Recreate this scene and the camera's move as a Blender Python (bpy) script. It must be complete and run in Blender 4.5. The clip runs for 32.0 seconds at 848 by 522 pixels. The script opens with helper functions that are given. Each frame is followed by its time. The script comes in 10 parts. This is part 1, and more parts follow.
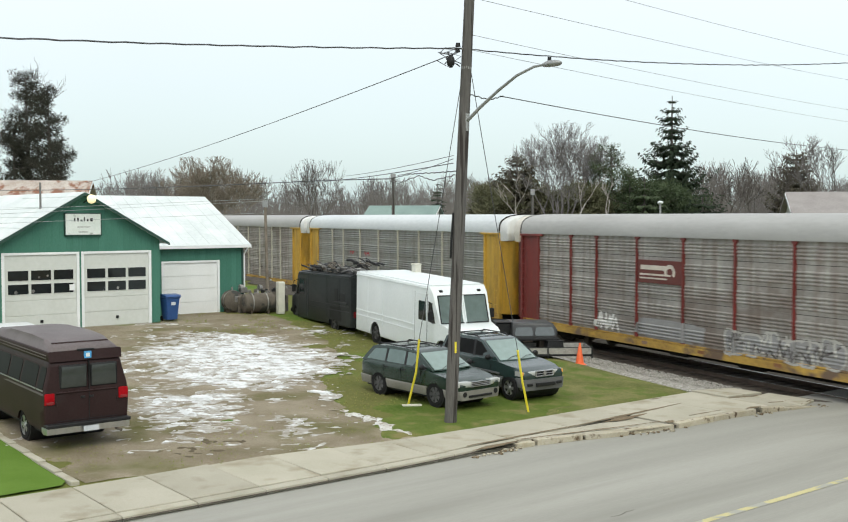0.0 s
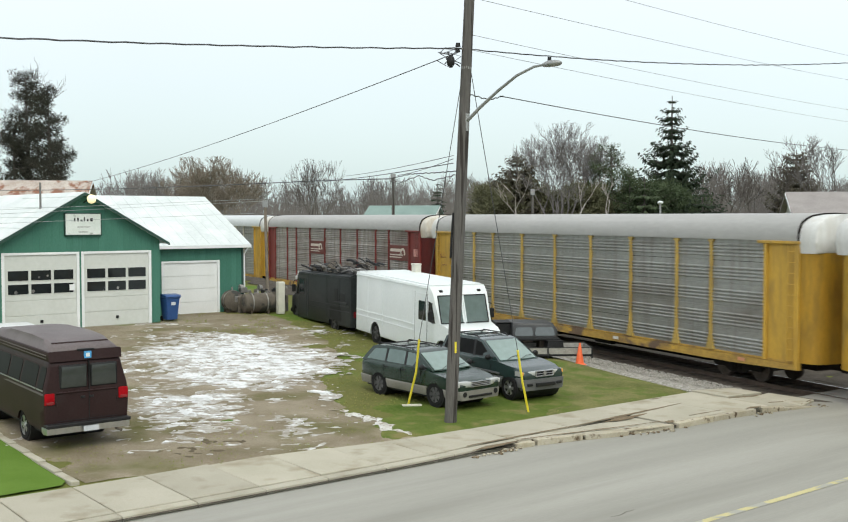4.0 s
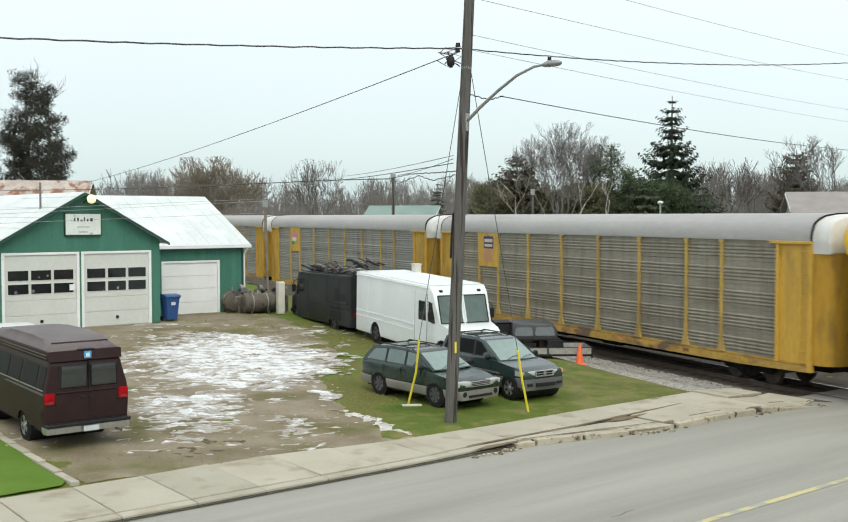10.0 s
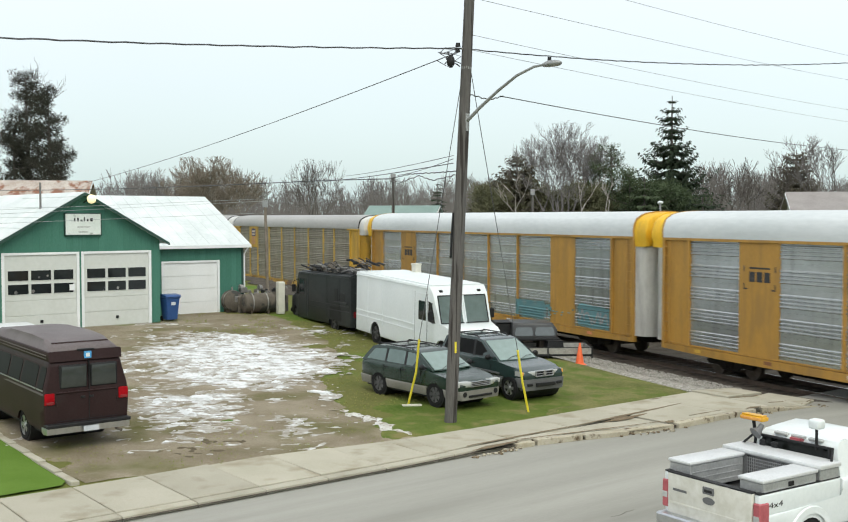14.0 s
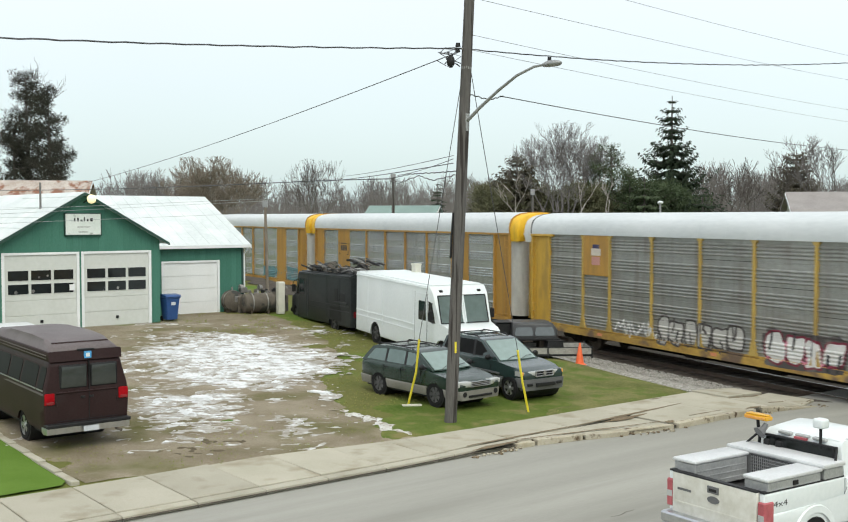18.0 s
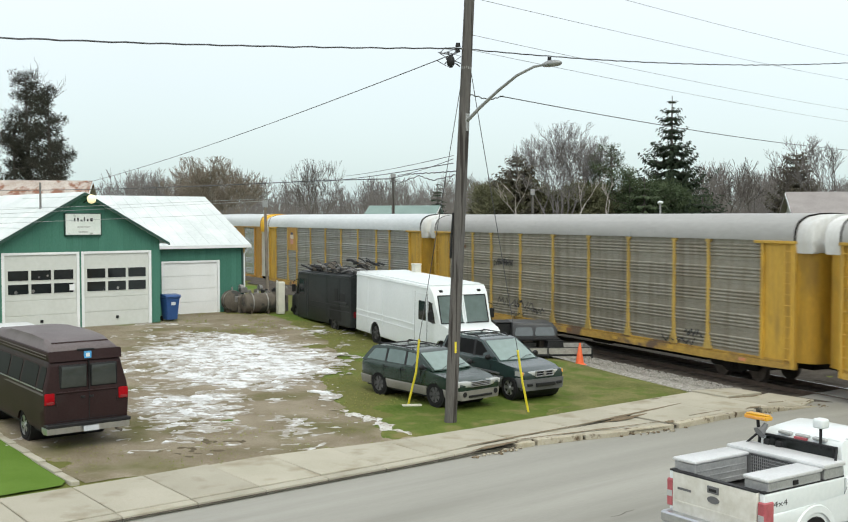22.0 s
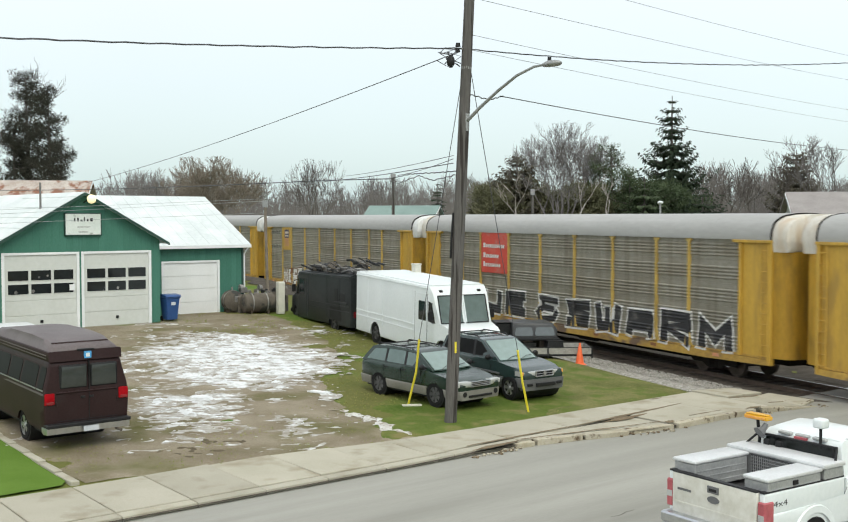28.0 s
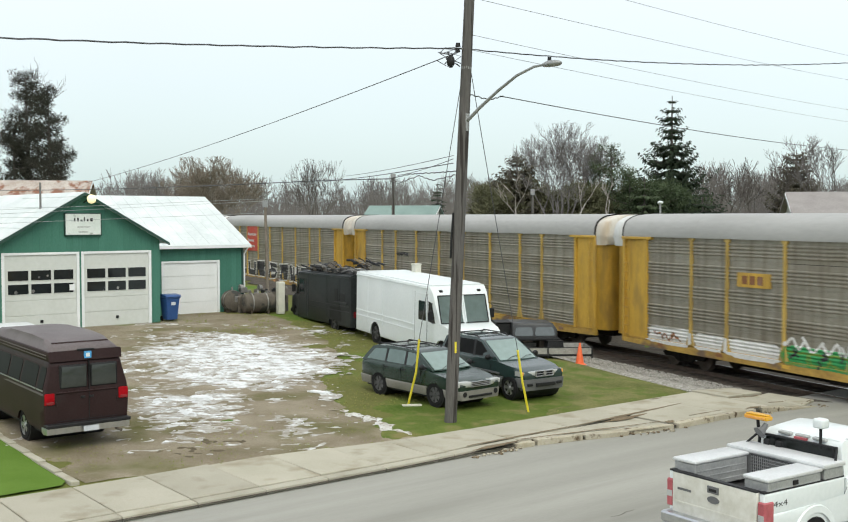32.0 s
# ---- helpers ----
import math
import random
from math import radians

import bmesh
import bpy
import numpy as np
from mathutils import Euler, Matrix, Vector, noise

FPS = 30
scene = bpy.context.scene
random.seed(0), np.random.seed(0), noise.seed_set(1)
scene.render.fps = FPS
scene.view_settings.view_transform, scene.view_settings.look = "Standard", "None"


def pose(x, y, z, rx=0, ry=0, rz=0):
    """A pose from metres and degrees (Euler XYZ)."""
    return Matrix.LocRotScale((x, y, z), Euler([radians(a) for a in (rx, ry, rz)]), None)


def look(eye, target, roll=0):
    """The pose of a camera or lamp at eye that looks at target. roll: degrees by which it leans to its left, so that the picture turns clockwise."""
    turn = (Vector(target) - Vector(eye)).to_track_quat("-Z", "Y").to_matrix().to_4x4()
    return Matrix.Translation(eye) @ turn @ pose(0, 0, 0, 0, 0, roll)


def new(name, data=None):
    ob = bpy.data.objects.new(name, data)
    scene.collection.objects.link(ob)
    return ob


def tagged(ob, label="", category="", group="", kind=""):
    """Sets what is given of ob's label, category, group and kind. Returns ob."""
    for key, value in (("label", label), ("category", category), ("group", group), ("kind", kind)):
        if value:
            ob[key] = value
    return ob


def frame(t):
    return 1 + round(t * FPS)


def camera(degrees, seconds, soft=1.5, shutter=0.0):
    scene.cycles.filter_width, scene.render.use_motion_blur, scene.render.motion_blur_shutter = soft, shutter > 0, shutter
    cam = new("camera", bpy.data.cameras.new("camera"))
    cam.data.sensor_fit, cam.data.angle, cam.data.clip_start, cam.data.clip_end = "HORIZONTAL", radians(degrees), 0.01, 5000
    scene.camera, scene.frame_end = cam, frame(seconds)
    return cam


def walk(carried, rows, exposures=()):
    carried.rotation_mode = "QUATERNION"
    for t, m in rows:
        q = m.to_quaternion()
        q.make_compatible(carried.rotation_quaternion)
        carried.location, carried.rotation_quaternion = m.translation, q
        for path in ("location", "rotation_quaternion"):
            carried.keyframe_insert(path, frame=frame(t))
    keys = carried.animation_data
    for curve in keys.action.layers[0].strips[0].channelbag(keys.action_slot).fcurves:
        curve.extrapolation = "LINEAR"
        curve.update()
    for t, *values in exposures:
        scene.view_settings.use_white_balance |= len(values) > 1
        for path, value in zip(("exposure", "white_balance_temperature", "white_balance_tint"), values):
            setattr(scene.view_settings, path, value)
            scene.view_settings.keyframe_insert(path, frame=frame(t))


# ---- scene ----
# ---------------------------------------------------------------- camera
cam = camera(43.805, 32.0, soft=1.15, shutter=0.35)
EYE = (0.0, 0.0, 5.5)
VIEW = look(EYE, (0.0, 10.0, 5.0795))
walk(cam, [(0.0, VIEW), (32.0, VIEW)])

# ---------------------------------------------------------------- sky and sun
world = bpy.data.worlds.new("overcast_sky")
scene.world = world
world.use_nodes = True
wn, wl = world.node_tree.nodes, world.node_tree.links
wn.clear()
w_out = wn.new("ShaderNodeOutputWorld")
w_add = wn.new("ShaderNodeAddShader")
w_sky = wn.new("ShaderNodeTexSky")
w_sky.sky_type = "NISHITA"
w_sky.sun_disc = False
w_sky.sun_elevation, w_sky.sun_rotation = radians(52), radians(203)
w_sky.air_density, w_sky.dust_density = 1.0, 3.0
w_b1 = wn.new("ShaderNodeBackground")
w_b1.inputs["Strength"].default_value = 0.05
w_b2 = wn.new("ShaderNodeBackground")
w_b2.inputs["Strength"].default_value = 0.72
# cloud sheet: a touch bluer towards the horizon, paler overhead
w_co = wn.new("ShaderNodeTexCoord")
w_sp = wn.new("ShaderNodeSeparateXYZ")
w_rp = wn.new("ShaderNodeValToRGB")
w_rp.color_ramp.elements[0].position = 0.0
w_rp.color_ramp.elements[0].color = (0.80, 1.0, 1.0, 1)
w_rp.color_ramp.elements[1].position = 0.22
w_rp.color_ramp.elements[1].color = (1.16, 1.2, 1.19, 1)
w_no = wn.new("ShaderNodeTexNoise")
w_no.inputs["Scale"].default_value = 2.2
w_no.inputs["Detail"].default_value = 3
w_mr = wn.new("ShaderNodeMapRange")
w_mr.inputs["To Min"].default_value, w_mr.inputs["To Max"].default_value = 0.94, 1.06
w_mx = wn.new("ShaderNodeMix")
w_mx.data_type, w_mx.blend_type = "RGBA", "MULTIPLY"
w_mx.inputs["Factor"].default_value = 1
wl.new(w_co.outputs["Generated"], w_sp.inputs[0])
wl.new(w_sp.outputs["Z"], w_rp.inputs[0])
wl.new(w_co.outputs["Generated"], w_no.inputs["Vector"])
wl.new(w_no.outputs["Fac"], w_mr.inputs["Value"])
wl.new(w_rp.outputs["Color"], w_mx.inputs["A"])
wl.new(w_mr.outputs["Result"], w_mx.inputs["B"])
wl.new(w_mx.outputs["Result"], w_b2.inputs["Color"])
wl.new(w_sky.outputs[0], w_b1.inputs["Color"])
wl.new(w_b1.outputs[0], w_add.inputs[0])
wl.new(w_b2.outputs[0], w_add.inputs[1])
wl.new(w_add.outputs[0], w_out.inputs["Surface"])

sun_data = bpy.data.lights.new("sun", "SUN")
sun_data.energy, sun_data.angle, sun_data.color = 1.6, radians(35), (0.98, 0.99, 0.84)
sun = new("sun", sun_data)
sun.matrix_basis = look((15, -36, 50), (0, 0, 0))
scene.view_settings.exposure = 0.0


# ---------------------------------------------------------------- materials
def surface(name, a, b, rough=0.7, big=1.5, fine=30.0, bump=0.15, metal=0.0, stretch=(1, 1, 1), rand=0.0, mix=0.55,
            spots=None, spot_scale=4.0, spot_edge=0.6, spot_soft=0.08, coat=0.0, dist=0.01, spec=0.5, streak=None, streak_scale=(3.0, 3.0, 0.22), streak_edge=0.5, turn=0.0):
    """Two colours mixed by a coarse and a fine noise, a fine relief, and if asked for spots of a third colour."""
    m = bpy.data.materials.new(name)
    m.use_nodes = True
    nt = m.node_tree
    n, l = nt.nodes, nt.links
    bs = n["Principled BSDF"]
    co = n.new("ShaderNodeTexCoord")
    mp = n.new("ShaderNodeMapping")
    mp.inputs["Scale"].default_value = stretch
    if turn:
        # grain drawn out along one direction of the plan
        mp.vector_type = "TEXTURE"
        mp.inputs["Scale"].default_value = tuple(1 / q for q in stretch)
        mp.inputs["Rotation"].default_value[2] = turn
    start = co.outputs["Object"]
    if rand:
        # alike pieces on one mesh still differ in grain
        o0, o1 = n.new("ShaderNodeObjectInfo"), n.new("ShaderNodeVectorMath")
        o1.operation = "MULTIPLY_ADD"
        o1.inputs[1].default_value = (61, 43, 29)
        l.new(o0.outputs["Random"], o1.inputs[0])
        l.new(start, o1.inputs[2])
        start = o1.outputs[0]
    l.new(start, mp.inputs[0])
    n1, n2 = n.new("ShaderNodeTexNoise"), n.new("ShaderNodeTexNoise")
    for nn, s, d in ((n1, big, 4), (n2, fine, 3)):
        nn.inputs["Scale"].default_value, nn.inputs["Detail"].default_value = s, d
        l.new(mp.outputs[0], nn.inputs["Vector"])
    ad = n.new("ShaderNodeMath")
    ad.operation = "MULTIPLY_ADD"
    ad.inputs[1].default_value = mix
    l.new(n1.outputs["Fac"], ad.inputs[0])
    mu = n.new("ShaderNodeMath")
    mu.operation = "MULTIPLY"
    mu.inputs[1].default_value = 1 - mix
    l.new(n2.outputs["Fac"], mu.inputs[0])
    l.new(mu.outputs[0], ad.inputs[2])
    rp = n.new("ShaderNodeMapRange")
    rp.inputs["From Min"].default_value, rp.inputs["From Max"].default_value = 0.34, 0.66
    l.new(ad.outputs[0], rp.inputs["Value"])
    mx = n.new("ShaderNodeMix")
    mx.data_type = "RGBA"
    mx.inputs["A"].default_value, mx.inputs["B"].default_value = (*a, 1), (*b, 1)
    l.new(rp.outputs[0], mx.inputs["Factor"])
    last = mx.outputs["Result"]
    if spots:
        n3 = n.new("ShaderNodeTexNoise")
        n3.inputs["Scale"].default_value, n3.inputs["Detail"].default_value = spot_scale, 6
        l.new(mp.outputs[0], n3.inputs["Vector"])
        r3 = n.new("ShaderNodeMapRange")
        r3.inputs["From Min"].default_value, r3.inputs["From Max"].default_value = spot_edge, spot_edge + spot_soft
        l.new(n3.outputs["Fac"], r3.inputs["Value"])
        m3 = n.new("ShaderNodeMix")
        m3.data_type = "RGBA"
        m3.inputs["B"].default_value = (*spots, 1)
        l.new(r3.outputs[0], m3.inputs["Factor"])
        l.new(last, m3.inputs["A"])
        last = m3.outputs["Result"]
    if streak:
        ms, n4 = n.new("ShaderNodeMapping"), n.new("ShaderNodeTexNoise")
        ms.inputs["Scale"].default_value = streak_scale
        l.new(start, ms.inputs[0])
        n4.inputs["Scale"].default_value, n4.inputs["Detail"].default_value = 1.0, 5
        l.new(ms.outputs[0], n4.inputs["Vector"])
        r4 = n.new("ShaderNodeMapRange")
        r4.inputs["From Min"].default_value, r4.inputs["From Max"].default_value = streak_edge, streak_edge + 0.28
        r4.inputs["To Max"].default_value = 0.8
        l.new(n4.outputs["Fac"], r4.inputs["Value"])
        m5 = n.new("ShaderNodeMix")
        m5.data_type = "RGBA"
        m5.inputs["B"].default_value = (*streak, 1)
        l.new(r4.outputs[0], m5.inputs["Factor"])
        l.new(last, m5.inputs["A"])
        last = m5.outputs["Result"]
    if rand:
        oi, mr = n.new("ShaderNodeObjectInfo"), n.new("ShaderNodeMapRange")
        mr.inputs["To Min"].default_value, mr.inputs["To Max"].default_value = 1 - rand, 1 + rand
        l.new(oi.outputs["Random"], mr.inputs["Value"])
        m4 = n.new("ShaderNodeMix")
        m4.data_type, m4.blend_type = "RGBA", "MULTIPLY"
        m4.inputs["Factor"].default_value = 1
        l.new(last, m4.inputs["A"])
        l.new(mr.outputs[0], m4.inputs["B"])
        last = m4.outputs["Result"]
    l.new(last, bs.inputs["Base Color"])
    bs.inputs["Roughness"].default_value, bs.inputs["Metallic"].default_value = rough, metal
    bs.inputs["Specular IOR Level"].default_value = spec
    bs.inputs["Coat Weight"].default_value = coat
    bs.inputs["Coat Roughness"].default_value = 0.08
    if bump:
        bp = n.new("ShaderNodeBump")
        bp.inputs["Strength"].default_value, bp.inputs["Distance"].default_value = bump, dist
        l.new(n2.outputs["Fac"], bp.inputs["Height"])
        l.new(bp.outputs[0], bs.inputs["Normal"])
    return m


def glowing(name, color, power):
    m = surface(name, color, color, 0.4, bump=0)
    bs = m.node_tree.nodes["Principled BSDF"]
    bs.inputs["Emission Color"].default_value = (*color, 1)
    bs.inputs["Emission Strength"].default_value = power
    return m


def glassy(name, color, rough=0.05):
    m = surface(name, color, tuple(c * 1.3 for c in color), rough, 0.8, 5, 0, spec=0.8)
    return m


M_ASPHALT = surface("asphalt", (0.255, 0.252, 0.222), (0.345, 0.34, 0.306), 0.9, 0.8, 60, 0.25, stretch=(0.07, 1, 1), turn=0.678, mix=0.75, spots=(0.232, 0.228, 0.2), spot_scale=0.9, spot_edge=0.52, spot_soft=0.22)
M_CONCRETE = surface("sidewalk_concrete", (0.34, 0.32, 0.25), (0.44, 0.415, 0.34), 0.9, 0.7, 40, 0.3, rand=0.09, spots=(0.27, 0.24, 0.17), spot_scale=1.3, spot_edge=0.54, spot_soft=0.2)
M_KERB = surface("worn_kerb_concrete", (0.33, 0.29, 0.2), (0.48, 0.45, 0.37), 0.95, 2.0, 30, 0.6, rand=0.1, spots=(0.1, 0.07, 0.04), spot_scale=4, spot_edge=0.57)
M_GRASS = surface("winter_grass", (0.1, 0.118, 0.03), (0.2, 0.178, 0.07), 0.95, 0.35, 16, 0.8, spots=(0.085, 0.165, 0.02), spot_scale=0.35, spot_edge=0.47, spot_soft=0.2, dist=0.04, spec=0.1, mix=0.65)
M_BLADE = surface("grass_blades", (0.17, 0.22, 0.045), (0.33, 0.31, 0.13), 0.8, 0.3, 9, 0, spec=0.1)
M_MUD = surface("churned_mud", (0.075, 0.06, 0.035), (0.16, 0.13, 0.085), 0.85, 2.0, 22, 0.9, dist=0.04, spec=0.2)
M_DRYGRASS = surface("straw_turf", (0.09, 0.106, 0.032), (0.215, 0.205, 0.085), 0.95, 0.9, 14, 0.8, spots=(0.085, 0.135, 0.022), spot_scale=1.1, spot_edge=0.49, spot_soft=0.2, dist=0.04, spec=0.1, mix=0.6)
M_LUSH = surface("fresh_turf", (0.06, 0.105, 0.016), (0.135, 0.165, 0.04), 0.95, 0.8, 16, 0.8, spots=(0.19, 0.175, 0.07), spot_scale=1.2, spot_edge=0.54, spot_soft=0.15, dist=0.04, spec=0.1, mix=0.6)
M_LAWN = surface("bright_lawn", (0.085, 0.16, 0.02), (0.13, 0.215, 0.04), 0.9, 1.0, 40, 0.7, dist=0.03, spec=0.1)
M_GRAVEL = surface("muddy_gravel", (0.16, 0.13, 0.08), (0.36, 0.315, 0.24), 0.95, 0.6, 34, 0.9, spots=(0.13, 0.125, 0.045), spot_scale=0.5, spot_edge=0.5, spot_soft=0.2, dist=0.04, spec=0.15)
M_SNOW = surface("thin_snow", (0.56, 0.575, 0.585), (0.8, 0.82, 0.835), 0.65, 1.6, 12, 0.9, spots=(0.34, 0.33, 0.3), spot_scale=2.9, spot_edge=0.49, spot_soft=0.16, dist=0.05, stretch=(0.7, 1.3, 1))
M_SLUSH = surface("wet_slush", (0.2, 0.17, 0.12), (0.46, 0.44, 0.4), 0.5, 1.2, 11, 0.9, spots=(0.58, 0.58, 0.57), spot_scale=3.5, spot_edge=0.53, spot_soft=0.08, dist=0.05, stretch=(0.7, 1.4, 1))
M_SNOWDIRT = surface("dirty_snow", (0.42, 0.4, 0.36), (0.66, 0.66, 0.64), 0.7, 3.0, 40, 0.5, dist=0.02, spots=(0.26, 0.22, 0.16), spot_scale=5, spot_edge=0.52)
M_BALLAST = surface("ballast_stone", (0.17, 0.16, 0.14), (0.5, 0.485, 0.45), 0.95, 5.0, 13, 0.9, dist=0.05, spec=0.1, mix=0.35)
# dark bed, its colour also deepened for the shade under the train
M_TRACKBED = surface("dark_track_bed", (0.05, 0.043, 0.035), (0.12, 0.105, 0.088), 0.95, 1.5, 25, 0.9, dist=0.04, spec=0.1)
M_TIE = surface("creosoted_tie", (0.05, 0.04, 0.03), (0.1, 0.08, 0.06), 0.9, 4, 40, 0.5, rand=0.2)
M_RAIL = surface("rusty_rail", (0.06, 0.04, 0.03), (0.11, 0.08, 0.06), 0.7, 3, 40, 0.2)
M_RAILTOP = surface("polished_railhead", (0.55, 0.55, 0.55), (0.7, 0.7, 0.7), 0.25, 3, 40, 0.05, metal=1.0)
M_YLINE = surface("worn_yellow_paint", (0.46, 0.42, 0.2), (0.55, 0.5, 0.28), 0.85, 1.2, 25, 0.3, spots=(0.34, 0.34, 0.3), spot_scale=2, spot_edge=0.52)
M_WOOD = surface("weathered_pole_wood", (0.08, 0.076, 0.072), (0.16, 0.152, 0.143), 0.9, 2.0, 18, 0.5, stretch=(5, 5, 0.25), spots=(0.045, 0.04, 0.037), spot_scale=2, spot_edge=0.55, spec=0.2)
M_GALV = surface("galvanised_steel", (0.27, 0.28, 0.28), (0.38, 0.39, 0.39), 0.5, 3, 40, 0.05, metal=0.4)
M_CABLE = surface("dark_cable", (0.05, 0.055, 0.06), (0.1, 0.1, 0.11), 0.6, 3, 40, 0)
M_PALECABLE = surface("pale_cable", (0.32, 0.35, 0.36), (0.42, 0.45, 0.46), 0.6, 3, 40, 0)
M_YGUARD = surface("yellow_plastic", (0.72, 0.6, 0.03), (0.8, 0.68, 0.06), 0.45, 3, 30, 0.05)
M_BLACK = surface("black_rubber", (0.01, 0.01, 0.011), (0.022, 0.022, 0.022), 0.85, 5, 60, 0.1, spec=0.2)
M_BLACKPL = surface("black_plastic", (0.012, 0.013, 0.014), (0.022, 0.022, 0.023), 0.55, 5, 60, 0.05, spec=0.25)
M_CHROME = surface("chrome", (0.5, 0.52, 0.54), (0.65, 0.66, 0.68), 0.3, 5, 30, 0, metal=1.0)
M_ALLOY = surface("alloy_rim", (0.36, 0.37, 0.38), (0.5, 0.5, 0.5), 0.35, 5, 30, 0, metal=0.7)
M_STEELRIM = surface("steel_rim", (0.06, 0.062, 0.065), (0.13, 0.13, 0.13), 0.5, 5, 30, 0.05, metal=0.3)
M_GLASS = surface("dark_glass", (0.012, 0.015, 0.016), (0.02, 0.024, 0.025), 0.06, 0.8, 5, 0, spec=0.45)
# pale base colour carries part of the sky's reflection in the glass
M_WINDSHIELD = glassy("sky_pale_glass", (0.19, 0.255, 0.24), 0.06)
# teal side panes, with some reflected sky mixed into the colour
M_TEALGLASS = glassy("teal_reflecting_glass", (0.085, 0.13, 0.122), 0.06)
M_SOIL = surface("brown_soil", (0.13, 0.1, 0.062), (0.24, 0.19, 0.13), 0.95, 3, 30, 0.8, dist=0.03, spec=0.1)
M_VANGLASS = surface("deep_tinted_glass", (0.006, 0.0065, 0.0065), (0.012, 0.0125, 0.012), 0.32, 0.8, 5, 0, spec=0.06)
M_REARPANE = surface("dark_rear_pane", (0.035, 0.04, 0.037), (0.055, 0.062, 0.058), 0.08, 0.8, 5, 0, spec=0.4)
M_AMBERLENS = surface("amber_lens", (0.62, 0.26, 0.05), (0.72, 0.36, 0.09), 0.25, 5, 30, 0)
M_MESH = surface("dull_wire_mesh", (0.24, 0.235, 0.215), (0.45, 0.44, 0.41), 0.6, 6, 40, 0.3, metal=0.2)
# cap window glass, its grey raised to hold a painted reflection
M_SMOKE = glassy("grey_reflecting_glass", (0.09, 0.105, 0.11), 0.1)
M_LENS = glassy("clear_lens", (0.36, 0.37, 0.36), 0.15)
M_REDLENS = surface("red_lens", (0.17, 0.006, 0.008), (0.27, 0.014, 0.018), 0.2, 5, 30, 0, coat=0.4)
M_TAILRED = surface("bright_red_lens", (0.26, 0.002, 0.006), (0.4, 0.004, 0.01), 0.5, 5, 30, 0, spec=0.12)
M_TRUCKLENS = surface("pale_red_lens", (0.34, 0.07, 0.085), (0.48, 0.13, 0.145), 0.3, 5, 30, 0, spec=0.4)
M_LID = surface("brushed_lid", (0.58, 0.595, 0.6), (0.72, 0.735, 0.74), 0.4, 2, 25, 0.03, metal=0.25)
M_AMBER = surface("amber_plastic", (0.58, 0.3, 0.012), (0.7, 0.38, 0.03), 0.25, 5, 30, 0)
M_WHITE = surface("white_paint", (0.69, 0.74, 0.745), (0.77, 0.815, 0.82), 0.4, 0.8, 12, 0.03, coat=0.2)
M_WHITEDIRT = surface("soiled_white_paint", (0.55, 0.54, 0.47), (0.72, 0.72, 0.67), 0.45, 1.2, 10, 0.03, coat=0.2)
M_VANBLACK = surface("dull_black_paint", (0.014, 0.017, 0.018), (0.03, 0.034, 0.035), 0.42, 0.6, 9, 0.05, spec=0.25, spots=(0.04, 0.045, 0.045), spot_scale=1.0, spot_edge=0.55, spot_soft=0.2)
M_GREENCAR = surface("dark_green_car_paint", (0.01, 0.026, 0.018), (0.016, 0.036, 0.026), 0.25, 1.5, 20, 0.0, coat=0.3, spec=0.4)
M_WHITECAR = surface("white_car_paint", (0.66, 0.68, 0.68), (0.74, 0.76, 0.76), 0.3, 1.5, 20, 0.0, coat=0.6)
M_TEALCAR = surface("dark_teal_car_paint", (0.018, 0.036, 0.034), (0.027, 0.048, 0.045), 0.25, 1.5, 20, 0.0, coat=0.45, spec=0.45)
M_CLADDING = surface("grey_beige_cladding", (0.19, 0.185, 0.165), (0.27, 0.26, 0.235), 0.5, 2, 30, 0.05, spec=0.3)
M_GREYPL = surface("grey_bumper_plastic", (0.1, 0.105, 0.108), (0.15, 0.152, 0.155), 0.5, 2, 30, 0.05)
M_MAROON = surface("dark_maroon_paint", (0.022, 0.0105, 0.0105), (0.034, 0.0175, 0.0175), 0.5, 1.2, 20, 0, coat=0.06, spec=0.18, spots=(0.03, 0.02, 0.019), spot_scale=2.5, spot_edge=0.55, spot_soft=0.2)
M_MAROONTOP = surface("dusty_maroon_roof", (0.085, 0.066, 0.066), (0.14, 0.118, 0.118), 0.5, 1.5, 20, 0.05, spots=(0.13, 0.11, 0.11), spot_scale=1.4, spot_edge=0.56, spot_soft=0.2)
M_REDCAR = surface("red_car_paint", (0.5, 0.03, 0.035), (0.58, 0.05, 0.055), 0.25, 1.5, 20, 0, coat=0.8)
M_ALUM = surface("aluminium_box", (0.3, 0.31, 0.315), (0.47, 0.48, 0.485), 0.38, 2, 25, 0.03, metal=0.3)
M_BEDLINER = surface("dark_bed_liner", (0.025, 0.025, 0.027), (0.06, 0.06, 0.062), 0.7, 3, 40, 0.3)
M_GREENWALL = surface("green_painted_siding", (0.05, 0.165, 0.12), (0.068, 0.2, 0.15), 0.7, 1.0, 22, 0.1, stretch=(1, 1, 0.4), rand=0.04, spec=0.3)
M_ROOFWHITE = surface("snow_dusted_metal_roof", (0.55, 0.6, 0.605), (0.68, 0.725, 0.725), 0.6, 0.5, 7, 0.1, spots=(0.74, 0.77, 0.765), spot_scale=0.8, spot_edge=0.5, spot_soft=0.25)
M_TRIM = surface("white_trim", (0.74, 0.76, 0.77), (0.83, 0.84, 0.85), 0.5, 2, 25, 0.05)
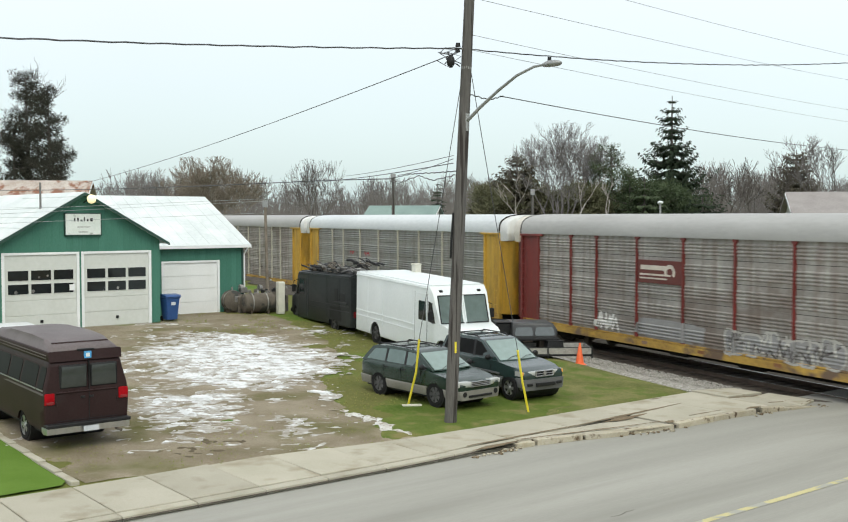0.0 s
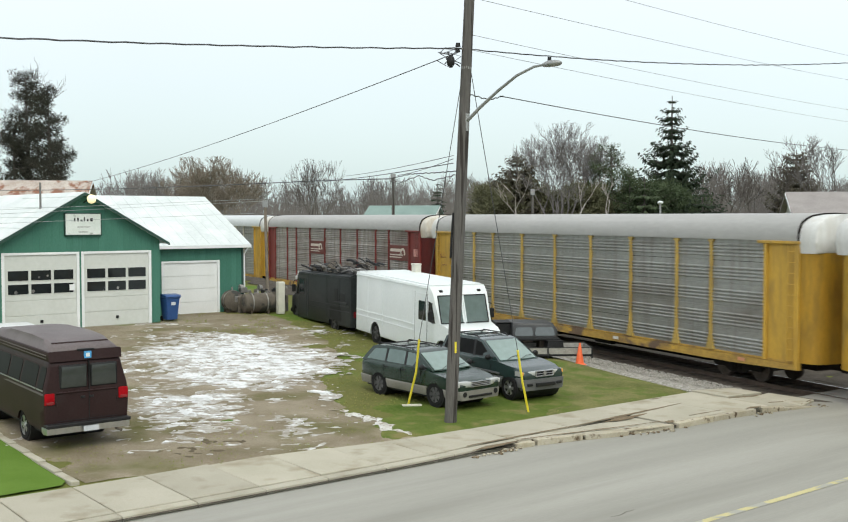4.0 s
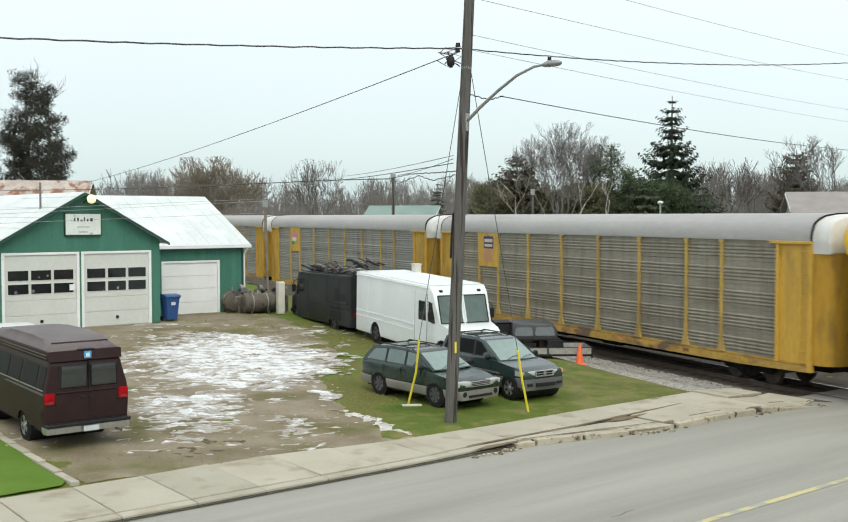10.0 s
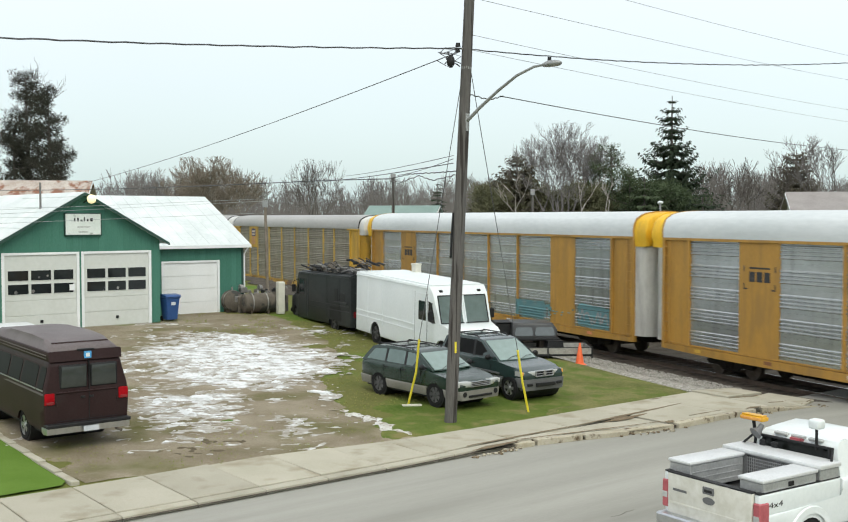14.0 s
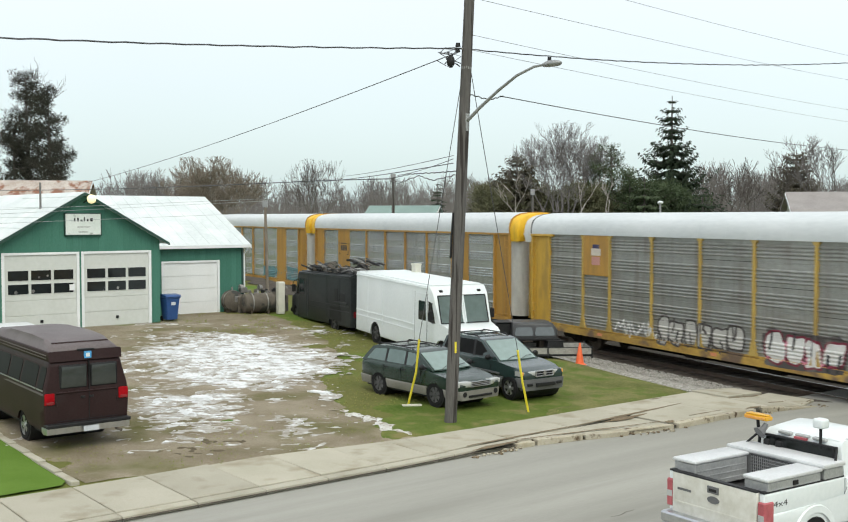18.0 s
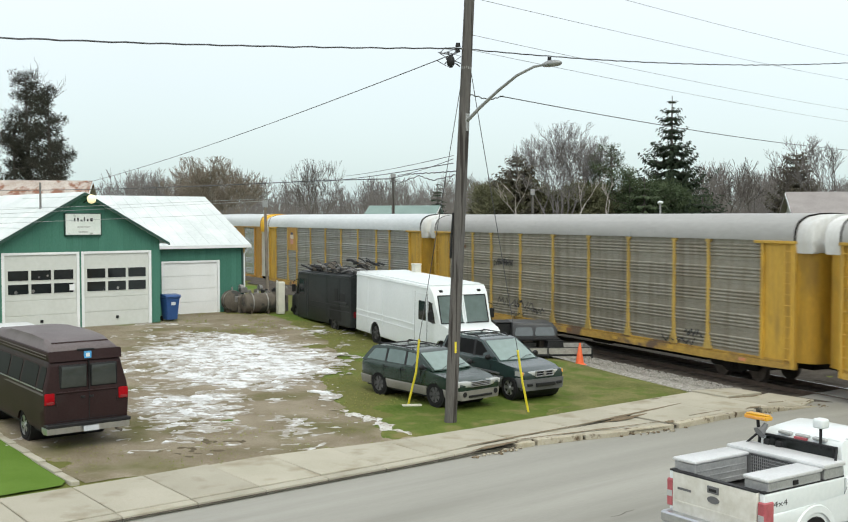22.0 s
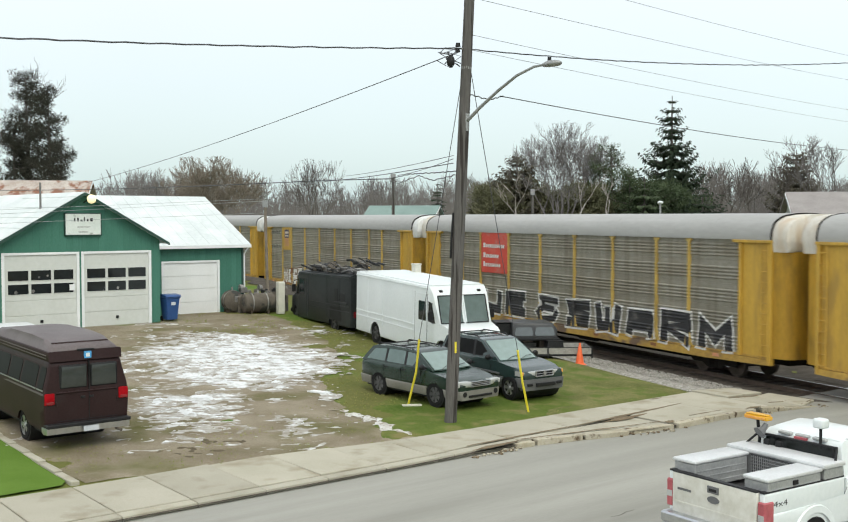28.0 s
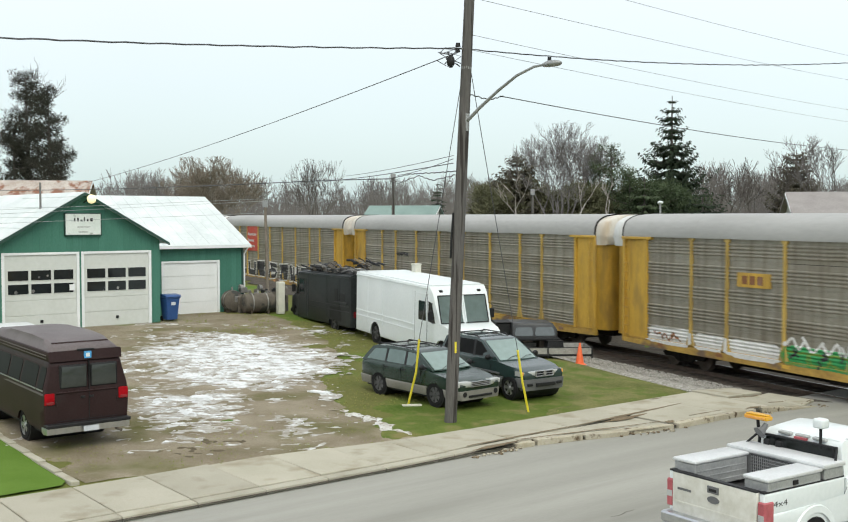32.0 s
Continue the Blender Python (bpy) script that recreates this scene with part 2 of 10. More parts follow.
M_DOOR = surface("white_garage_door", (0.56, 0.58, 0.545), (0.63, 0.65, 0.62), 0.5, 0.7, 6, 0.02)
M_DOORW = surface("clean_white_door", (0.74, 0.75, 0.74), (0.82, 0.83, 0.83), 0.5, 1.2, 18, 0.04)
M_DARKTRIM = surface("dark_green_trim", (0.015, 0.05, 0.04), (0.025, 0.07, 0.055), 0.6, 2, 20, 0.05)
M_SIGN = surface("pale_sign_board", (0.62, 0.68, 0.64), (0.76, 0.8, 0.77), 0.6, 3, 20, 0.05, spots=(0.4, 0.45, 0.42), spot_scale=4, spot_edge=0.62)
M_BLUEBIN = surface("blue_plastic", (0.02, 0.065, 0.2), (0.03, 0.09, 0.26), 0.4, 3, 30, 0.05)
M_RUST = surface("rusty_tank", (0.075, 0.065, 0.052), (0.14, 0.12, 0.095), 0.85, 2.5, 25, 0.3, spots=(0.045, 0.045, 0.042), spot_scale=2, spot_edge=0.52)
M_RUSTROOF = surface("rusty_sheet_roof", (0.32, 0.26, 0.22), (0.52, 0.48, 0.44), 0.85, 0.7, 10, 0.2, stretch=(1.6, 1, 0.5), spots=(0.22, 0.1, 0.06), spot_scale=0.9, spot_edge=0.5, spot_soft=0.12)
M_PALEGREENROOF = surface("pale_green_roof", (0.15, 0.225, 0.205), (0.23, 0.32, 0.295), 0.7, 0.5, 8, 0.1)
M_GREYROOF = surface("grey_shingle_roof", (0.24, 0.22, 0.215), (0.32, 0.3, 0.29), 0.9, 1.0, 10, 0.3)
M_HOUSE = surface("pale_house_siding", (0.45, 0.45, 0.43), (0.55, 0.55, 0.53), 0.8, 1, 12, 0.1)
M_CONE = surface("orange_cone_rubber", (0.85, 0.13, 0.04), (0.95, 0.2, 0.07), 0.5, 5, 30, 0.03)
M_BARK = surface("grey_bark", (0.09, 0.08, 0.074), (0.16, 0.145, 0.135), 0.95, 3, 20, 0.4, spec=0.1)
M_BROWNBARK = surface("brown_twigs", (0.17, 0.145, 0.115), (0.27, 0.235, 0.195), 0.95, 3, 20, 0.2, spec=0.1)
M_BIRCH = surface("pale_birch_bark", (0.33, 0.3, 0.28), (0.5, 0.47, 0.44), 0.9, 3, 14, 0.2, stretch=(1, 1, 3))
M_SPRUCE = surface("spruce_needles", (0.014, 0.028, 0.014), (0.036, 0.056, 0.028), 0.9, 1.2, 14, 0)
M_PINE = surface("pine_needles", (0.045, 0.075, 0.034), (0.095, 0.125, 0.062), 0.9, 1.2, 14, 0)
M_DARKPINE = surface("dark_pine_needles", (0.023, 0.027, 0.019), (0.055, 0.054, 0.04), 0.9, 0.7, 10, 0)
M_CEDAR = surface("brownish_cedar", (0.07, 0.066, 0.044), (0.13, 0.115, 0.08), 0.9, 1.2, 14, 0)
M_GLOBE = glowing("warm_lamp_globe", (1.0, 0.88, 0.5), 0.7)
M_SCRAP = surface("scrap_metal", (0.12, 0.12, 0.12), (0.3, 0.29, 0.27), 0.6, 4, 25, 0.1, metal=0.3, rand=0.5)
M_PALEWOOD = surface("pale_plywood", (0.55, 0.54, 0.46), (0.66, 0.65, 0.58), 0.8, 3, 20, 0.1)
M_BLUE = surface("blue_placard", (0.06, 0.3, 0.62), (0.1, 0.38, 0.7), 0.4, 5, 20, 0)
M_PLATE = surface("pale_plate", (0.5, 0.54, 0.58), (0.6, 0.63, 0.66), 0.4, 5, 20, 0)


# ---------------------------------------------------------------- mesh helpers
def mesh_of(name, bm, material, smooth=None):
    me = bpy.data.meshes.new(name)
    bmesh.ops.recalc_face_normals(bm, faces=bm.faces)
    bm.to_mesh(me)
    bm.free()
    me.materials.append(material)
    if smooth is not None:
        me.polygons.foreach_set("use_smooth", [True] * len(me.polygons))
        me.set_sharp_from_angle(angle=radians(smooth))
    return me


def part(name, bm, material, parent, label="", smooth=35):
    me = bm if isinstance(bm, bpy.types.Mesh) else mesh_of(name, bm, material, smooth)
    ob = new(name, me)
    ob.parent = parent
    if label:
        ob["label"] = label
    return ob


def thing(name, m, label, category, group="", kind=""):
    ob = new(name)
    ob.empty_display_size = 0.3
    ob.matrix_basis = m
    return tagged(ob, label, category, group, kind)


def box(x0, x1, y0, y1, z0, z1, bevel=0.0, bm=None, seg=1):
    bm = bm or bmesh.new()
    vs = [bm.verts.new(p) for p in ((x0, y0, z0), (x1, y0, z0), (x1, y1, z0), (x0, y1, z0), (x0, y0, z1), (x1, y0, z1), (x1, y1, z1), (x0, y1, z1))]
    fs = [bm.faces.new([vs[i] for i in q]) for q in ((0, 3, 2, 1), (4, 5, 6, 7), (0, 1, 5, 4), (1, 2, 6, 5), (2, 3, 7, 6), (3, 0, 4, 7))]
    if bevel:
        es = {e for f in fs for e in f.edges}
        bmesh.ops.bevel(bm, geom=list(es), offset=bevel, segments=seg, affect="EDGES", profile=0.5)
    return bm


def tube(points, radius, n=8, bm=None, cap=True):
    """A round rod along points; radius is one number or one for each point."""
    bm = bm or bmesh.new()
    pts = [Vector(p) for p in points]
    rs = radius if isinstance(radius, (list, tuple)) else [radius] * len(pts)
    rings, side = [], None
    for i, p in enumerate(pts):
        d = (pts[min(i + 1, len(pts) - 1)] - pts[max(i - 1, 0)]).normalized()
        if side is None:
            side = d.cross(Vector((0, 0, 1)) if abs(d.z) < 0.9 else Vector((1, 0, 0))).normalized()
        side = (side - d * side.dot(d)).normalized()
        up = d.cross(side)
        rings.append([bm.verts.new(p + (side * math.cos(2 * math.pi * k / n) + up * math.sin(2 * math.pi * k / n)) * rs[i]) for k in range(n)])
    for a, b in zip(rings, rings[1:]):
        for k in range(n):
            bm.faces.new((a[k], a[(k + 1) % n], b[(k + 1) % n], b[k]))
    if cap and n > 2:
        bm.faces.new(rings[0][::-1])
        bm.faces.new(rings[-1])
    return bm


def prism(outline, lo, hi, axis="y", bm=None, bevel=0.0, seg=2, shape=None, cuts=None):
    """An outline of (a, b) pairs pushed from lo to hi: along y the pairs are x, z; along x they are y, z; along z they are x, y."""
    bm = bm or bmesh.new()

    def at(a, b, c):
        return {"y": (a, c, b), "x": (c, a, b), "z": (a, b, c)}[axis]

    p = [bm.verts.new(at(a, b, lo)) for a, b in outline]
    q = [bm.verts.new(at(a, b, hi)) for a, b in outline]
    k = len(p)
    f1, f2 = bm.faces.new(p), bm.faces.new(q[::-1])
    for i in range(k):
        bm.faces.new((p[i], q[i], q[(i + 1) % k], p[(i + 1) % k]))
    if bevel:
        bmesh.ops.bevel(bm, geom=list(set(f1.edges) | set(f2.edges)), offset=bevel, segments=seg, affect="EDGES", profile=0.5)
    if cuts:
        # even strips, so that the bent sides stay smooth
        for ax, step in ((0, cuts[0]), (2, cuts[1])):
            vals = [v.co[ax] for v in bm.verts]
            k, top = min(vals) + step, max(vals) - step * 0.3
            while k < top:
                co, no = [0, 0, 0], [0, 0, 0]
                co[ax], no[ax] = k, 1
                bmesh.ops.bisect_plane(bm, geom=list(bm.verts) + list(bm.edges) + list(bm.faces), plane_co=co, plane_no=no, dist=1e-4)
                k += step
    if shape:
        for v in bm.verts:
            v.co = shape(v.co)
    return bm


def disc(c, r0, r1, axis, depth, n=20, bm=None):
    """A short cylinder round c along axis x, y or z, from r0 at one end to r1 at the other."""
    ax = {"x": Vector((1, 0, 0)), "y": Vector((0, 1, 0)), "z": Vector((0, 0, 1))}[axis]
    c = Vector(c)
    return tube([c - ax * depth / 2, c + ax * depth / 2], [r0, r1], n, bm)


def ball(c, r, bm=None, u=12, v=8, squash=(1, 1, 1)):
    bm = bm or bmesh.new()
    m = Matrix.Translation(c) @ Matrix.Diagonal((*squash, 1))
    bmesh.ops.create_uvsphere(bm, u_segments=u, v_segments=v, radius=r, matrix=m)
    return bm


def words(body, x0, x1, z0, z1, bold=0.0):
    """Letters as a flat mesh in x and z, stretched to fill the given box, facing -y."""
    cu = bpy.data.curves.new("letters", "FONT")
    cu.body, cu.resolution_u, cu.offset = body, 2, bold
    ob = bpy.data.objects.new("letters", cu)
    me = bpy.data.meshes.new_from_object(ob)
    bpy.data.objects.remove(ob)
    bm = bmesh.new()
    bm.from_mesh(me)
    bpy.data.meshes.remove(me)
    bpy.data.curves.remove(cu)
    xs, ys = [v.co.x for v in bm.verts], [v.co.y for v in bm.verts]
    ax, bx, ay, by = min(xs), max(xs), min(ys), max(ys)
    for v in bm.verts:
        v.co = Vector((x0 + (v.co.x - ax) / (bx - ax) * (x1 - x0), 0, z0 + (v.co.y - ay) / (by - ay) * (z1 - z0)))
    return bm


# ---------------------------------------------------------------- lie of the land
ROAD_P = Vector((-5.72, 22.45))          # a point on the sidewalk's inner edge
ROAD_E = Vector((0.779, 0.627))          # along the road
ROAD_N = Vector((-0.627, 0.779))         # away from the road, into the lot


def beyond(x, y):
    return (x - ROAD_P.x) * ROAD_N.x + (y - ROAD_P.y) * ROAD_N.y


def along(x, y):
    return (x - ROAD_P.x) * ROAD_E.x + (y - ROAD_P.y) * ROAD_E.y


def road_point(s, d):
    return ROAD_P.x + ROAD_E.x * s + ROAD_N.x * d, ROAD_P.y + ROAD_E.y * s + ROAD_N.y * d


TX, TY, TH, TK = 4.455, 50.435, -0.45546, 0.000808
HALF = 1.56
RAIL_Z = -0.3


def track(s, off=0.0):
    """The track's centre line at s metres, off metres to the right of it, and its heading."""
    a = TH - TK * s
    x, y = TX + (math.cos(a) - math.cos(TH)) / TK, TY - (math.sin(a) - math.sin(TH)) / TK
    return x + (HALF + off) * math.cos(a), y - (HALF + off) * math.sin(a), a


def from_track(x, y):
    """Metres from the centre line (left of the train's way is negative)."""
    s = (x - TX) * math.sin(TH) + (y - TY) * math.cos(TH)
    for _ in range(3):
        cx, cy, a = track(s)
        s += (x - cx) * math.sin(a) + (y - cy) * math.cos(a)
    cx, cy, a = track(s)
    return (x - cx) * math.cos(a) - (y - cy) * math.sin(a)


def smoothstep(a, b, x):
    t = min(1, max(0, (x - a) / (b - a)))
    return t * t * (3 - 2 * t)


def land(x, y):
    d = beyond(x, y)
    z = 0.035 * min(max(0, d), 40)
    if d < 0:
        z = -0.22 * smoothstep(0, 3.2, -d)
    if abs(x) < 400 and abs(y) < 600:
        c = abs(from_track(x, y))
        if c < 8:
            k = smoothstep(2.9, 6.5, c)
            low = -0.56 if d > 0 else -0.5
            z = low + (z - low) * k
    return z


def sheet(name, field, x0, x1, y0, y1, cell, height, material, smooth=60):
    """The part of a grid where field(x, y) is above zero, its edge cut clean; height(x, y, f) gives z."""
    nx, ny = int((x1 - x0) / cell) + 1, int((y1 - y0) / cell) + 1
    val = [[field(x0 + i * cell, y0 + j * cell) for j in range(ny + 1)] for i in range(nx + 1)]
    verts, faces, index = [], [], {}

    def vert(x, y, f):
        key = (round(x, 4), round(y, 4))
        if key not in index:
            index[key] = len(verts)
            verts.append((x, y, height(x, y, f)))
        return index[key]

    for i in range(nx):
        for j in range(ny):
            quad = [(i, j), (i + 1, j), (i + 1, j + 1), (i, j + 1)]
            fv = [val[a][b] for a, b in quad]
            if max(fv) <= 0:
                continue
            loop = []
            for k in range(4):
                (a, b), fa = quad[k], fv[k]
                (c, d), fb = quad[(k + 1) % 4], fv[(k + 1) % 4]
                if fa > 0:
                    loop.append(vert(x0 + a * cell, y0 + b * cell, fa))
                if (fa > 0) != (fb > 0):
                    t = fa / (fa - fb)
                    loop.append(vert(x0 + (a + (c - a) * t) * cell, y0 + (b + (d - b) * t) * cell, 0.0))
            loop = list(dict.fromkeys(loop))
            if len(loop) > 2:
                faces.append(loop)
    me = bpy.data.meshes.new(name)
    me.from_pydata(verts, [], faces)
    me.materials.append(material)
    me.polygons.foreach_set("use_smooth", [True] * len(me.polygons))
    return new(name, me)


# ---------------------------------------------------------------- ground
def build_ground():
    def axis(lo, hi, step, far):
        v = list(np.arange(lo, hi + 0.01, step))
        d, a, b = step, v[0], v[-1]
        while a > -far:
            d *= 1.35
            a -= d
            v.insert(0, a)
        d = step
        while b < far:
            d *= 1.35
            b += d
            v.append(b)
        return [float(q) for q in v]

    xs, ys = axis(-26, 26, 0.8, 2600), axis(14, 74, 0.8, 2600)
    verts = [(x, y, land(x, y) - 0.02 + 0.03 * noise.noise((x * 0.6, y * 0.6, 0))) for x in xs for y in ys]
    n = len(ys)
    faces = [(i * n + j, (i + 1) * n + j, (i + 1) * n + j + 1, i * n + j + 1) for i in range(len(xs) - 1) for j in range(n - 1)]
    me = bpy.data.meshes.new("ground")
    me.from_pydata(verts, [], faces)
    me.materials.append(M_GRASS)
    me.polygons.foreach_set("use_smooth", [True] * len(me.polygons))
    tagged(new("ground", me), "rough winter grass, green and straw coloured", "ground", kind="structure")


build_ground()

# ---------------------------------------------------------------- road
def road_z(x, y):
    return -0.12 - 0.2 * (1 - smoothstep(1.6, 7.5, abs(from_track(x, y))))


def build_road():
    ss = [-60 + 1.0 * k for k in range(150)]
    ds = (-14.8, -13.0, -11.0, -9.2, -7.5, -5.8, -4.4, -3.2, -2.2)
    verts, faces = [], []
    for s in ss:
        for d in ds:
            x, y = road_point(s, d)
            verts.append((x, y, road_z(x, y) + 0.035 * (1 - ((d + 8.5) / 6.3) ** 2) - 0.02))
    n = len(ds)
    for i in range(len(ss) - 1):
        for j in range(n - 1):
            faces.append((i * n + j, (i + 1) * n + j, (i + 1) * n + j + 1, i * n + j + 1))
    me = bpy.data.meshes.new("road")
    me.from_pydata(verts, [], faces)
    me.materials.append(M_ASPHALT)
    me.polygons.foreach_set("use_smooth", [True] * len(me.polygons))
    road = tagged(new("road", me), "pale worn grey asphalt street", "road", kind="structure")
    # painted centre line, in worn lengths
    for a, b in ((-0.16, 0.0),):
        bm = bmesh.new()
        prev = None
        for k in range(70):
            s = -20 + 0.8 * k
            row = []
            for d in (-9.28 + a, -9.28 + b):
                x, y = road_point(s, d)
                row.append(bm.verts.new((x, y, road_z(x, y) + 0.022)))
            if prev:
                bm.faces.new((prev[0], row[0], row[1], prev[1]))
            prev = row
        part("centre_line", bm, M_YLINE, road, "worn yellow centre line", None)
    # patched cracks
    rng = random.Random(4)
    for k in range(1):
        s, d = rng.uniform(2, 16), rng.uniform(-8.5, -4.5)
        bm = bmesh.new()
        prev = None
        for i in range(7):
            x, y = road_point(s + 0.12 * i, d + rng.uniform(-0.05, 0.05))
            row = [bm.verts.new((x, y, road_z(x, y) + 0.02)), bm.verts.new((x + ROAD_N.x * 0.012, y + ROAD_N.y * 0.012, road_z(x, y) + 0.02))]
            if prev:
                bm.faces.new((prev[0], row[0], row[1], prev[1]))
            prev = row
        part("crack", bm, M_TRACKBED, road, smooth=None)


build_road()


# ---------------------------------------------------------------- sidewalk
def slab(parent, s0, s1, d0a, d1a, d0b, d1b, top, rng, material, name="slab", thick=0.16, tilt=0.012):
    """One concrete piece between s0 and s1; d0, d1 are its outer and inner edge at either end."""
    g = 0.012
    bm = bmesh.new()
    lo, hi = [], []
    for s, d in ((s0 + g, d0a), (s1 - g, d0b), (s1 - g, d1b), (s0 + g, d1a)):
        x, y = road_point(s, d)
        z = top(s, d) + rng.uniform(-tilt, tilt)
        lo.append(bm.verts.new((x, y, z - thick)))
        hi.append(bm.verts.new((x, y, z)))
    fs = [bm.faces.new(hi), bm.faces.new(lo[::-1])]
    for i in range(4):
        fs.append(bm.faces.new((lo[i], lo[(i + 1) % 4], hi[(i + 1) % 4], hi[i])))
    bmesh.ops.bevel(bm, geom=list(fs[0].edges), offset=0.012, segments=1, affect="EDGES")
    return part(name, bm, material, parent, smooth=None)


def kerb_d(s):
    return -2.66 - 0.98 * smoothstep(7.5, 13.5, s)


def side_edge(s):
    """The sidewalk's inner edge, which swings out beyond the drive."""
    return -0.03 - 0.66 * smoothstep(1.5, 7.5, s)


def build_sidewalk():
    rng = random.Random(8)
    walkway = tagged(new("pavement"), "cracked pale concrete sidewalk with broken edges", "sidewalk", kind="structure")

    def top(s, d):
        x, y = road_point(s, d)
        dip = 0.04 * (1 - smoothstep(4.5, 8.5, s)) * smoothstep(0.5, 2.8, -d)
        drop = 0.28 * (1 - smoothstep(2.6, 6.0, abs(from_track(x, y))))
        return 0.012 - dip - drop

    s = -14.0
    cuts = []
    while s < 22.0:
        cuts.append(s)
        s += 1.52 + rng.uniform(-0.04, 0.04)
    for a, b in zip(cuts, cuts[1:]):
        if a > 6.2:
            break
        b = min(b, 6.2)
        slab(walkway, a, b, -2.25, side_edge(a), -2.25, side_edge(b), top, rng, M_CONCRETE)
        slab(walkway, a, b, kerb_d(a) + 0.1, -2.29, kerb_d(b) + 0.1, -2.29, lambda s, d: top(s, d) - 0.012, rng, M_CONCRETE, tilt=0.005)

    def sunk(s, d):
        return top(s, d) - 0.02

    def lifted(s, d):
        return top(s, d) + 0.05

    # long slabs behind a parted seam, then broken pieces along the kerb
    e = side_edge
    for s0, s1, o0, o1, high, mat in (
            (6.2, 8.3, -2.2, -2.1, top, M_CONCRETE), (8.3, 10.5, -2.1, -2.1, top, M_CONCRETE), (10.5, 13.0, -2.1, -1.95, top, M_CONCRETE), (13.0, 15.5, -1.95, -1.78, top, M_CONCRETE)):
        slab(walkway, s0, s1, o0, e(s0), o1, e(s1), high, rng, mat, tilt=0.006)
    for s0, s1, o0, i0, o1, i1, high, mat in (
            (6.2, 8.4, kerb_d(6.2) + 0.1, -2.24, kerb_d(8.4) + 0.22, -2.18, sunk, M_CONCRETE),
            (8.4, 10.6, kerb_d(8.4) + 0.24, -2.2, kerb_d(10.6) + 0.24, -2.22, sunk, M_CONCRETE),
            (10.6, 12.9, kerb_d(10.6) + 0.24, -2.24, kerb_d(12.9) + 0.24, -2.3, sunk, M_CONCRETE),
            (13.0, 15.5, kerb_d(13.0) + 0.2, -2.06, kerb_d(15.5) + 0.2, -1.84, top, M_CONCRETE),
            (15.5, 17.6, kerb_d(15.5) + 0.2, e(15.5), kerb_d(17.6) + 0.2, e(17.6), top, M_CONCRETE),
            (17.6, 19.4, kerb_d(17.6) + 0.2, -2.05, kerb_d(19.4) + 0.2, -1.65, top, M_CONCRETE),
            (17.6, 20.4, -2.0, e(17.6), -1.35, -0.25, lifted, M_CONCRETE),
            (19.4, 20.7, kerb_d(19.4) + 0.2, -1.7, kerb_d(20.7) + 0.6, -1.4, top, M_CONCRETE)):
        slab(walkway, s0, s1, o0, i0, o1, i1, high, rng, mat, tilt=0.008)
    # kerb stones, worn and displaced
    for s0, s1, sink, out in ((8.05, 8.65, 0.03, 0.02), (8.7, 10.05, 0.0, 0.0), (10.1, 11.38, 0.012, 0.03), (11.42, 12.98, 0.02, -0.04), (13.1, 14.6, 0.0, 0.03), (14.62, 16.6, 0.01, 0.02), (16.95, 18.4, 0.01, 0.0), (18.43, 19.9, 0.03, 0.02)):
        slab(walkway, s0, s1, kerb_d(s0) - out, kerb_d(s0) + 0.21 - out, kerb_d(s1) - out + rng.uniform(-0.03, 0.03), kerb_d(s1) + 0.21 - out, lambda q, d: top(q, d) - sink, rng, M_KERB, "kerb_stone", 0.22, 0.015)
    # rubble where the kerb has crumbled
    for s0, n in ((7.3, 24), (7.8, 26), (12.5, 18), (16.75, 10), (19.9, 8), (11.6, 8)):
        for _ in range(n):
            q = s0 + rng.gauss(0, 0.35)
            d = kerb_d(q) - 0.08 + rng.gauss(0, 0.09)
            x, y = road_point(q, d)
            r = rng.uniform(0.02, 0.06)
            bm = bmesh.new()
            bmesh.ops.create_icosphere(bm, subdivisions=1, radius=r)
            for v in bm.verts:
                v.co = Vector((x, y, road_z(x, y) + r * 0.2)) + Vector((v.co.x, v.co.y, v.co.z * 0.55)) * rng.uniform(0.6, 1.25)
            part("rubble", bm, rng.choice((M_KERB, M_SOIL)), walkway, smooth=None)
    # strips of earth where slabs have parted
    for s0, s1, d0, d1, wid in ((6.9, 10.4, -2.2, -2.15, 0.1), (10.4, 15.6, -2.17, -1.8, 0.15), (11.6, 13.5, -2.3, -2.24, 0.34), (6.7, 8.3, -2.62, -2.55, 0.26), (8.4, 12.9, -2.48, -3.2, 0.08), (12.9, 13.3, -3.4, -3.3, 0.3), (16.4, 17.1, -3.5, -3.5, 0.24),
                                (17.6, 20.3, -2.06, -1.45, 0.1), (14.2, 15.6, -3.15, -3.2, 0.07), (15.4, 15.9, -0.8, -0.85, 0.12), (18.4, 20.0, -2.9, -2.6, 0.07), (19.5, 20.6, -3.3, -3.0, 0.22)):
        bm = bmesh.new()
        prev = None
        n = 9
        for k in range(n + 1):
            q = s0 + (s1 - s0) * k / n
            w = wid * math.sin(math.pi * (k + 0.15) / (n + 0.3)) * rng.uniform(0.6, 1.1) / 2
            row = []
            dm = d0 + (d1 - d0) * k / n
            for d, up in ((dm - w, 0.004), (dm, 0.016), (dm + w, 0.004)):
                x, y = road_point(q, d + rng.uniform(-0.02, 0.02))
                row.append(bm.verts.new((x, y, top(q, d) + up)))
            if prev:
                bm.faces.new((prev[0], row[0], row[1], prev[1]))
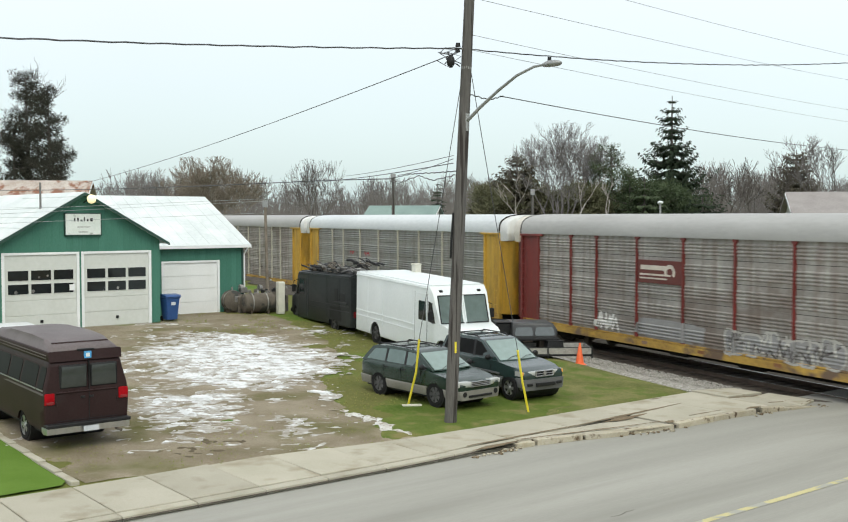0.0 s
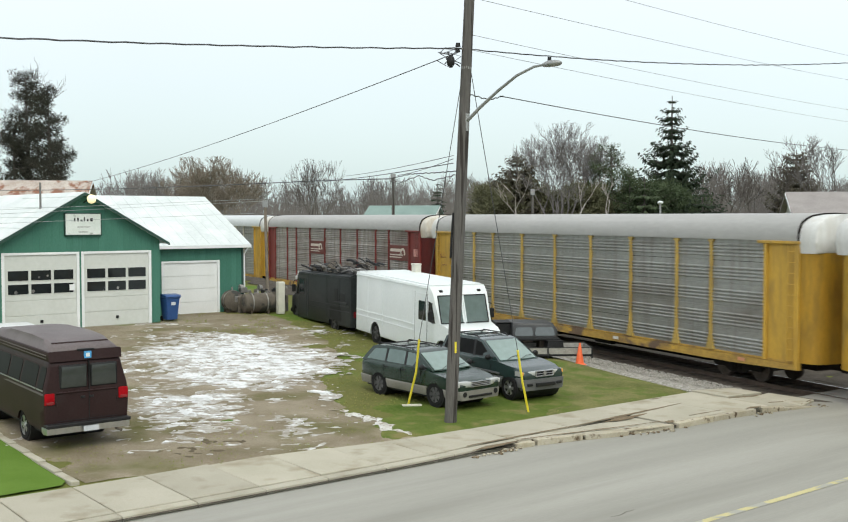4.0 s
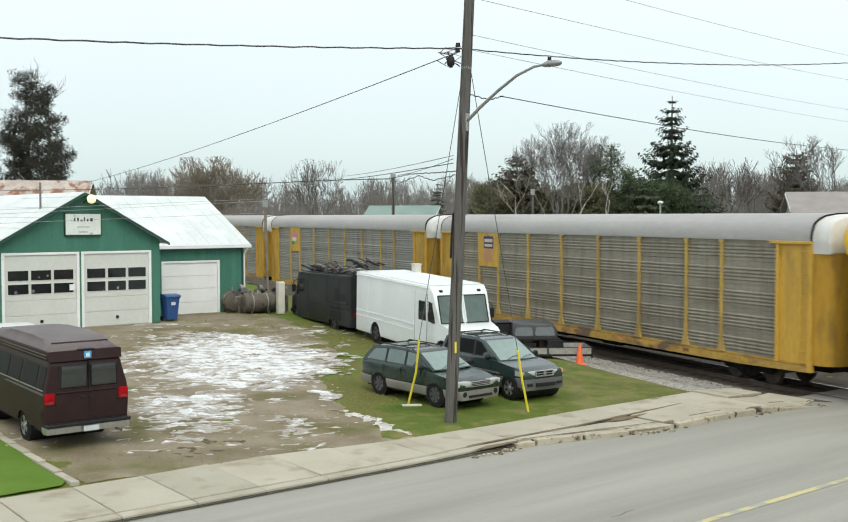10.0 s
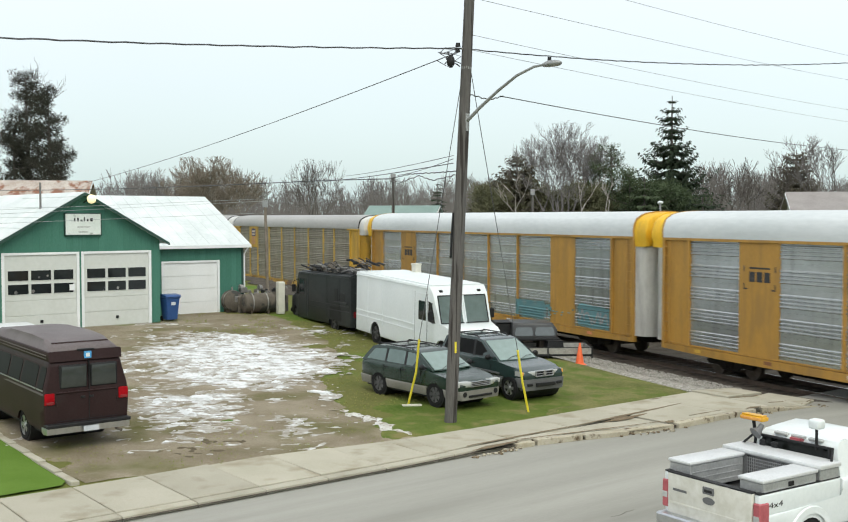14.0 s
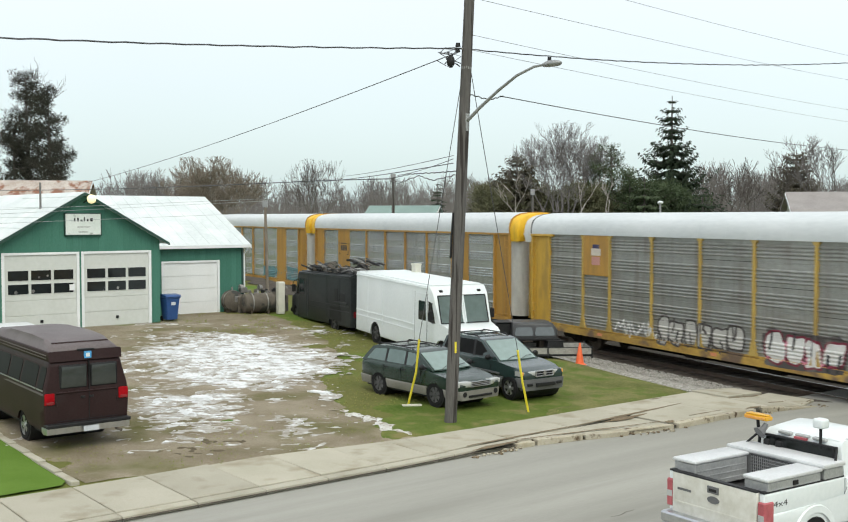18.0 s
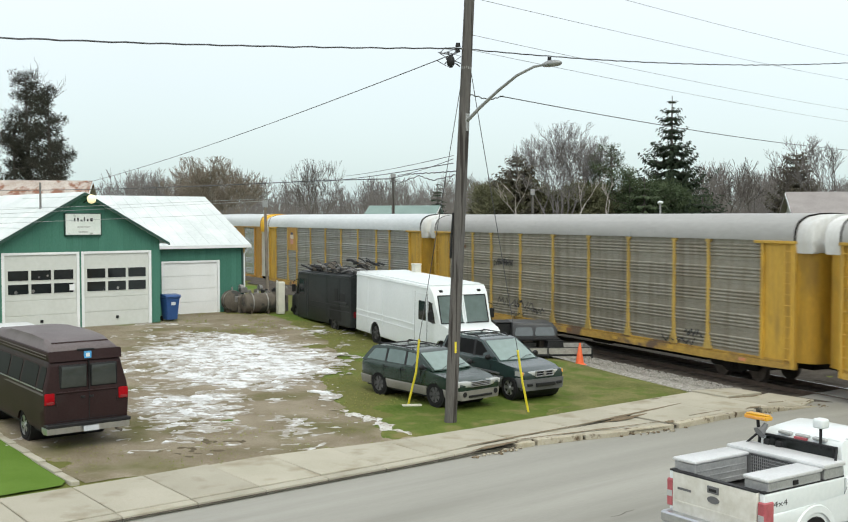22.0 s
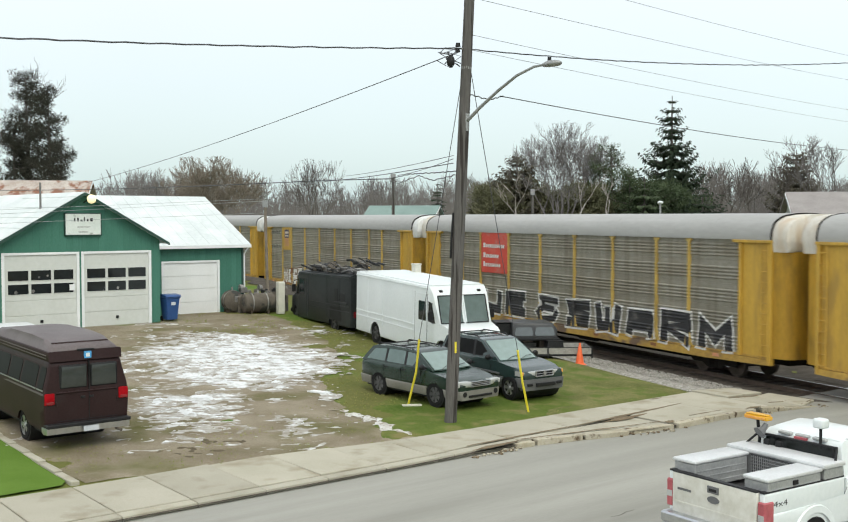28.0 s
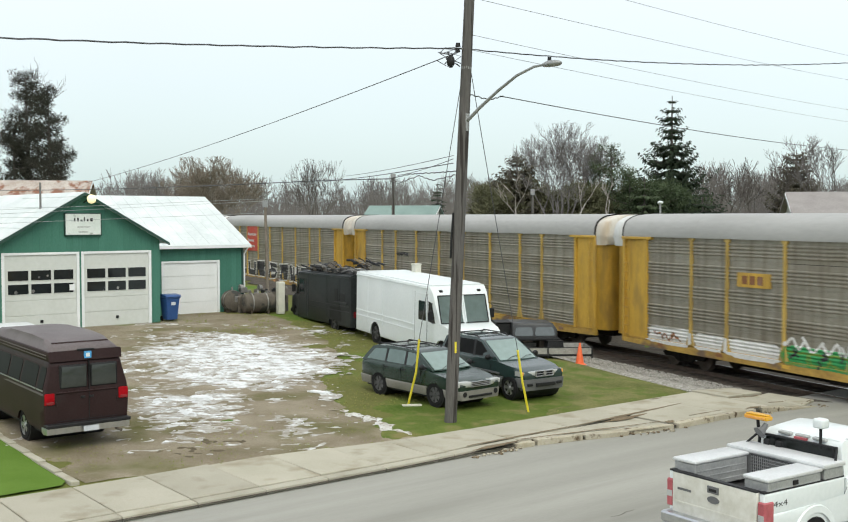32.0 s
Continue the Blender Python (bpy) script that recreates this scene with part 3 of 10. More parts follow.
                bm.faces.new((prev[1], row[1], row[2], prev[2]))
            prev = row
        part("earth_strip", bm, M_SOIL, walkway, "brown earth in a parted joint", 60)
    # dark soil in the seams
    bm = bmesh.new()
    prev = None
    for k in range(40):
        s = -14 + 0.9 * k
        row = []
        for d in (side_edge(s) - 0.01, kerb_d(s) + 0.03):
            x, y = road_point(s, d)
            row.append(bm.verts.new((x, y, top(s, d) - 0.06)))
        if prev:
            bm.faces.new((prev[0], row[0], row[1], prev[1]))
        prev = row
    part("joint_soil", bm, M_TRACKBED, walkway, "dark soil in the joints", None)
    return walkway


build_sidewalk()

# ---------------------------------------------------------------- drive, lawn and snow
DRIVE = ((-0.12, 26.15), (-1.21, 27.89), (-2.18, 29.37), (-2.93, 32.23), (-3.32, 35.02), (-3.0, 37.5), (-3.51, 41.03), (-5.28, 45.82), (-7.0, 49.9), (-9.6, 52.6), (-13.0, 50.0), (-11.6, 46.9),
         (-17.5, 42.4), (-22.0, 37.0), (-16.0, 29.5), (-10.9, 26.1), (-8.3, 22.9), (-7.0, 21.45))
SNOW = ((-11.31, 39.73), (-10.26, 41.15), (-8.95, 45.18), (-6.17, 43.14), (-3.71, 39.74), (-2.81, 37.61), (-2.87, 34.85), (-3.15, 32.8), (-3.94, 32.5), (-4.94, 32.4), (-5.3, 31.66), (-4.5, 29.39), (-4.48, 27.5), (-4.83, 26.3), (-5.6, 25.6), (-6.67, 27.08), (-8.72, 31.71))
BARE = ((-8.5, 33.0), (-7.43, 33.3), (-6.4, 32.4), (-6.1, 31.1), (-6.9, 30.5), (-7.8, 31.0))


def in_poly(poly):
    """Signed distance into a polygon."""
    pts = [Vector(p) for p in poly]

    def field(x, y):
        best, inside = 1e9, False
        p = Vector((x, y))
        for a, b in zip(pts, pts[1:] + pts[:1]):
            e = b - a
            t = min(1, max(0, (p - a).dot(e) / e.length_squared))
            best = min(best, (p - a - e * t).length)
            if (a.y > y) != (b.y > y) and x < (b.x - a.x) * (y - a.y) / (b.y - a.y) + a.x:
                inside = not inside
        return best if inside else -best

    return field


drive_field, snow_field, bare_field = in_poly(DRIVE), in_poly(SNOW), in_poly(BARE)


def rough(x, y, s, seed=0.0):
    return noise.noise((x * s, y * s, seed))


def drive_edge(x, y):
    return drive_field(x, y) + 0.35 * rough(x, y, 0.9, 3) + 0.16 * rough(x, y, 3.1, 5)


def lot_height(x, y, f=0.0):
    return land(x, y) + 0.035 * rough(x, y, 0.5, 1) + 0.012 * rough(x, y, 2.2, 2) - 0.004


tagged(sheet("driveway", drive_edge, -22, 0.4, 21, 53, 0.3, lambda x, y, f: lot_height(x, y) + min(0.02, f * 0.1) - 0.012, M_GRAVEL), "muddy gravel drive with melting snow", "driveway", kind="structure")


def snow_depth(x, y):
    """How much snow lies: thick in the middle of the drive, torn by tyres into slanting strips."""
    f = snow_field(x, y)
    wx, wy = x + 0.35 * rough(x, y, 0.9, 21), y + 0.5 * rough(x, y, 0.8, 22)
    u, v = wx * 0.92 + wy * 0.38, -wx * 0.38 + wy * 0.92
    n = 0.45 * noise.noise((u * 0.35, v * 0.5, 4)) + 0.4 * noise.noise((u * 0.9, v * 1.5, 9)) + 0.56 * noise.noise((u * 1.9, v * 3.9, 2)) + 0.46 * noise.noise((u * 4.5, v * 7.0, 6)) + 0.3 * noise.noise((u * 10, v * 13, 3))
    core = 0.78 * smoothstep(-1.1, 2.6, f) - 0.55 * smoothstep(-0.5, 0.5, bare_field(x, y))
    core -= 0.1 * smoothstep(33, 29, y)
    for px, py, r in ((-3.3, 26.9, 0.55), (-2.1, 26.7, 0.3), (-2.9, 31.1, 0.45), (-4.5, 32.3, 0.5)):
        core += 0.6 * smoothstep(1.6 * r, 0.2 * r, math.hypot(x - px, (y - py) * 0.6))
    core += 0.26 * smoothstep(2.2, 0.4, math.hypot(x + 6.4, (y - 29.7) * 0.75))
    return n + core - 0.62


def slush_amount(x, y):
    return snow_depth(x, y) + 0.36 - 1.6 * smoothstep(-2.5, -1.5, x)


slush = sheet("slush", slush_amount, -12.6, -1.4, 24.0, 46.6, 0.09, lambda x, y, f: lot_height(x, y) + 0.01 + min(0.012, 0.05 * f), M_SLUSH)
tagged(slush, "grey half-melted slush on the gravel drive", "slush", kind="stuff")
sn = sheet("snow_patches", snow_depth, -12.2, -1.6, 24.4, 46.0, 0.05, lambda x, y, f: lot_height(x, y) + 0.016 + min(0.05, 0.13 * f) + 0.014 * rough(x, y, 6, 4) + 0.008 * rough(x, y, 15, 5), M_SNOW)
tagged(sn, "thin wet snow left in torn patches on the gravel", "snow", kind="stuff")


def edge_snow(x, y):
    a, b = Vector((-2.3, 29.2)), Vector((-0.6, 26.6))
    p = Vector((x, y))
    t = min(1, max(0, (p - a).dot(b - a) / (b - a).length_squared))
    d = (p - a - (b - a) * t).length
    return 0.15 + 0.45 * noise.noise((x * 2.4, y * 2.4, 7)) + 0.3 * noise.noise((x * 7, y * 7, 1)) - d * 0.9


tagged(sheet("snow_strip", edge_snow, -3.2, 0.2, 25.8, 30, 0.06, lambda x, y, f: lot_height(x, y) + 0.02 + min(0.03, 0.1 * f), M_SNOWDIRT), "dirty snow along the drive's edge", "snow", kind="stuff")


def bright_lawn(x, y):
    s, d = along(x, y), beyond(x, y)
    return min(-1.85 - s, d - 0.15, 14 - d)


tagged(sheet("lawn", bright_lawn, -22, -4, 18, 40, 0.3, lambda x, y, f: lot_height(x, y) + 0.02, M_LAWN), "bright green mown lawn", "lawn", kind="structure")
edging = thing("lawn_edging", Matrix(), "narrow pale concrete edging beside a lawn", "edging")
for k in range(9):
    d0 = 0.1 + 1.0 * k
    x, y = road_point(-1.75, d0 + 0.5)
    bm = bmesh.new()
    box(-0.09, 0.09, -0.49, 0.49, -0.1, 0.05, 0.015, bm)
    e = part("edging_block", bm, M_CONCRETE, edging, smooth=None)
    e.matrix_basis = pose(x, y, land(x, y), 0, 0, math.degrees(math.atan2(ROAD_N.y, ROAD_N.x)) - 90)


def dry_lawn(x, y):
    """Straw-coloured turf between the cars and the ballast."""
    c = from_track(x, y)
    d = beyond(x, y)
    return min(-3.0 - c, d - side_edge(along(x, y)) + 0.1, x - 3.4 - 0.05 * (y - 32) + 1.4 * rough(x, y, 0.55, 41) + 0.7 * rough(x, y, 1.7, 42), 8.0 - 0.2 * d + 1.2 * rough(x, y, 0.7, 43))


def lush_lawn(x, y):
    """Fresh green turf before the parked cars."""
    d = beyond(x, y)
    return min(d - side_edge(along(x, y)) + 0.1, 3.3 - d + 1.0 * rough(x, y, 0.8, 45) + 0.5 * rough(x, y, 2.4, 46), x + 1.4 + 0.6 * rough(x, y, 1.2, 47), 4.2 - x + 1.0 * rough(x, y, 0.9, 48))


def mud(x, y):
    """Churned dark mud at the foot of the drive."""
    a, d = along(x, y), beyond(x, y)
    return 0.55 * rough(x, y, 1.6, 51) + 0.45 * rough(x, y, 4.0, 52) + 0.3 * rough(x, y, 9, 53) + 0.12 - 0.35 * abs(a - 1.6) - 0.28 * abs(d - 1.3)


tagged(sheet("mud", mud, -10, 0, 20, 29, 0.08, lambda x, y, f: lot_height(x, y) - 0.006 + min(0.03, 0.2 * f), M_MUD), "churned dark mud at the foot of the drive", "mud", kind="stuff")
tagged(sheet("dry_lawn", dry_lawn, 1, 15, 29, 50, 0.2, lambda x, y, f: lot_height(x, y) - 0.03 + min(0.05, 0.12 * f), M_DRYGRASS), "thin straw-coloured winter turf", "lawn", kind="structure")
tagged(sheet("lush_lawn", lush_lawn, -3, 7, 24, 36, 0.2, lambda x, y, f: lot_height(x, y) - 0.03 + min(0.056, 0.12 * f), M_LUSH), "fresh green turf before parked cars", "lawn", kind="structure")


def bare_earth(x, y):
    c = from_track(x, y)
    return min(c + 8.5 + 1.2 * rough(x, y, 0.5, 31), -2.6 - c, -4.5 - x + 0.8 * rough(x, y, 0.6, 33), 74 - y)


tagged(sheet("bare_earth", bare_earth, -24, -3, 46, 74, 0.4, lambda x, y, f: lot_height(x, y) + 0.02, M_TRACKBED), "dark bare earth and cinders beside the railway", "earth", kind="structure")


def far_verge(x, y):
    c = from_track(x, y)
    return min(c - 2.2, 9.0 + 1.5 * rough(x, y, 0.4, 35) - c, 95 - y)


tagged(sheet("far_verge", far_verge, -16, 34, 22, 95, 0.8, lambda x, y, f: lot_height(x, y) + 0.02, M_TRACKBED), "dark cinders and dead weeds beyond the railway", "earth", kind="structure")


def scatter_blades(name, n, box_, keep, material, h0, h1, label, seed):
    rng = random.Random(seed)
    verts, faces = [], []
    made = 0
    while made < n:
        x, y = rng.uniform(box_[0], box_[1]), rng.uniform(box_[2], box_[3])
        made += 1
        k = keep(x, y)
        if rng.random() > k:
            continue
        z = lot_height(x, y)
        for _ in range(3):
            a, h = rng.uniform(0, 6.28), rng.uniform(h0, h1)
            ox, oy = x + rng.uniform(-0.04, 0.04), y + rng.uniform(-0.04, 0.04)
            lx, ly = rng.uniform(-0.6, 0.6) * h, rng.uniform(-0.6, 0.6) * h
            w = rng.uniform(0.008, 0.02)
            b = len(verts)
            verts += [(ox - math.cos(a) * w, oy - math.sin(a) * w, z - 0.02), (ox + math.cos(a) * w, oy + math.sin(a) * w, z - 0.02), (ox + lx, oy + ly, z + h)]
            faces.append((b, b + 1, b + 2))
    me = bpy.data.meshes.new(name)
    me.from_pydata(verts, [], faces)
    me.materials.append(material)
    tagged(new(name, me), label, "grass", kind="stuff")


def lawn_keep(x, y):
    d = beyond(x, y)
    if d < side_edge(along(x, y)) + 0.02 or drive_edge(x, y) > 0.12 or along(x, y) < -1.6:
        return 0
    c = from_track(x, y)
    if c > -3.5 or bare_earth(x, y) > -0.2:
        return 0
    return 0.35 + 0.65 * smoothstep(-0.25, 0.35, rough(x, y, 0.5, 8)) if y < 42 else 0.5


scatter_blades("grass_tufts", 30000, (-9, 13, 23, 50), lawn_keep, M_BLADE, 0.01, 0.032, "short green and straw grass blades", 5)
scatter_blades("annex_weeds", 4500, (-12.5, -3, 44, 52), lambda x, y: 0.9 * smoothstep(-0.1, 0.4, rough(x, y, 0.6, 15)) if drive_edge(x, y) > 0 else 0, M_BLADE, 0.03, 0.09, "weeds in the gravel before the garage", 16)
scatter_blades("drive_weeds", 3000, (-9, 0, 21.5, 30), lambda x, y: 0.5 * smoothstep(0.0, 0.5, rough(x, y, 0.7, 12) + 0.3) if drive_edge(x, y) > 0 and beyond(x, y) < 4.2 else 0,
               M_BLADE, 0.02, 0.06, "sparse weeds in the muddy gravel", 6)

# ---------------------------------------------------------------- railway track
def build_track():
    def strip(name, profile, s0, s1, step, material, parent=None, smooth=40):
        verts, faces = [], []
        n = len(profile)
        k = int((s1 - s0) / step)
        for i in range(k + 1):
            s = s0 + step * i
            for o, z in profile:
                x, y, a = track(s, o)
                verts.append((x, y, z))
        for i in range(k):
            for j in range(n - 1):
                faces.append((i * n + j, i * n + j + 1, (i + 1) * n + j + 1, (i + 1) * n + j))
        me = bpy.data.meshes.new(name)
        me.from_pydata(verts, [], faces)
        me.materials.append(material)
        ob = new(name, me)
        ob.parent = parent
        return ob

    r = RAIL_Z
    bed = strip("track_bed", [(-3.55, r - 0.42), (-3.3, r - 0.24), (-1.7, r - 0.16), (1.7, r - 0.16), (3.3, r - 0.3), (3.9, r - 0.5)], -70, 420, 2.5, M_TRACKBED)
    tagged(bed, "stone ballast bed of a railway track", "ballast", kind="structure")
    sh = strip("ballast_shoulder", [(-4.0, r - 0.1), (-3.75, r - 0.03), (-3.3, r - 0.06), (-2.7, r - 0.1), (-2.2, r - 0.14), (-1.9, r - 0.22)], -24, 60, 1.0, M_BALLAST)
    tagged(sh, "pale crushed stone shoulder beside the track", "ballast", kind="structure")
    for o in (-0.755, 0.755):
        rail = strip("rail", [(o - 0.07, r - 0.17), (o - 0.02, r - 0.13), (o - 0.02, r - 0.05), (o - 0.037, r - 0.04), (o - 0.037, r - 0.005), (o + 0.037, r - 0.005), (o + 0.037, r - 0.04), (o + 0.02, r - 0.05), (o + 0.02, r - 0.13), (o + 0.07, r - 0.17)], -70, 420, 2.5, M_RAIL)
        tagged(rail, "rusty steel rail with a polished head", "rail", kind="structure")
        head = strip("railhead", [(o - 0.03, r), (o + 0.03, r)], -70, 420, 2.5, M_RAILTOP, rail)
    bm = box(-0.115, 0.115, -1.3, 1.3, -0.18, 0, 0.01)
    tie = mesh_of("tie", bm, M_TIE)
    ties = tagged(new("ties"), "dark creosoted wooden ties", "railway ties", kind="structure")
    for k in range(150):
        s = -24 + 0.55 * k
        x, y, a = track(s)
        if abs(along(x, y) - 22) < 60 and -15 < beyond(x, y) < -2:
            continue
        t = part("tie", tie, None, ties)
        t.matrix_basis = pose(x, y, r - 0.145, 0, 0, 90 - math.degrees(a))
    # loose stones on the shoulder
    rng = random.Random(21)
    verts, faces = [], []
    shape = [(1, 0, 0), (-1, 0, 0), (0, 1, 0), (0, -1, 0), (0, 0, 1), (0, 0, -1)]
    tri = [(0, 2, 4), (2, 1, 4), (1, 3, 4), (3, 0, 4), (2, 0, 5), (1, 2, 5), (3, 1, 5), (0, 3, 5)]
    for _ in range(19000):
        s = rng.uniform(-22, 26)
        o = rng.uniform(-4.3, -1.9)
        x, y, a = track(s, o)
        if beyond(x, y) < 0.15:
            continue
        if o < -3.5 and rng.random() < (-3.5 - o) * 1.2:
            continue
        z = max(r - 0.15 + 0.09 * smoothstep(2.2, 3.3, -o), land(x, y) - 0.02)
        if o < -3.3:
            z = land(x, y) + 0.0
        b, rad = len(verts), rng.uniform(0.025, 0.06)
        q = Euler((rng.uniform(0, 3), rng.uniform(0, 3), rng.uniform(0, 3))).to_matrix()
        for p in shape:
            v = q @ (Vector(p) * rad * rng.uniform(0.6, 1.1))
            verts.append((x + v.x, y + v.y, z + v.z + 0.02))
        faces += [tuple(b + i for i in f) for f in tri]
    me = bpy.data.meshes.new("ballast_stones")
    me.from_pydata(verts, [], faces)
    me.materials.append(M_BALLAST)
    tagged(new("ballast_stones", me), "loose pale grey ballast stones beside the track", "ballast", kind="stuff")


build_track()


# ---------------------------------------------------------------- the train
V0, ACC = 9.5078, 0.01195
BODY = 26.4
BAYS = (0.0, 1.5, 4.2, 6.15, 8.95, 11.8, 14.6, 17.4, 20.25, 22.17, 24.97, 26.4)
PANEL_LO, PANEL_HI = 1.0, 5.06


def paint(name, base, dirt=0.4, streak=(0.10, 0.075, 0.05), rough=0.55):
    return surface(name, tuple(c * 0.84 for c in base), tuple(min(1, c * 1.1) for c in base), rough, 0.9, 14, 0.06, rand=0.05, streak=tuple(0.55 * b + 0.45 * q for b, q in zip(base, streak)),
                   streak_scale=(4.5, 4.5, 0.4), stretch=(1, 1, 0.35), spots=tuple(b * (1 - dirt) + s * dirt for b, s in zip(base, streak)), spot_scale=1.6, spot_edge=0.52, spot_soft=0.14)


M_RACK = {
    "silver": surface("galvanised_rack_panel", (0.26, 0.265, 0.25), (0.38, 0.385, 0.37), 0.42, 0.7, 9, 0.05, metal=0.45, stretch=(0.4, 1, 1), rand=0.05, spots=(0.2, 0.185, 0.165), spot_scale=0.7, spot_edge=0.52, spot_soft=0.25, streak=(0.2, 0.18, 0.155)),
    "brown": surface("grimy_rack_panel", (0.235, 0.22, 0.177), (0.35, 0.33, 0.278), 0.5, 0.7, 9, 0.05, metal=0.3, stretch=(0.4, 1, 1), rand=0.06, spots=(0.18, 0.155, 0.11), spot_scale=0.7, spot_edge=0.5, spot_soft=0.25, streak=(0.16, 0.135, 0.1), streak_edge=0.47),
    "rusty": surface("stained_rack_panel", (0.225, 0.215, 0.198), (0.4, 0.385, 0.36), 0.6, 0.9, 9, 0.05, metal=0.1, stretch=(0.5, 1, 0.9), rand=0.07, spots=(0.17, 0.14, 0.12), spot_scale=0.8, spot_edge=0.49, spot_soft=0.25, streak=(0.15, 0.105, 0.085), streak_edge=0.45),
    "bright": surface("bright_rack_panel", (0.42, 0.44, 0.455), (0.57, 0.59, 0.605), 0.26, 0.7, 9, 0.05, metal=0.7, stretch=(0.4, 1, 1), rand=0.04, streak=(0.3, 0.31, 0.31)),
}
# near-black colour standing in for the shade inside the sheet joints
M_JOINTSHADE = surface("recess_shade", (0.04, 0.037, 0.033), (0.075, 0.07, 0.062), 0.9, 2, 20, 0, spec=0.1)
M_YELLOW = paint("railcar_yellow", (0.56, 0.345, 0.05), 0.4)
M_SILLDIRT = surface("grimy_yellow_sill", (0.3, 0.18, 0.045), (0.56, 0.36, 0.07), 0.7, 0.9, 7, 0.1, stretch=(0.7, 1, 1), spots=(0.15, 0.1, 0.065), spot_scale=1.1, spot_edge=0.54, spot_soft=0.1)
M_POST = paint("pale_yellow_post", (0.53, 0.37, 0.1), 0.4)
M_OCHRE = paint("railcar_ochre", (0.44, 0.24, 0.045), 0.3)
M_REDP = paint("railcar_oxide_red", (0.19, 0.03, 0.026), 0.45, (0.08, 0.05, 0.045))
M_BROWNP = paint("brown_placard", (0.13, 0.03, 0.025), 0.2)
M_THINP = surface("pale_rack_post", (0.4, 0.39, 0.33), (0.5, 0.48, 0.4), 0.6, 1, 10, 0.05)
M_CAR_ROOF = {
    "grey": surface("grey_rack_roof", (0.34, 0.34, 0.33), (0.41, 0.41, 0.4), 0.6, 0.6, 8, 0.03, metal=0.1, stretch=(0.3, 1, 1), spots=(0.3, 0.295, 0.28), spot_scale=0.5, spot_edge=0.55, spot_soft=0.2),
    "white": surface("white_rack_roof", (0.53, 0.57, 0.585), (0.64, 0.675, 0.69), 0.55, 0.6, 8, 0.04, stretch=(0.3, 1, 1)),
}
M_ENDCAP = paint("pale_end_cap", (0.62, 0.59, 0.53), 0.55, (0.4, 0.27, 0.13))
M_CAPWHITE = paint("chalky_white_cap", (0.66, 0.67, 0.66), 0.25, (0.42, 0.38, 0.3))
# orange yellow doors, lightened in colour against the shade between cars
M_ENDDOOR = paint("lightened_orange_end_door", (0.68, 0.41, 0.05), 0.35)
M_ENDWHITE = paint("white_end_door", (0.82, 0.81, 0.76), 0.15)
M_ENDYELLOW = paint("bright_yellow_cap", (0.85, 0.5, 0.02), 0.15)
M_UNDER = surface("dark_underframe", (0.01, 0.009, 0.008), (0.025, 0.022, 0.02), 0.9, 2, 20, 0.2, spec=0.1)
M_WHEEL = surface("steel_wheel", (0.05, 0.04, 0.034), (0.12, 0.1, 0.085), 0.5, 3, 20, 0.1, metal=0.5)
INK = {k: surface("spray_" + k, tuple(c * 0.8 for c in v), v, 0.6, 1.6, 12, 0.05, spots=tuple(0.6 * c + 0.4 * g for c, g in zip(v, (0.24, 0.23, 0.21))), spot_scale=2.2, spot_edge=0.56, spot_soft=0.15) for k, v in {
    "white": (0.72, 0.72, 0.7), "black": (0.03, 0.03, 0.034), "grey": (0.3, 0.3, 0.3), "red": (0.55, 0.035, 0.06), "pink": (0.68, 0.25, 0.34), "green": (0.17, 0.3, 0.05),
    "lime": (0.3, 0.42, 0.12), "teal": (0.12, 0.27, 0.3), "paleblue": (0.32, 0.42, 0.43), "emerald": (0.03, 0.3, 0.09), "navy": (0.045, 0.04, 0.13), "orange": (0.72, 0.28, 0.13),
    "scarlet": (0.62, 0.07, 0.045), "cream": (0.66, 0.6, 0.52), "rust": (0.24, 0.1, 0.04), "salmon": (0.6, 0.3, 0.26), "stencil": (0.33, 0.32, 0.27), "chalk": (0.5, 0.49, 0.46), "dusk": (0.085, 0.075, 0.072), "maroon": (0.2, 0.02, 0.045), "amber": (0.62, 0.36, 0.03)}.items()}


def rib_profile():
    """Depth of the pressed side sheets against height: bands of four ribs with a flat strip between."""
    pts = [(PANEL_LO, 0.0)]
    z = PANEL_LO + 0.1
    while z < PANEL_HI - 0.2:
        for j in range(4):
            r = z + 0.125 * j
            if r + 0.11 < PANEL_HI:
                pts += [(r, 0.0), (r + 0.03, 0.036), (r + 0.062, 0.036), (r + 0.1, 0.0)]
        z += 0.82
        if z < PANEL_HI - 0.3:
            pts += [(z - 0.15, 0.0), (z - 0.146, -0.014), (z - 0.134, -0.014), (z - 0.13, 0.0)]
    pts.append((PANEL_HI, 0.0))
    return pts


RIBS = rib_profile()
WALL_Y = 1.47


def wall_depth(z):
    if z < PANEL_LO:
        return HALF + 0.006
    for (a, p), (b, q) in zip(RIBS, RIBS[1:]):
        if a <= z <= b:
            return WALL_Y + p + (q - p) * (z - a) / max(1e-6, b - a) + 0.008
    return WALL_Y + 0.01


def panel_mesh(name, width, material):
    bm = bmesh.new()
    cols = [[bm.verts.new((x, WALL_Y + d, z)) for z, d in RIBS] for x in (-width / 2, width / 2)]
    for k in range(len(RIBS) - 1):
        bm.faces.new((cols[0][k], cols[0][k + 1], cols[1][k + 1], cols[1][k]))
    return mesh_of(name, bm, material)


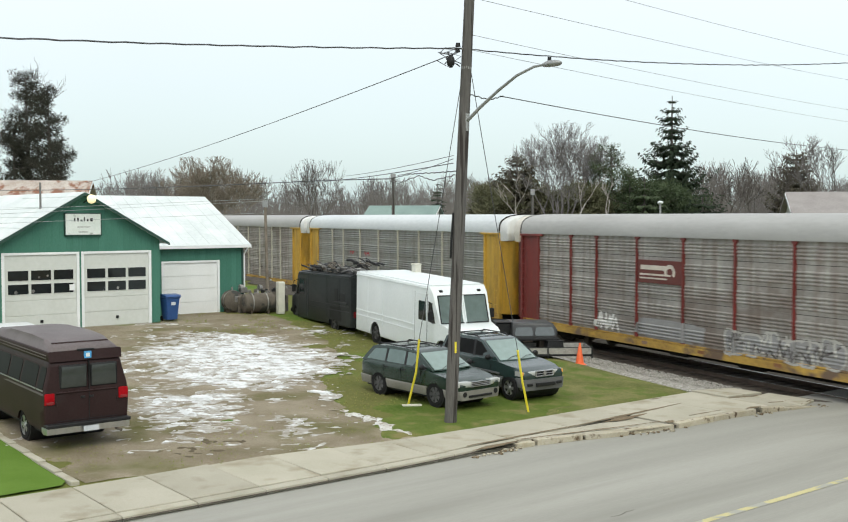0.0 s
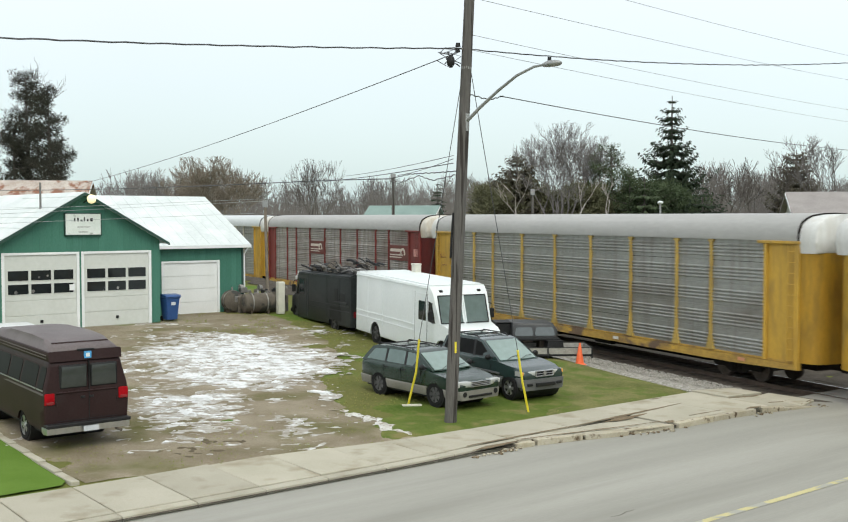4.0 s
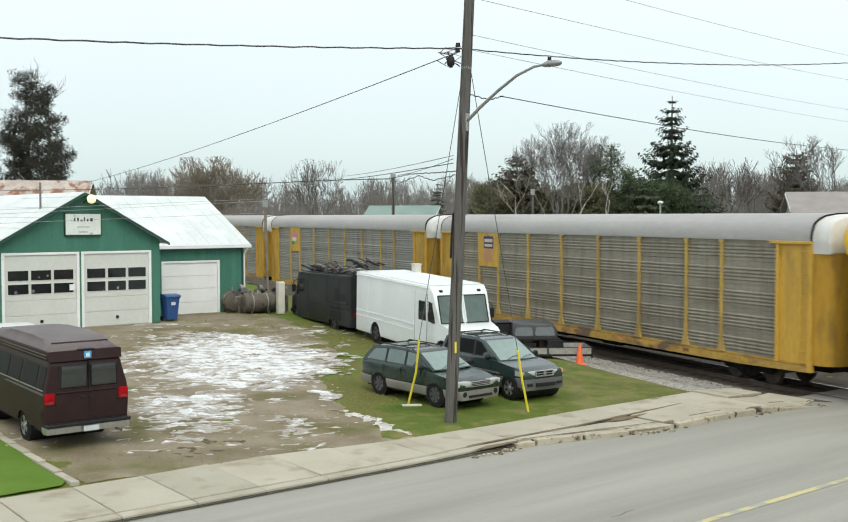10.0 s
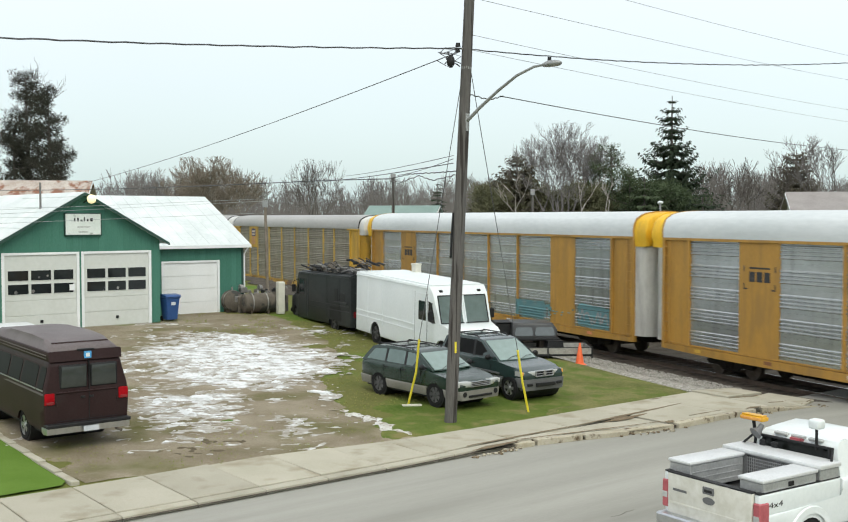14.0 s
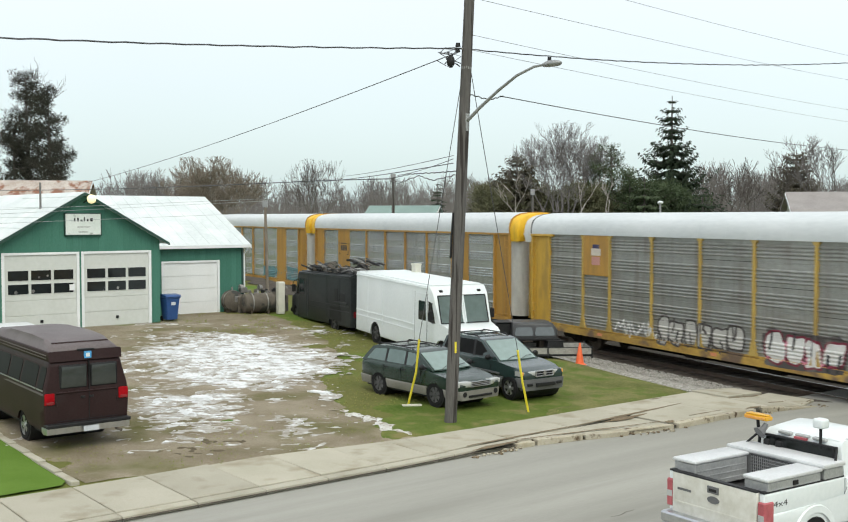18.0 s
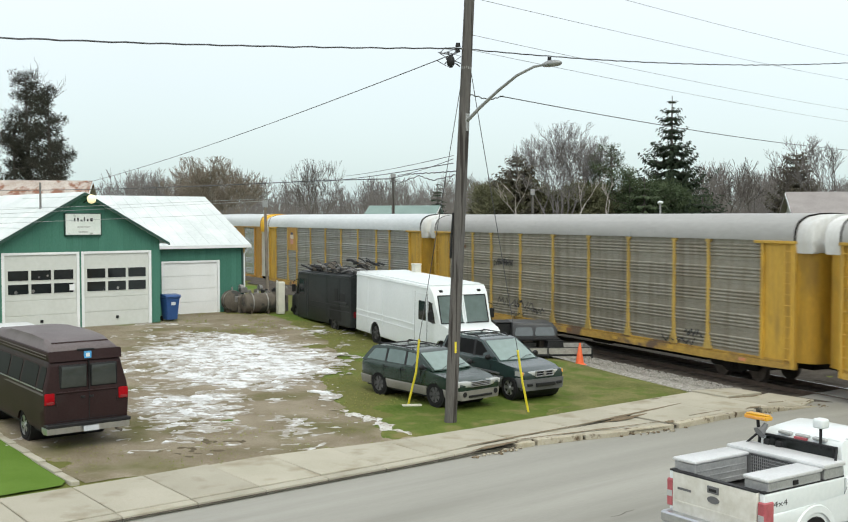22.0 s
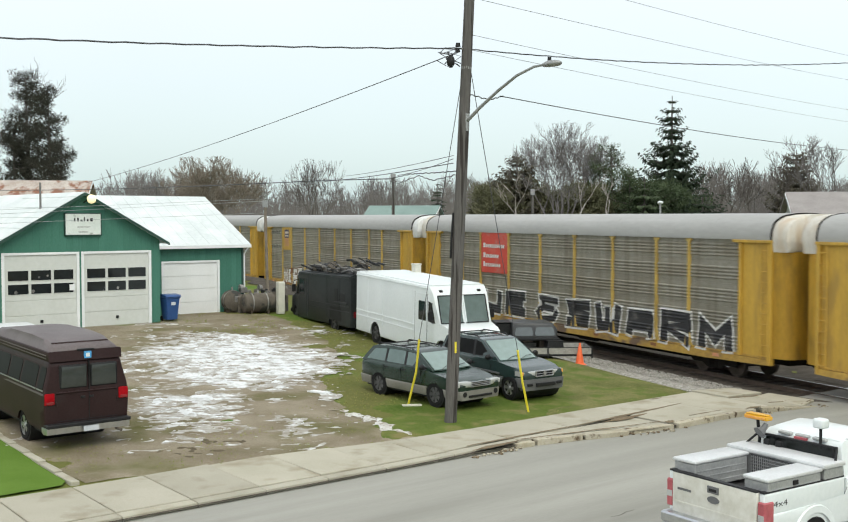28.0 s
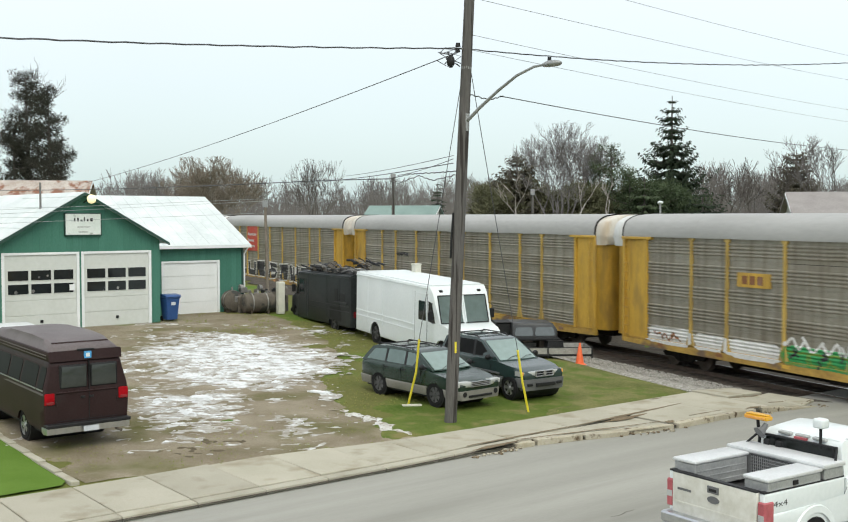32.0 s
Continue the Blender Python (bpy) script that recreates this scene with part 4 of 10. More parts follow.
def post_mesh(name, material, slim):
    w, f = (0.05, 0.08) if slim else (0.062, 0.21)
    bm = prism([(-f, 1.0), (f, 1.0), (w, 1.55), (w, 4.88), (2.2 * w, 4.93), (2.2 * w, 5.02), (-2.2 * w, 5.02), (-2.2 * w, 4.93), (-w, 4.88), (-w, 1.55)], WALL_Y - 0.02, HALF - 0.005)
    box(-0.02, 0.02, HALF - 0.005, HALF + 0.015, 1.2, 4.9, bm=bm)
    return mesh_of(name, bm, material)


def roof_outline(lift, grow=0.0):
    half = [(1.575, 5.0), (1.585, 5.1), (1.555, 5.34), (1.46, 5.56), (1.38, 5.64), (1.18, 5.76), (0.95, 5.84), (0.5, 5.9), (0.0, 5.92)]
    half = [(y + grow, z + (lift if z > 5.05 else 0) + grow) for y, z in half]
    return half + [(-y, z) for y, z in half[-2::-1]]


SHARED = {}
POSTS = BAYS[2:-2]


def shared(key, make):
    if key not in SHARED:
        SHARED[key] = make()
    return SHARED[key]


def bogie(car, x, where):
    def frame_mesh():
        bm = bmesh.new()
        for s in (-1, 1):
            prism([(-1.25, 0.5), (-1.1, 0.62), (-0.45, 0.62), (-0.3, 0.72), (0.3, 0.72), (0.45, 0.62), (1.1, 0.62), (1.25, 0.5), (1.1, 0.38), (0.6, 0.4), (0.35, 0.24), (-0.35, 0.24), (-0.6, 0.4), (-1.1, 0.38)], s * 1.03 - 0.07, s * 1.03 + 0.07, bm=bm)
            for dx in (-0.16, 0.0, 0.16):
                tube([(dx, s * 1.12, 0.3), (dx, s * 1.12, 0.6)], 0.06, 8, bm)
        box(-0.22, 0.22, -1.1, 1.1, 0.45, 0.68, 0.03, bm)
        return mesh_of("truck_frame", bm, M_UNDER, 40)

    def wheel_mesh():
        bm = bmesh.new()
        for s in (-1, 1):
            disc((0, s * 0.77, 0.42), 0.42, 0.42, "y", 0.13, 24, bm)
            disc((0, s * 0.69, 0.42), 0.455, 0.455, "y", 0.03, 24, bm)
            disc((0, s * 0.85, 0.42), 0.14, 0.12, "y", 0.05, 12, bm)
        tube([(0, -0.95, 0.42), (0, 0.95, 0.42)], 0.085, 10, bm)
        return mesh_of("wheelset", bm, M_WHEEL, 40)

    fr = part("truck_frame", shared("bogie", frame_mesh), None, car)
    fr.location = (x, 0, 0)
    for dx in (-0.9, 0.9):
        w = part("wheelset", shared("wheelset", wheel_mesh), None, fr)
        w.location = (dx, 0, 0)


def drape(bm, lift=0.0):
    """Lay flat paint over the ribs: cut at each fold, then follow the wall."""
    zs = [v.co.z for v in bm.verts]
    lo, hi = min(zs), max(zs)
    for z in [PANEL_LO - 0.004, PANEL_LO] + [z for z, _ in RIBS]:
        if lo + 0.004 < z < hi - 0.004:
            bmesh.ops.bisect_plane(bm, geom=list(bm.verts) + list(bm.edges) + list(bm.faces), plane_co=(0, 0, z), plane_no=(0, 0, 1), dist=1e-4)
    xs = [v.co.x for v in bm.verts]
    for o in POSTS:
        for x in (car_x(o) - 0.085, car_x(o) - 0.08, car_x(o) + 0.08, car_x(o) + 0.085):
            if min(xs) + 0.01 < x < max(xs) - 0.01:
                bmesh.ops.bisect_plane(bm, geom=list(bm.verts) + list(bm.edges) + list(bm.faces), plane_co=(x, 0, 0), plane_no=(1, 0, 0), dist=1e-4)
    for v in bm.verts:
        d = wall_depth(v.co.z)
        if any(abs(v.co.x - car_x(o)) < 0.083 for o in POSTS):
            d = max(d, HALF + 0.018)
        v.co.y = d + lift
    return bm


def car_x(o):
    return BODY / 2 - o


def flat_paint(outline):
    """A flat patch of paint from (offset from the car's front, height) pairs."""
    bm = bmesh.new()
    bm.faces.new([bm.verts.new((car_x(o), 0, z)) for o, z in outline])
    bmesh.ops.triangulate(bm, faces=bm.faces)
    return bm


# block letters as strokes in a unit square
GLYPHS = {
    "M": [[(0, 0), (0.02, 1), (0.5, 0.3), (0.98, 1), (1, 0)]],
    "E": [[(1, 1), (0.02, 0.97), (0, 0.03), (1, 0)], [(0.0, 0.5), (0.85, 0.5)]],
    "G": [[(1, 0.97), (0.1, 1), (0, 0.5), (0.1, 0), (0.97, 0.02), (0.97, 0.45), (0.5, 0.45)]],
    "A": [[(0, 0), (0.08, 0.97), (0.92, 1), (1, 0)], [(0.04, 0.4), (0.97, 0.4)]],
    "S": [[(1, 1), (0.05, 0.95), (0.12, 0.6), (0.95, 0.42), (0.9, 0.05), (0, 0)]],
    "H": [[(0, 1), (0.04, 0)], [(0.96, 1), (1, 0)], [(0, 0.52), (1, 0.5)]],
    "O": [[(0.05, 0), (0, 0.95), (0.95, 1), (1, 0.05), (0.05, 0)]],
    "W": [[(0, 1), (0.1, 0), (0.5, 0.1), (0.9, 0), (1, 1)], [(0.5, 0.85), (0.5, 0.1)]],
    "C": [[(1, 0.6), (0.95, 0.97), (0.1, 1), (0, 0.6), (0.05, 0.08), (1, 0)]],
    "L": [[(0.05, 1), (0, 0.03), (1, 0)]],
    "U": [[(0, 1), (0.04, 0.05), (0.95, 0), (1, 1)]],
    "&": [[(1, 0.95), (0.25, 1), (0.3, 0.6), (0.8, 0.55)], [(0.3, 0.6), (0, 0.3), (0.2, 0), (0.85, 0.1), (1, 0.4)]],
    "R": [[(0, 0), (0.03, 1), (0.95, 0.97), (0.97, 0.55), (0.1, 0.48), (1, 0)]],
}


def ribbon(bm, line, width, ends=0.5):
    """A flat band along (offset, height) points with mitred corners."""
    pts = [Vector(p) for p in line]
    closed = (pts[0] - pts[-1]).length < 1e-4
    if not closed:
        pts[0] = pts[0] + (pts[0] - pts[1]).normalized() * width * ends
        pts[-1] = pts[-1] + (pts[-1] - pts[-2]).normalized() * width * ends
    prev = None
    for k, p in enumerate(pts):
        a = pts[k - 1] if k else (pts[-2] if closed else None)
        b = pts[k + 1] if k + 1 < len(pts) else (pts[1] if closed else None)
        d0 = (p - a).normalized() if a is not None else (b - p).normalized()
        d1 = (b - p).normalized() if b is not None else d0
        t = d0 + d1
        t = t.normalized() if t.length > 0.2 else d0
        e = Vector((-t.y, t.x)) * width * 0.5 / max(0.6, abs(t.dot(d0)))
        row = [bm.verts.new((car_x(q.x), 0, q.y)) for q in (p + e, p - e)]
        if prev:
            bm.faces.new((prev[0], row[0], row[1], prev[1]))
        prev = row


def tag_letters(car, body, o0, o1, z0, z1, fill, edge=None, name="graffiti", label="", skew=0.0, fat=0.34, rim=0.1, seed=1, gap=0.04):
    """Sprayed block letters, each on its rim of a second colour."""
    rng = random.Random(seed)
    n = len(body)
    step = (o1 - o0) / n
    for k, ch in enumerate(body):
        m = fat / 2 + (rim if edge else 0)
        a, b = o0 + step * k + gap * step + m, o0 + step * (k + 1) - gap * step - m
        lo, hi = z0 + m + rng.uniform(-0.06, 0.06), z1 - m + rng.uniform(-0.1, 0.1)
        for col, wd, lift in ([(edge, fat + 2 * rim, 0.0)] if edge else []) + [(fill, fat, 0.008)]:
            for q, line in enumerate(GLYPHS[ch]):
                bm = bmesh.new()
                ribbon(bm, [(a + (b - a) * x + skew * z, lo + (hi - lo) * z) for x, z in line], wd, 0.42)
                part(name, drape(bm, lift + 0.0012 * q), INK[col], car, label, smooth=None)


def bubbles(car, o0, o1, z0, z1, fill, edge, n, seed, label="", low=None, lift=0.0, accent=None):
    """Rounded throw-up shapes side by side that spell nothing: rim, filling, a darker foot and a stroke inside each."""
    rng = random.Random(seed)
    step = (o1 - o0) / n
    for k in range(n):
        cx, cz = o0 + step * (k + 0.5), (z0 + z1) / 2 + rng.uniform(-0.05, 0.05)
        hw, hh = step * rng.uniform(0.52, 0.62), (z1 - z0) / 2 * rng.uniform(0.9, 1.08)
        wob = [rng.uniform(0.74, 1.16) for _ in range(9)]

        def outline(f, top=9.0):
            pts = []
            for i in range(36):
                a = 6.28318 * i / 36
                g = i / 4
                r = wob[int(g) % 9] * (1 - g % 1) + wob[(int(g) + 1) % 9] * (g % 1)
                c, s_ = math.cos(a), math.sin(a)
                x = cx + (hw * r + f) * math.copysign(abs(c) ** 0.6, c)
                z = cz + (hh * r + f) * math.copysign(abs(s_) ** 0.6, s_)
                pts.append((x, min(z, top)))
            return pts

        base = lift + 0.0007 * k
        part("graffiti", drape(flat_paint(outline(0.0)), base), INK[edge], car, label, smooth=None)
        part("graffiti", drape(flat_paint(outline(-0.08)), base + 0.006), INK[fill], car, label, smooth=None)
        if low:
            part("graffiti", drape(flat_paint(outline(-0.09, cz + rng.uniform(-0.1, 0.08))), base + 0.009), INK[low], car, label, smooth=None)
        # notches cut in from the head or the foot
        for side in rng.choice(((-1,), (1,), (-1, 1), (1, 1), (-1, -1))):
            bm = bmesh.new()
            x = cx + rng.uniform(-0.4, 0.4) * hw
            ribbon(bm, [(x, cz + side * 0.95 * hh), (x + rng.uniform(-0.12, 0.12), cz + side * 0.5 * hh), (x + rng.uniform(-0.3, 0.3) * hw, cz + side * rng.uniform(-0.1, 0.25) * hh)], rng.uniform(0.07, 0.13))
            part("graffiti", drape(bm, base + 0.013 + 0.001 * side), INK[accent or edge], car, label, smooth=None)


def scrawl(car, o0, o1, z0, z1, col, seed, strokes=9, width=0.11, label=""):
    """Bubble-like strokes of spray paint that spell nothing."""
    rng = random.Random(seed)
    n = strokes
    for i in range(n):
        bm = bmesh.new()
        cx = o0 + (o1 - o0) * (i + 0.5) / n
        w = (o1 - o0) / n * rng.uniform(0.5, 0.62)
        up = rng.random() < 0.5
        m = rng.choice((3, 4, 4, 5))
        line = []
        for k in range(m):
            f = k / (m - 1)
            high = (k % 2 == 0) == up
            zz = (rng.uniform(0.72, 1.0) if high else rng.uniform(0.0, 0.25)) if rng.random() < 0.8 else rng.uniform(0.4, 0.6)
            line.append(Vector((cx + w * (2 * f - 1) + rng.uniform(-0.2, 0.2) * w, z0 + (z1 - z0) * zz)))
        # round the corners a little, then give the stroke its width
        fine = [line[0]]
        for a, b, c in zip(line, line[1:], line[2:]):
            fine += [b.lerp(a, 0.2), b.lerp(a, 0.06).lerp(c, 0.06), b.lerp(c, 0.2)]
        fine.append(line[-1])
        prev = None
        for k, p in enumerate(fine):
            d = fine[min(k + 1, len(fine) - 1)] - fine[max(k - 1, 0)]
            d = d.normalized() if d.length > 1e-6 else Vector((0, 1))
            e = Vector((-d.y, d.x)) * width * rng.uniform(0.42, 0.62)
            row = [bm.verts.new((car_x(q.x), 0, q.y)) for q in (p + e, p - e)]
            if prev:
                bm.faces.new((prev[0], row[0], row[1], prev[1]))
            prev = row
        part("graffiti", drape(bm, 0.004 + 0.002 * (seed % 3) + 0.0006 * i), INK[col], car, label, smooth=None)


def blob(car, o0, o1, z0, z1, col, seed, label="", lift=0.0):
    """A cloud of spray paint with a lumpy outline."""
    rng = random.Random(seed)
    pts = []
    for k in range(28):
        a = 6.283 * k / 28
        r = 1 + rng.uniform(-0.1, 0.1)
        c, s = math.cos(a), math.sin(a)
        e = 0.35
        pts.append(((o0 + o1) / 2 + (o1 - o0) / 2 * r * math.copysign(abs(c) ** e, c), (z0 + z1) / 2 + (z1 - z0) / 2 * r * math.copysign(abs(s) ** e, s)))
    part("graffiti", drape(flat_paint(pts), lift), INK[col], car, label, smooth=None)


def plate(car, o0, o1, z0, z1, material, name="placard", label=""):
    bm = box(car_x(o1), car_x(o0), WALL_Y - 0.02, HALF - 0.012, z0, z1)
    return part(name, bm, material, car, label)


def on_plate(pl, shapes, y=HALF - 0.006):
    """Flat shapes on a placard: (offset, height) outlines with an ink."""
    for k, (ink, pts) in enumerate(shapes):
        bm = bmesh.new()
        bm.faces.new([bm.verts.new((car_x(o), y + 0.002 * k, z)) for o, z in pts])
        part("emblem", bm, INK[ink], pl, smooth=None)


def rect(o0, o1, z0, z1, sk=0.0):
    return [(o0, z0), (o1, z0), (o1 + sk, z1), (o0 + sk, z1)]


def railcar(style, roof, tone, label, lift=0.0, stained=False):
    """An enclosed auto carrier with x along its way, its near side at +y, its origin on the rails under its middle."""
    car = thing("autorack_railcar", Matrix(), label, "railcar", "cars of the passing train")
    main = {"post": M_YELLOW, "red": M_REDP, "frame": M_OCHRE, "pale": M_YELLOW}[style]
    post = {"post": M_POST, "red": M_REDP, "frame": M_OCHRE, "pale": M_THINP}[style]
    sill = M_OCHRE if style == "frame" else M_SILLDIRT
    h = BODY / 2

    def shell():
        bm = box(-h + 0.25, h - 0.25, -1.44, 1.44, 1.0, 5.1)
        return mesh_of("car_body", bm, M_UNDER)

    part("car_body", shared("shell", shell), None, car)

    def roof_mesh():
        bm = bmesh.new()
        out = roof_outline(lift)
        prism(out, -h, h, "x", bm)
        # standing seams
        for k in range(1, 18):
            x = -h + BODY * k / 18
            prism(roof_outline(lift, 0.002), x - 0.02, x + 0.02, "x", bm)
        return mesh_of("roof", bm, M_CAR_ROOF[roof], 40)

    part("roof", shared(("roof", roof, lift), roof_mesh), None, car)

    def rim_mesh():
        bm = bmesh.new()
        a, b = roof_outline(lift, 0.015), roof_outline(lift, -0.05)
        rows = [[bm.verts.new((x, y, z)) for y, z in o] for o, x in ((a, -0.03), (a, 0.03), (b, 0.03), (b, -0.03))]
        for p, q in zip(rows, rows[1:] + rows[:1]):
            for k in range(len(a) - 1):
                bm.faces.new((p[k], p[k + 1], q[k + 1], q[k]))
        return mesh_of("roof_rim", bm, {"frame": M_OCHRE}.get(style, M_UNDER), 30)

    for x in (-h, h):
        r = part("roof_rim", shared(("rim", style == "frame", lift), rim_mesh), None, car)
        r.location = (x, 0, 0)

    def side_sill():
        bm = bmesh.new()
        for s in (-1, 1):
            y0, y1 = sorted((s * 1.38, s * HALF))
            prism([(-h, 0.74), (-h + 3.2, 0.66), (h - 3.2, 0.66), (h, 0.74), (h, 0.93), (-h, 0.93)], y0, y1, bm=bm)
            y0, y1 = sorted((s * 1.38, s * (HALF - 0.05)))
            box(-h, h, y0, y1, 0.945, 1.01, bm=bm)
        return mesh_of("side_sill", bm, sill)

    part("side_sill", shared(("sill", sill.name), side_sill), None, car)

    def under():
        bm = box(-h + 0.3, h - 0.3, -0.35, 0.35, 0.62, 0.98)
        prism([(-8.3, 0.62), (-7.6, 0.33), (7.6, 0.33), (8.3, 0.62)], -0.34, 0.34, bm=bm)
        for x in (-6.5, -3.2, 0.4, 3.4, 6.2):
            box(x - 0.06, x + 0.06, -1.4, 1.4, 0.72, 0.96, bm=bm)
        tube([(-7, 0.9, 0.6), (7, 0.9, 0.6)], 0.03, 6, bm)
        box(1.5, 2.6, 0.6, 1.2, 0.45, 0.8, 0.03, bm)
        tube([(-2.4, 1.0, 0.6), (-1.2, 1.0, 0.6)], 0.2, 10, bm)
        for s in (-1, 1):
            box(min(s * (h - 0.4), s * (h + 0.75)), max(s * (h - 0.4), s * (h + 0.75)), -0.14, 0.14, 0.7, 0.95, 0.03, bm)
            box(min(s * (h + 0.55), s * (h + 0.83)), max(s * (h + 0.55), s * (h + 0.83)), -0.2, 0.2, 0.66, 1.0, 0.04, bm)
        return mesh_of("underframe", bm, M_UNDER)

    part("underframe", shared("under", under), None, car)
    if style == "frame":
        for y0, y1 in ((HALF - 0.06, HALF + 0.015), (-HALF - 0.015, -HALF + 0.06)):
            part("top_rail", box(-h, h, y0, y1, 4.9, 5.06, 0.01), M_OCHRE, car)
    for x in (-9.9, 9.9):
        bogie(car, x, "")
    # side sheets bay by bay, far side turned round
    jr = random.Random(int(1000 * lift) + len(label) * 7)
    for k in range(1, len(BAYS) - 2):
        w = BAYS[k + 1] - BAYS[k]
        solid = style == "frame" and k in (2, 8)
        if solid:
            key, make = ("solid", style, round(w, 2)), lambda: mesh_of("side_panel", box(-w / 2, w / 2, WALL_Y - 0.01, WALL_Y + 0.035, PANEL_LO, PANEL_HI), M_OCHRE)
        else:
            key, make = ("panel", tone, round(w, 2)), lambda: panel_mesh("side_panel", w, M_RACK[tone])
        me = shared(key, make)
        for turn in (0, 1):
            p = part("side_panel", me, None, car)
            p.matrix_basis = pose(car_x(BAYS[k] + w / 2), 0, 0, 0, 0, 180 * turn)
        # dark strips on some of the joints between sheets, painting the recess's shade
        for j in range(1, 5):
            if solid or jr.random() > {"rusty": 0.92, "silver": 0.3, "brown": 0.07, "bright": 0.04}[tone]:
                continue
            jm = shared(("joint", round(w, 2)), lambda: mesh_of("sheet_joint", box(-w / 2 + 0.05, w / 2 - 0.05, WALL_Y - 0.02, WALL_Y + 0.004, -0.01, 0.01), M_JOINTSHADE))
            p = part("sheet_joint", jm, None, car)
            p.matrix_basis = pose(car_x(BAYS[k] + w / 2), 0, PANEL_LO + 0.1 + 0.82 * j - 0.14)
    pm = shared(("post", style), lambda: post_mesh("side_post", post, style != "post"))
    for k in range(2, len(BAYS) - 2):
        if style == "frame" and k in (2, 3, 8, 9):
            continue
        for turn in (0, 180):
            p = part("side_post", pm, None, car)
            p.matrix_basis = pose(car_x(BAYS[k]), 0, 0, 0, 0, turn)
    # flat end panels with a stiff inner flange and a top plate

    def end_panel():
        w = 1.5
        bm = box(-w / 2, w / 2, WALL_Y - 0.3, WALL_Y + 0.015, 1.0, 5.02)
        box(-w / 2 - 0.06, -w / 2 + 0.07, WALL_Y - 0.05, HALF + 0.02, 0.95, 5.0, 0.01, bm)
        box(w / 2 - 0.14, w / 2 + 0.02, WALL_Y - 0.05, HALF + 0.02, 0.75, 5.0, 0.01, bm)
        if style != "frame":
            box(-w / 2 - 0.35, w / 2 + 0.06, WALL_Y - 0.1, HALF + 0.05, 4.9, 5.0, 0.01, bm)
        return mesh_of("end_panel", bm, main)

    em = shared(("endpanel", style), end_panel)
    for s in (-1, 1):
        for turn in (0, 1):
            p = part("end_panel", em, None, car)
            m = pose(s * (h - 0.75), 0, 0) @ (Matrix.Diagonal((s, 1 if not turn else -1, 1, 1)))
            p.matrix_basis = m
    # ends: curved door leaves, cap above
    cap_mat = M_ENDYELLOW if style == "frame" else M_ENDCAP if stained or style == "red" else M_CAPWHITE
    leaf_mat = {"frame": M_ENDWHITE, "red": M_REDP}.get(style, M_ENDDOOR)

    def leaf():
        rows = []
        bm = bmesh.new()
        for x, y in ((-0.02, 1.49), (0.25, 1.475), (0.5, 1.41), (0.66, 1.27), (0.74, 1.05), (0.77, 0.6), (0.77, 0.03)):
            rows.append((bm.verts.new((x, y, 1.0)), bm.verts.new((x, y, 4.62))))
        for a, b in zip(rows, rows[1:]):
            bm.faces.new((a[0], b[0], b[1], a[1]))
        bmesh.ops.solidify(bm, geom=list(bm.faces), thickness=0.05)
        return mesh_of("end_door", bm, leaf_mat, 30)

    lm = shared(("leaf", style), leaf)

    def cap():
        out = [(y * 0.985, z - 0.03) for y, z in roof_outline(lift)]
        out = [(1.5, 4.6)] + out + [(-1.5, 4.6)]
        bm = prism(out, -0.12, 0.72, "x", bevel=0.1, seg=2)
        return mesh_of("end_cap", bm, cap_mat, 30)

    cm = shared(("cap", cap_mat.name, lift), cap)
    for s in (-1, 1):
        c = part("end_cap", cm, None, car)
        c.matrix_basis = pose(s * (h + 0.02), 0, 0, 0, 0, 0 if s > 0 else 180)
        for t in (-1, 1):
            d = part("end_door", lm, None, car)
            d.matrix_basis = pose(s * (h - 0.02), 0, 0) @ Matrix.Diagonal((s, t, 1, 1))

    def ladder():
        bm = bmesh.new()
        for x in (-0.42, -0.1):
            tube([(x, HALF + 0.02, 0.9), (x, HALF + 0.02, 4.85)], 0.018, 6, bm)
        for k in range(11):
            tube([(-0.42, HALF + 0.02, 1.05 + 0.36 * k), (-0.1, HALF + 0.02, 1.05 + 0.36 * k)], 0.018, 6, bm)
        return mesh_of("ladder", bm, main, 40)

    lad = shared(("ladder", style), ladder)
    for s in (-1, 1):
        o = part("ladder", lad, None, car)
        o.matrix_basis = pose(s * (h - 0.02), 0, 0) @ Matrix.Diagonal((s, 1, 1, 1))
    # small stencilled marks and reflectors along the sill
    rng = random.Random(len(scene.objects))
    for k in range(7):
        o = 2 + 3.6 * k + rng.uniform(-0.4, 0.4)
        bm = box(car_x(o + 0.35), car_x(o), HALF - 0.01, HALF + 0.004, 0.76, 0.88)
        part("sill_mark", bm, rng.choice((INK["white"], INK["orange"], INK["rust"], M_YELLOW)), car, smooth=None)
    return car


# front of each car along the train, and the cars in the order in which they pass
FRONTS = (235.6, 207.2, 178.8, 150.34, 121.83, 93.21, 64.87, 36.42, 8.17, -20.24, -48.51, -76.83, -105.13, -133.55, -161.93, -190.3)
CARS = []


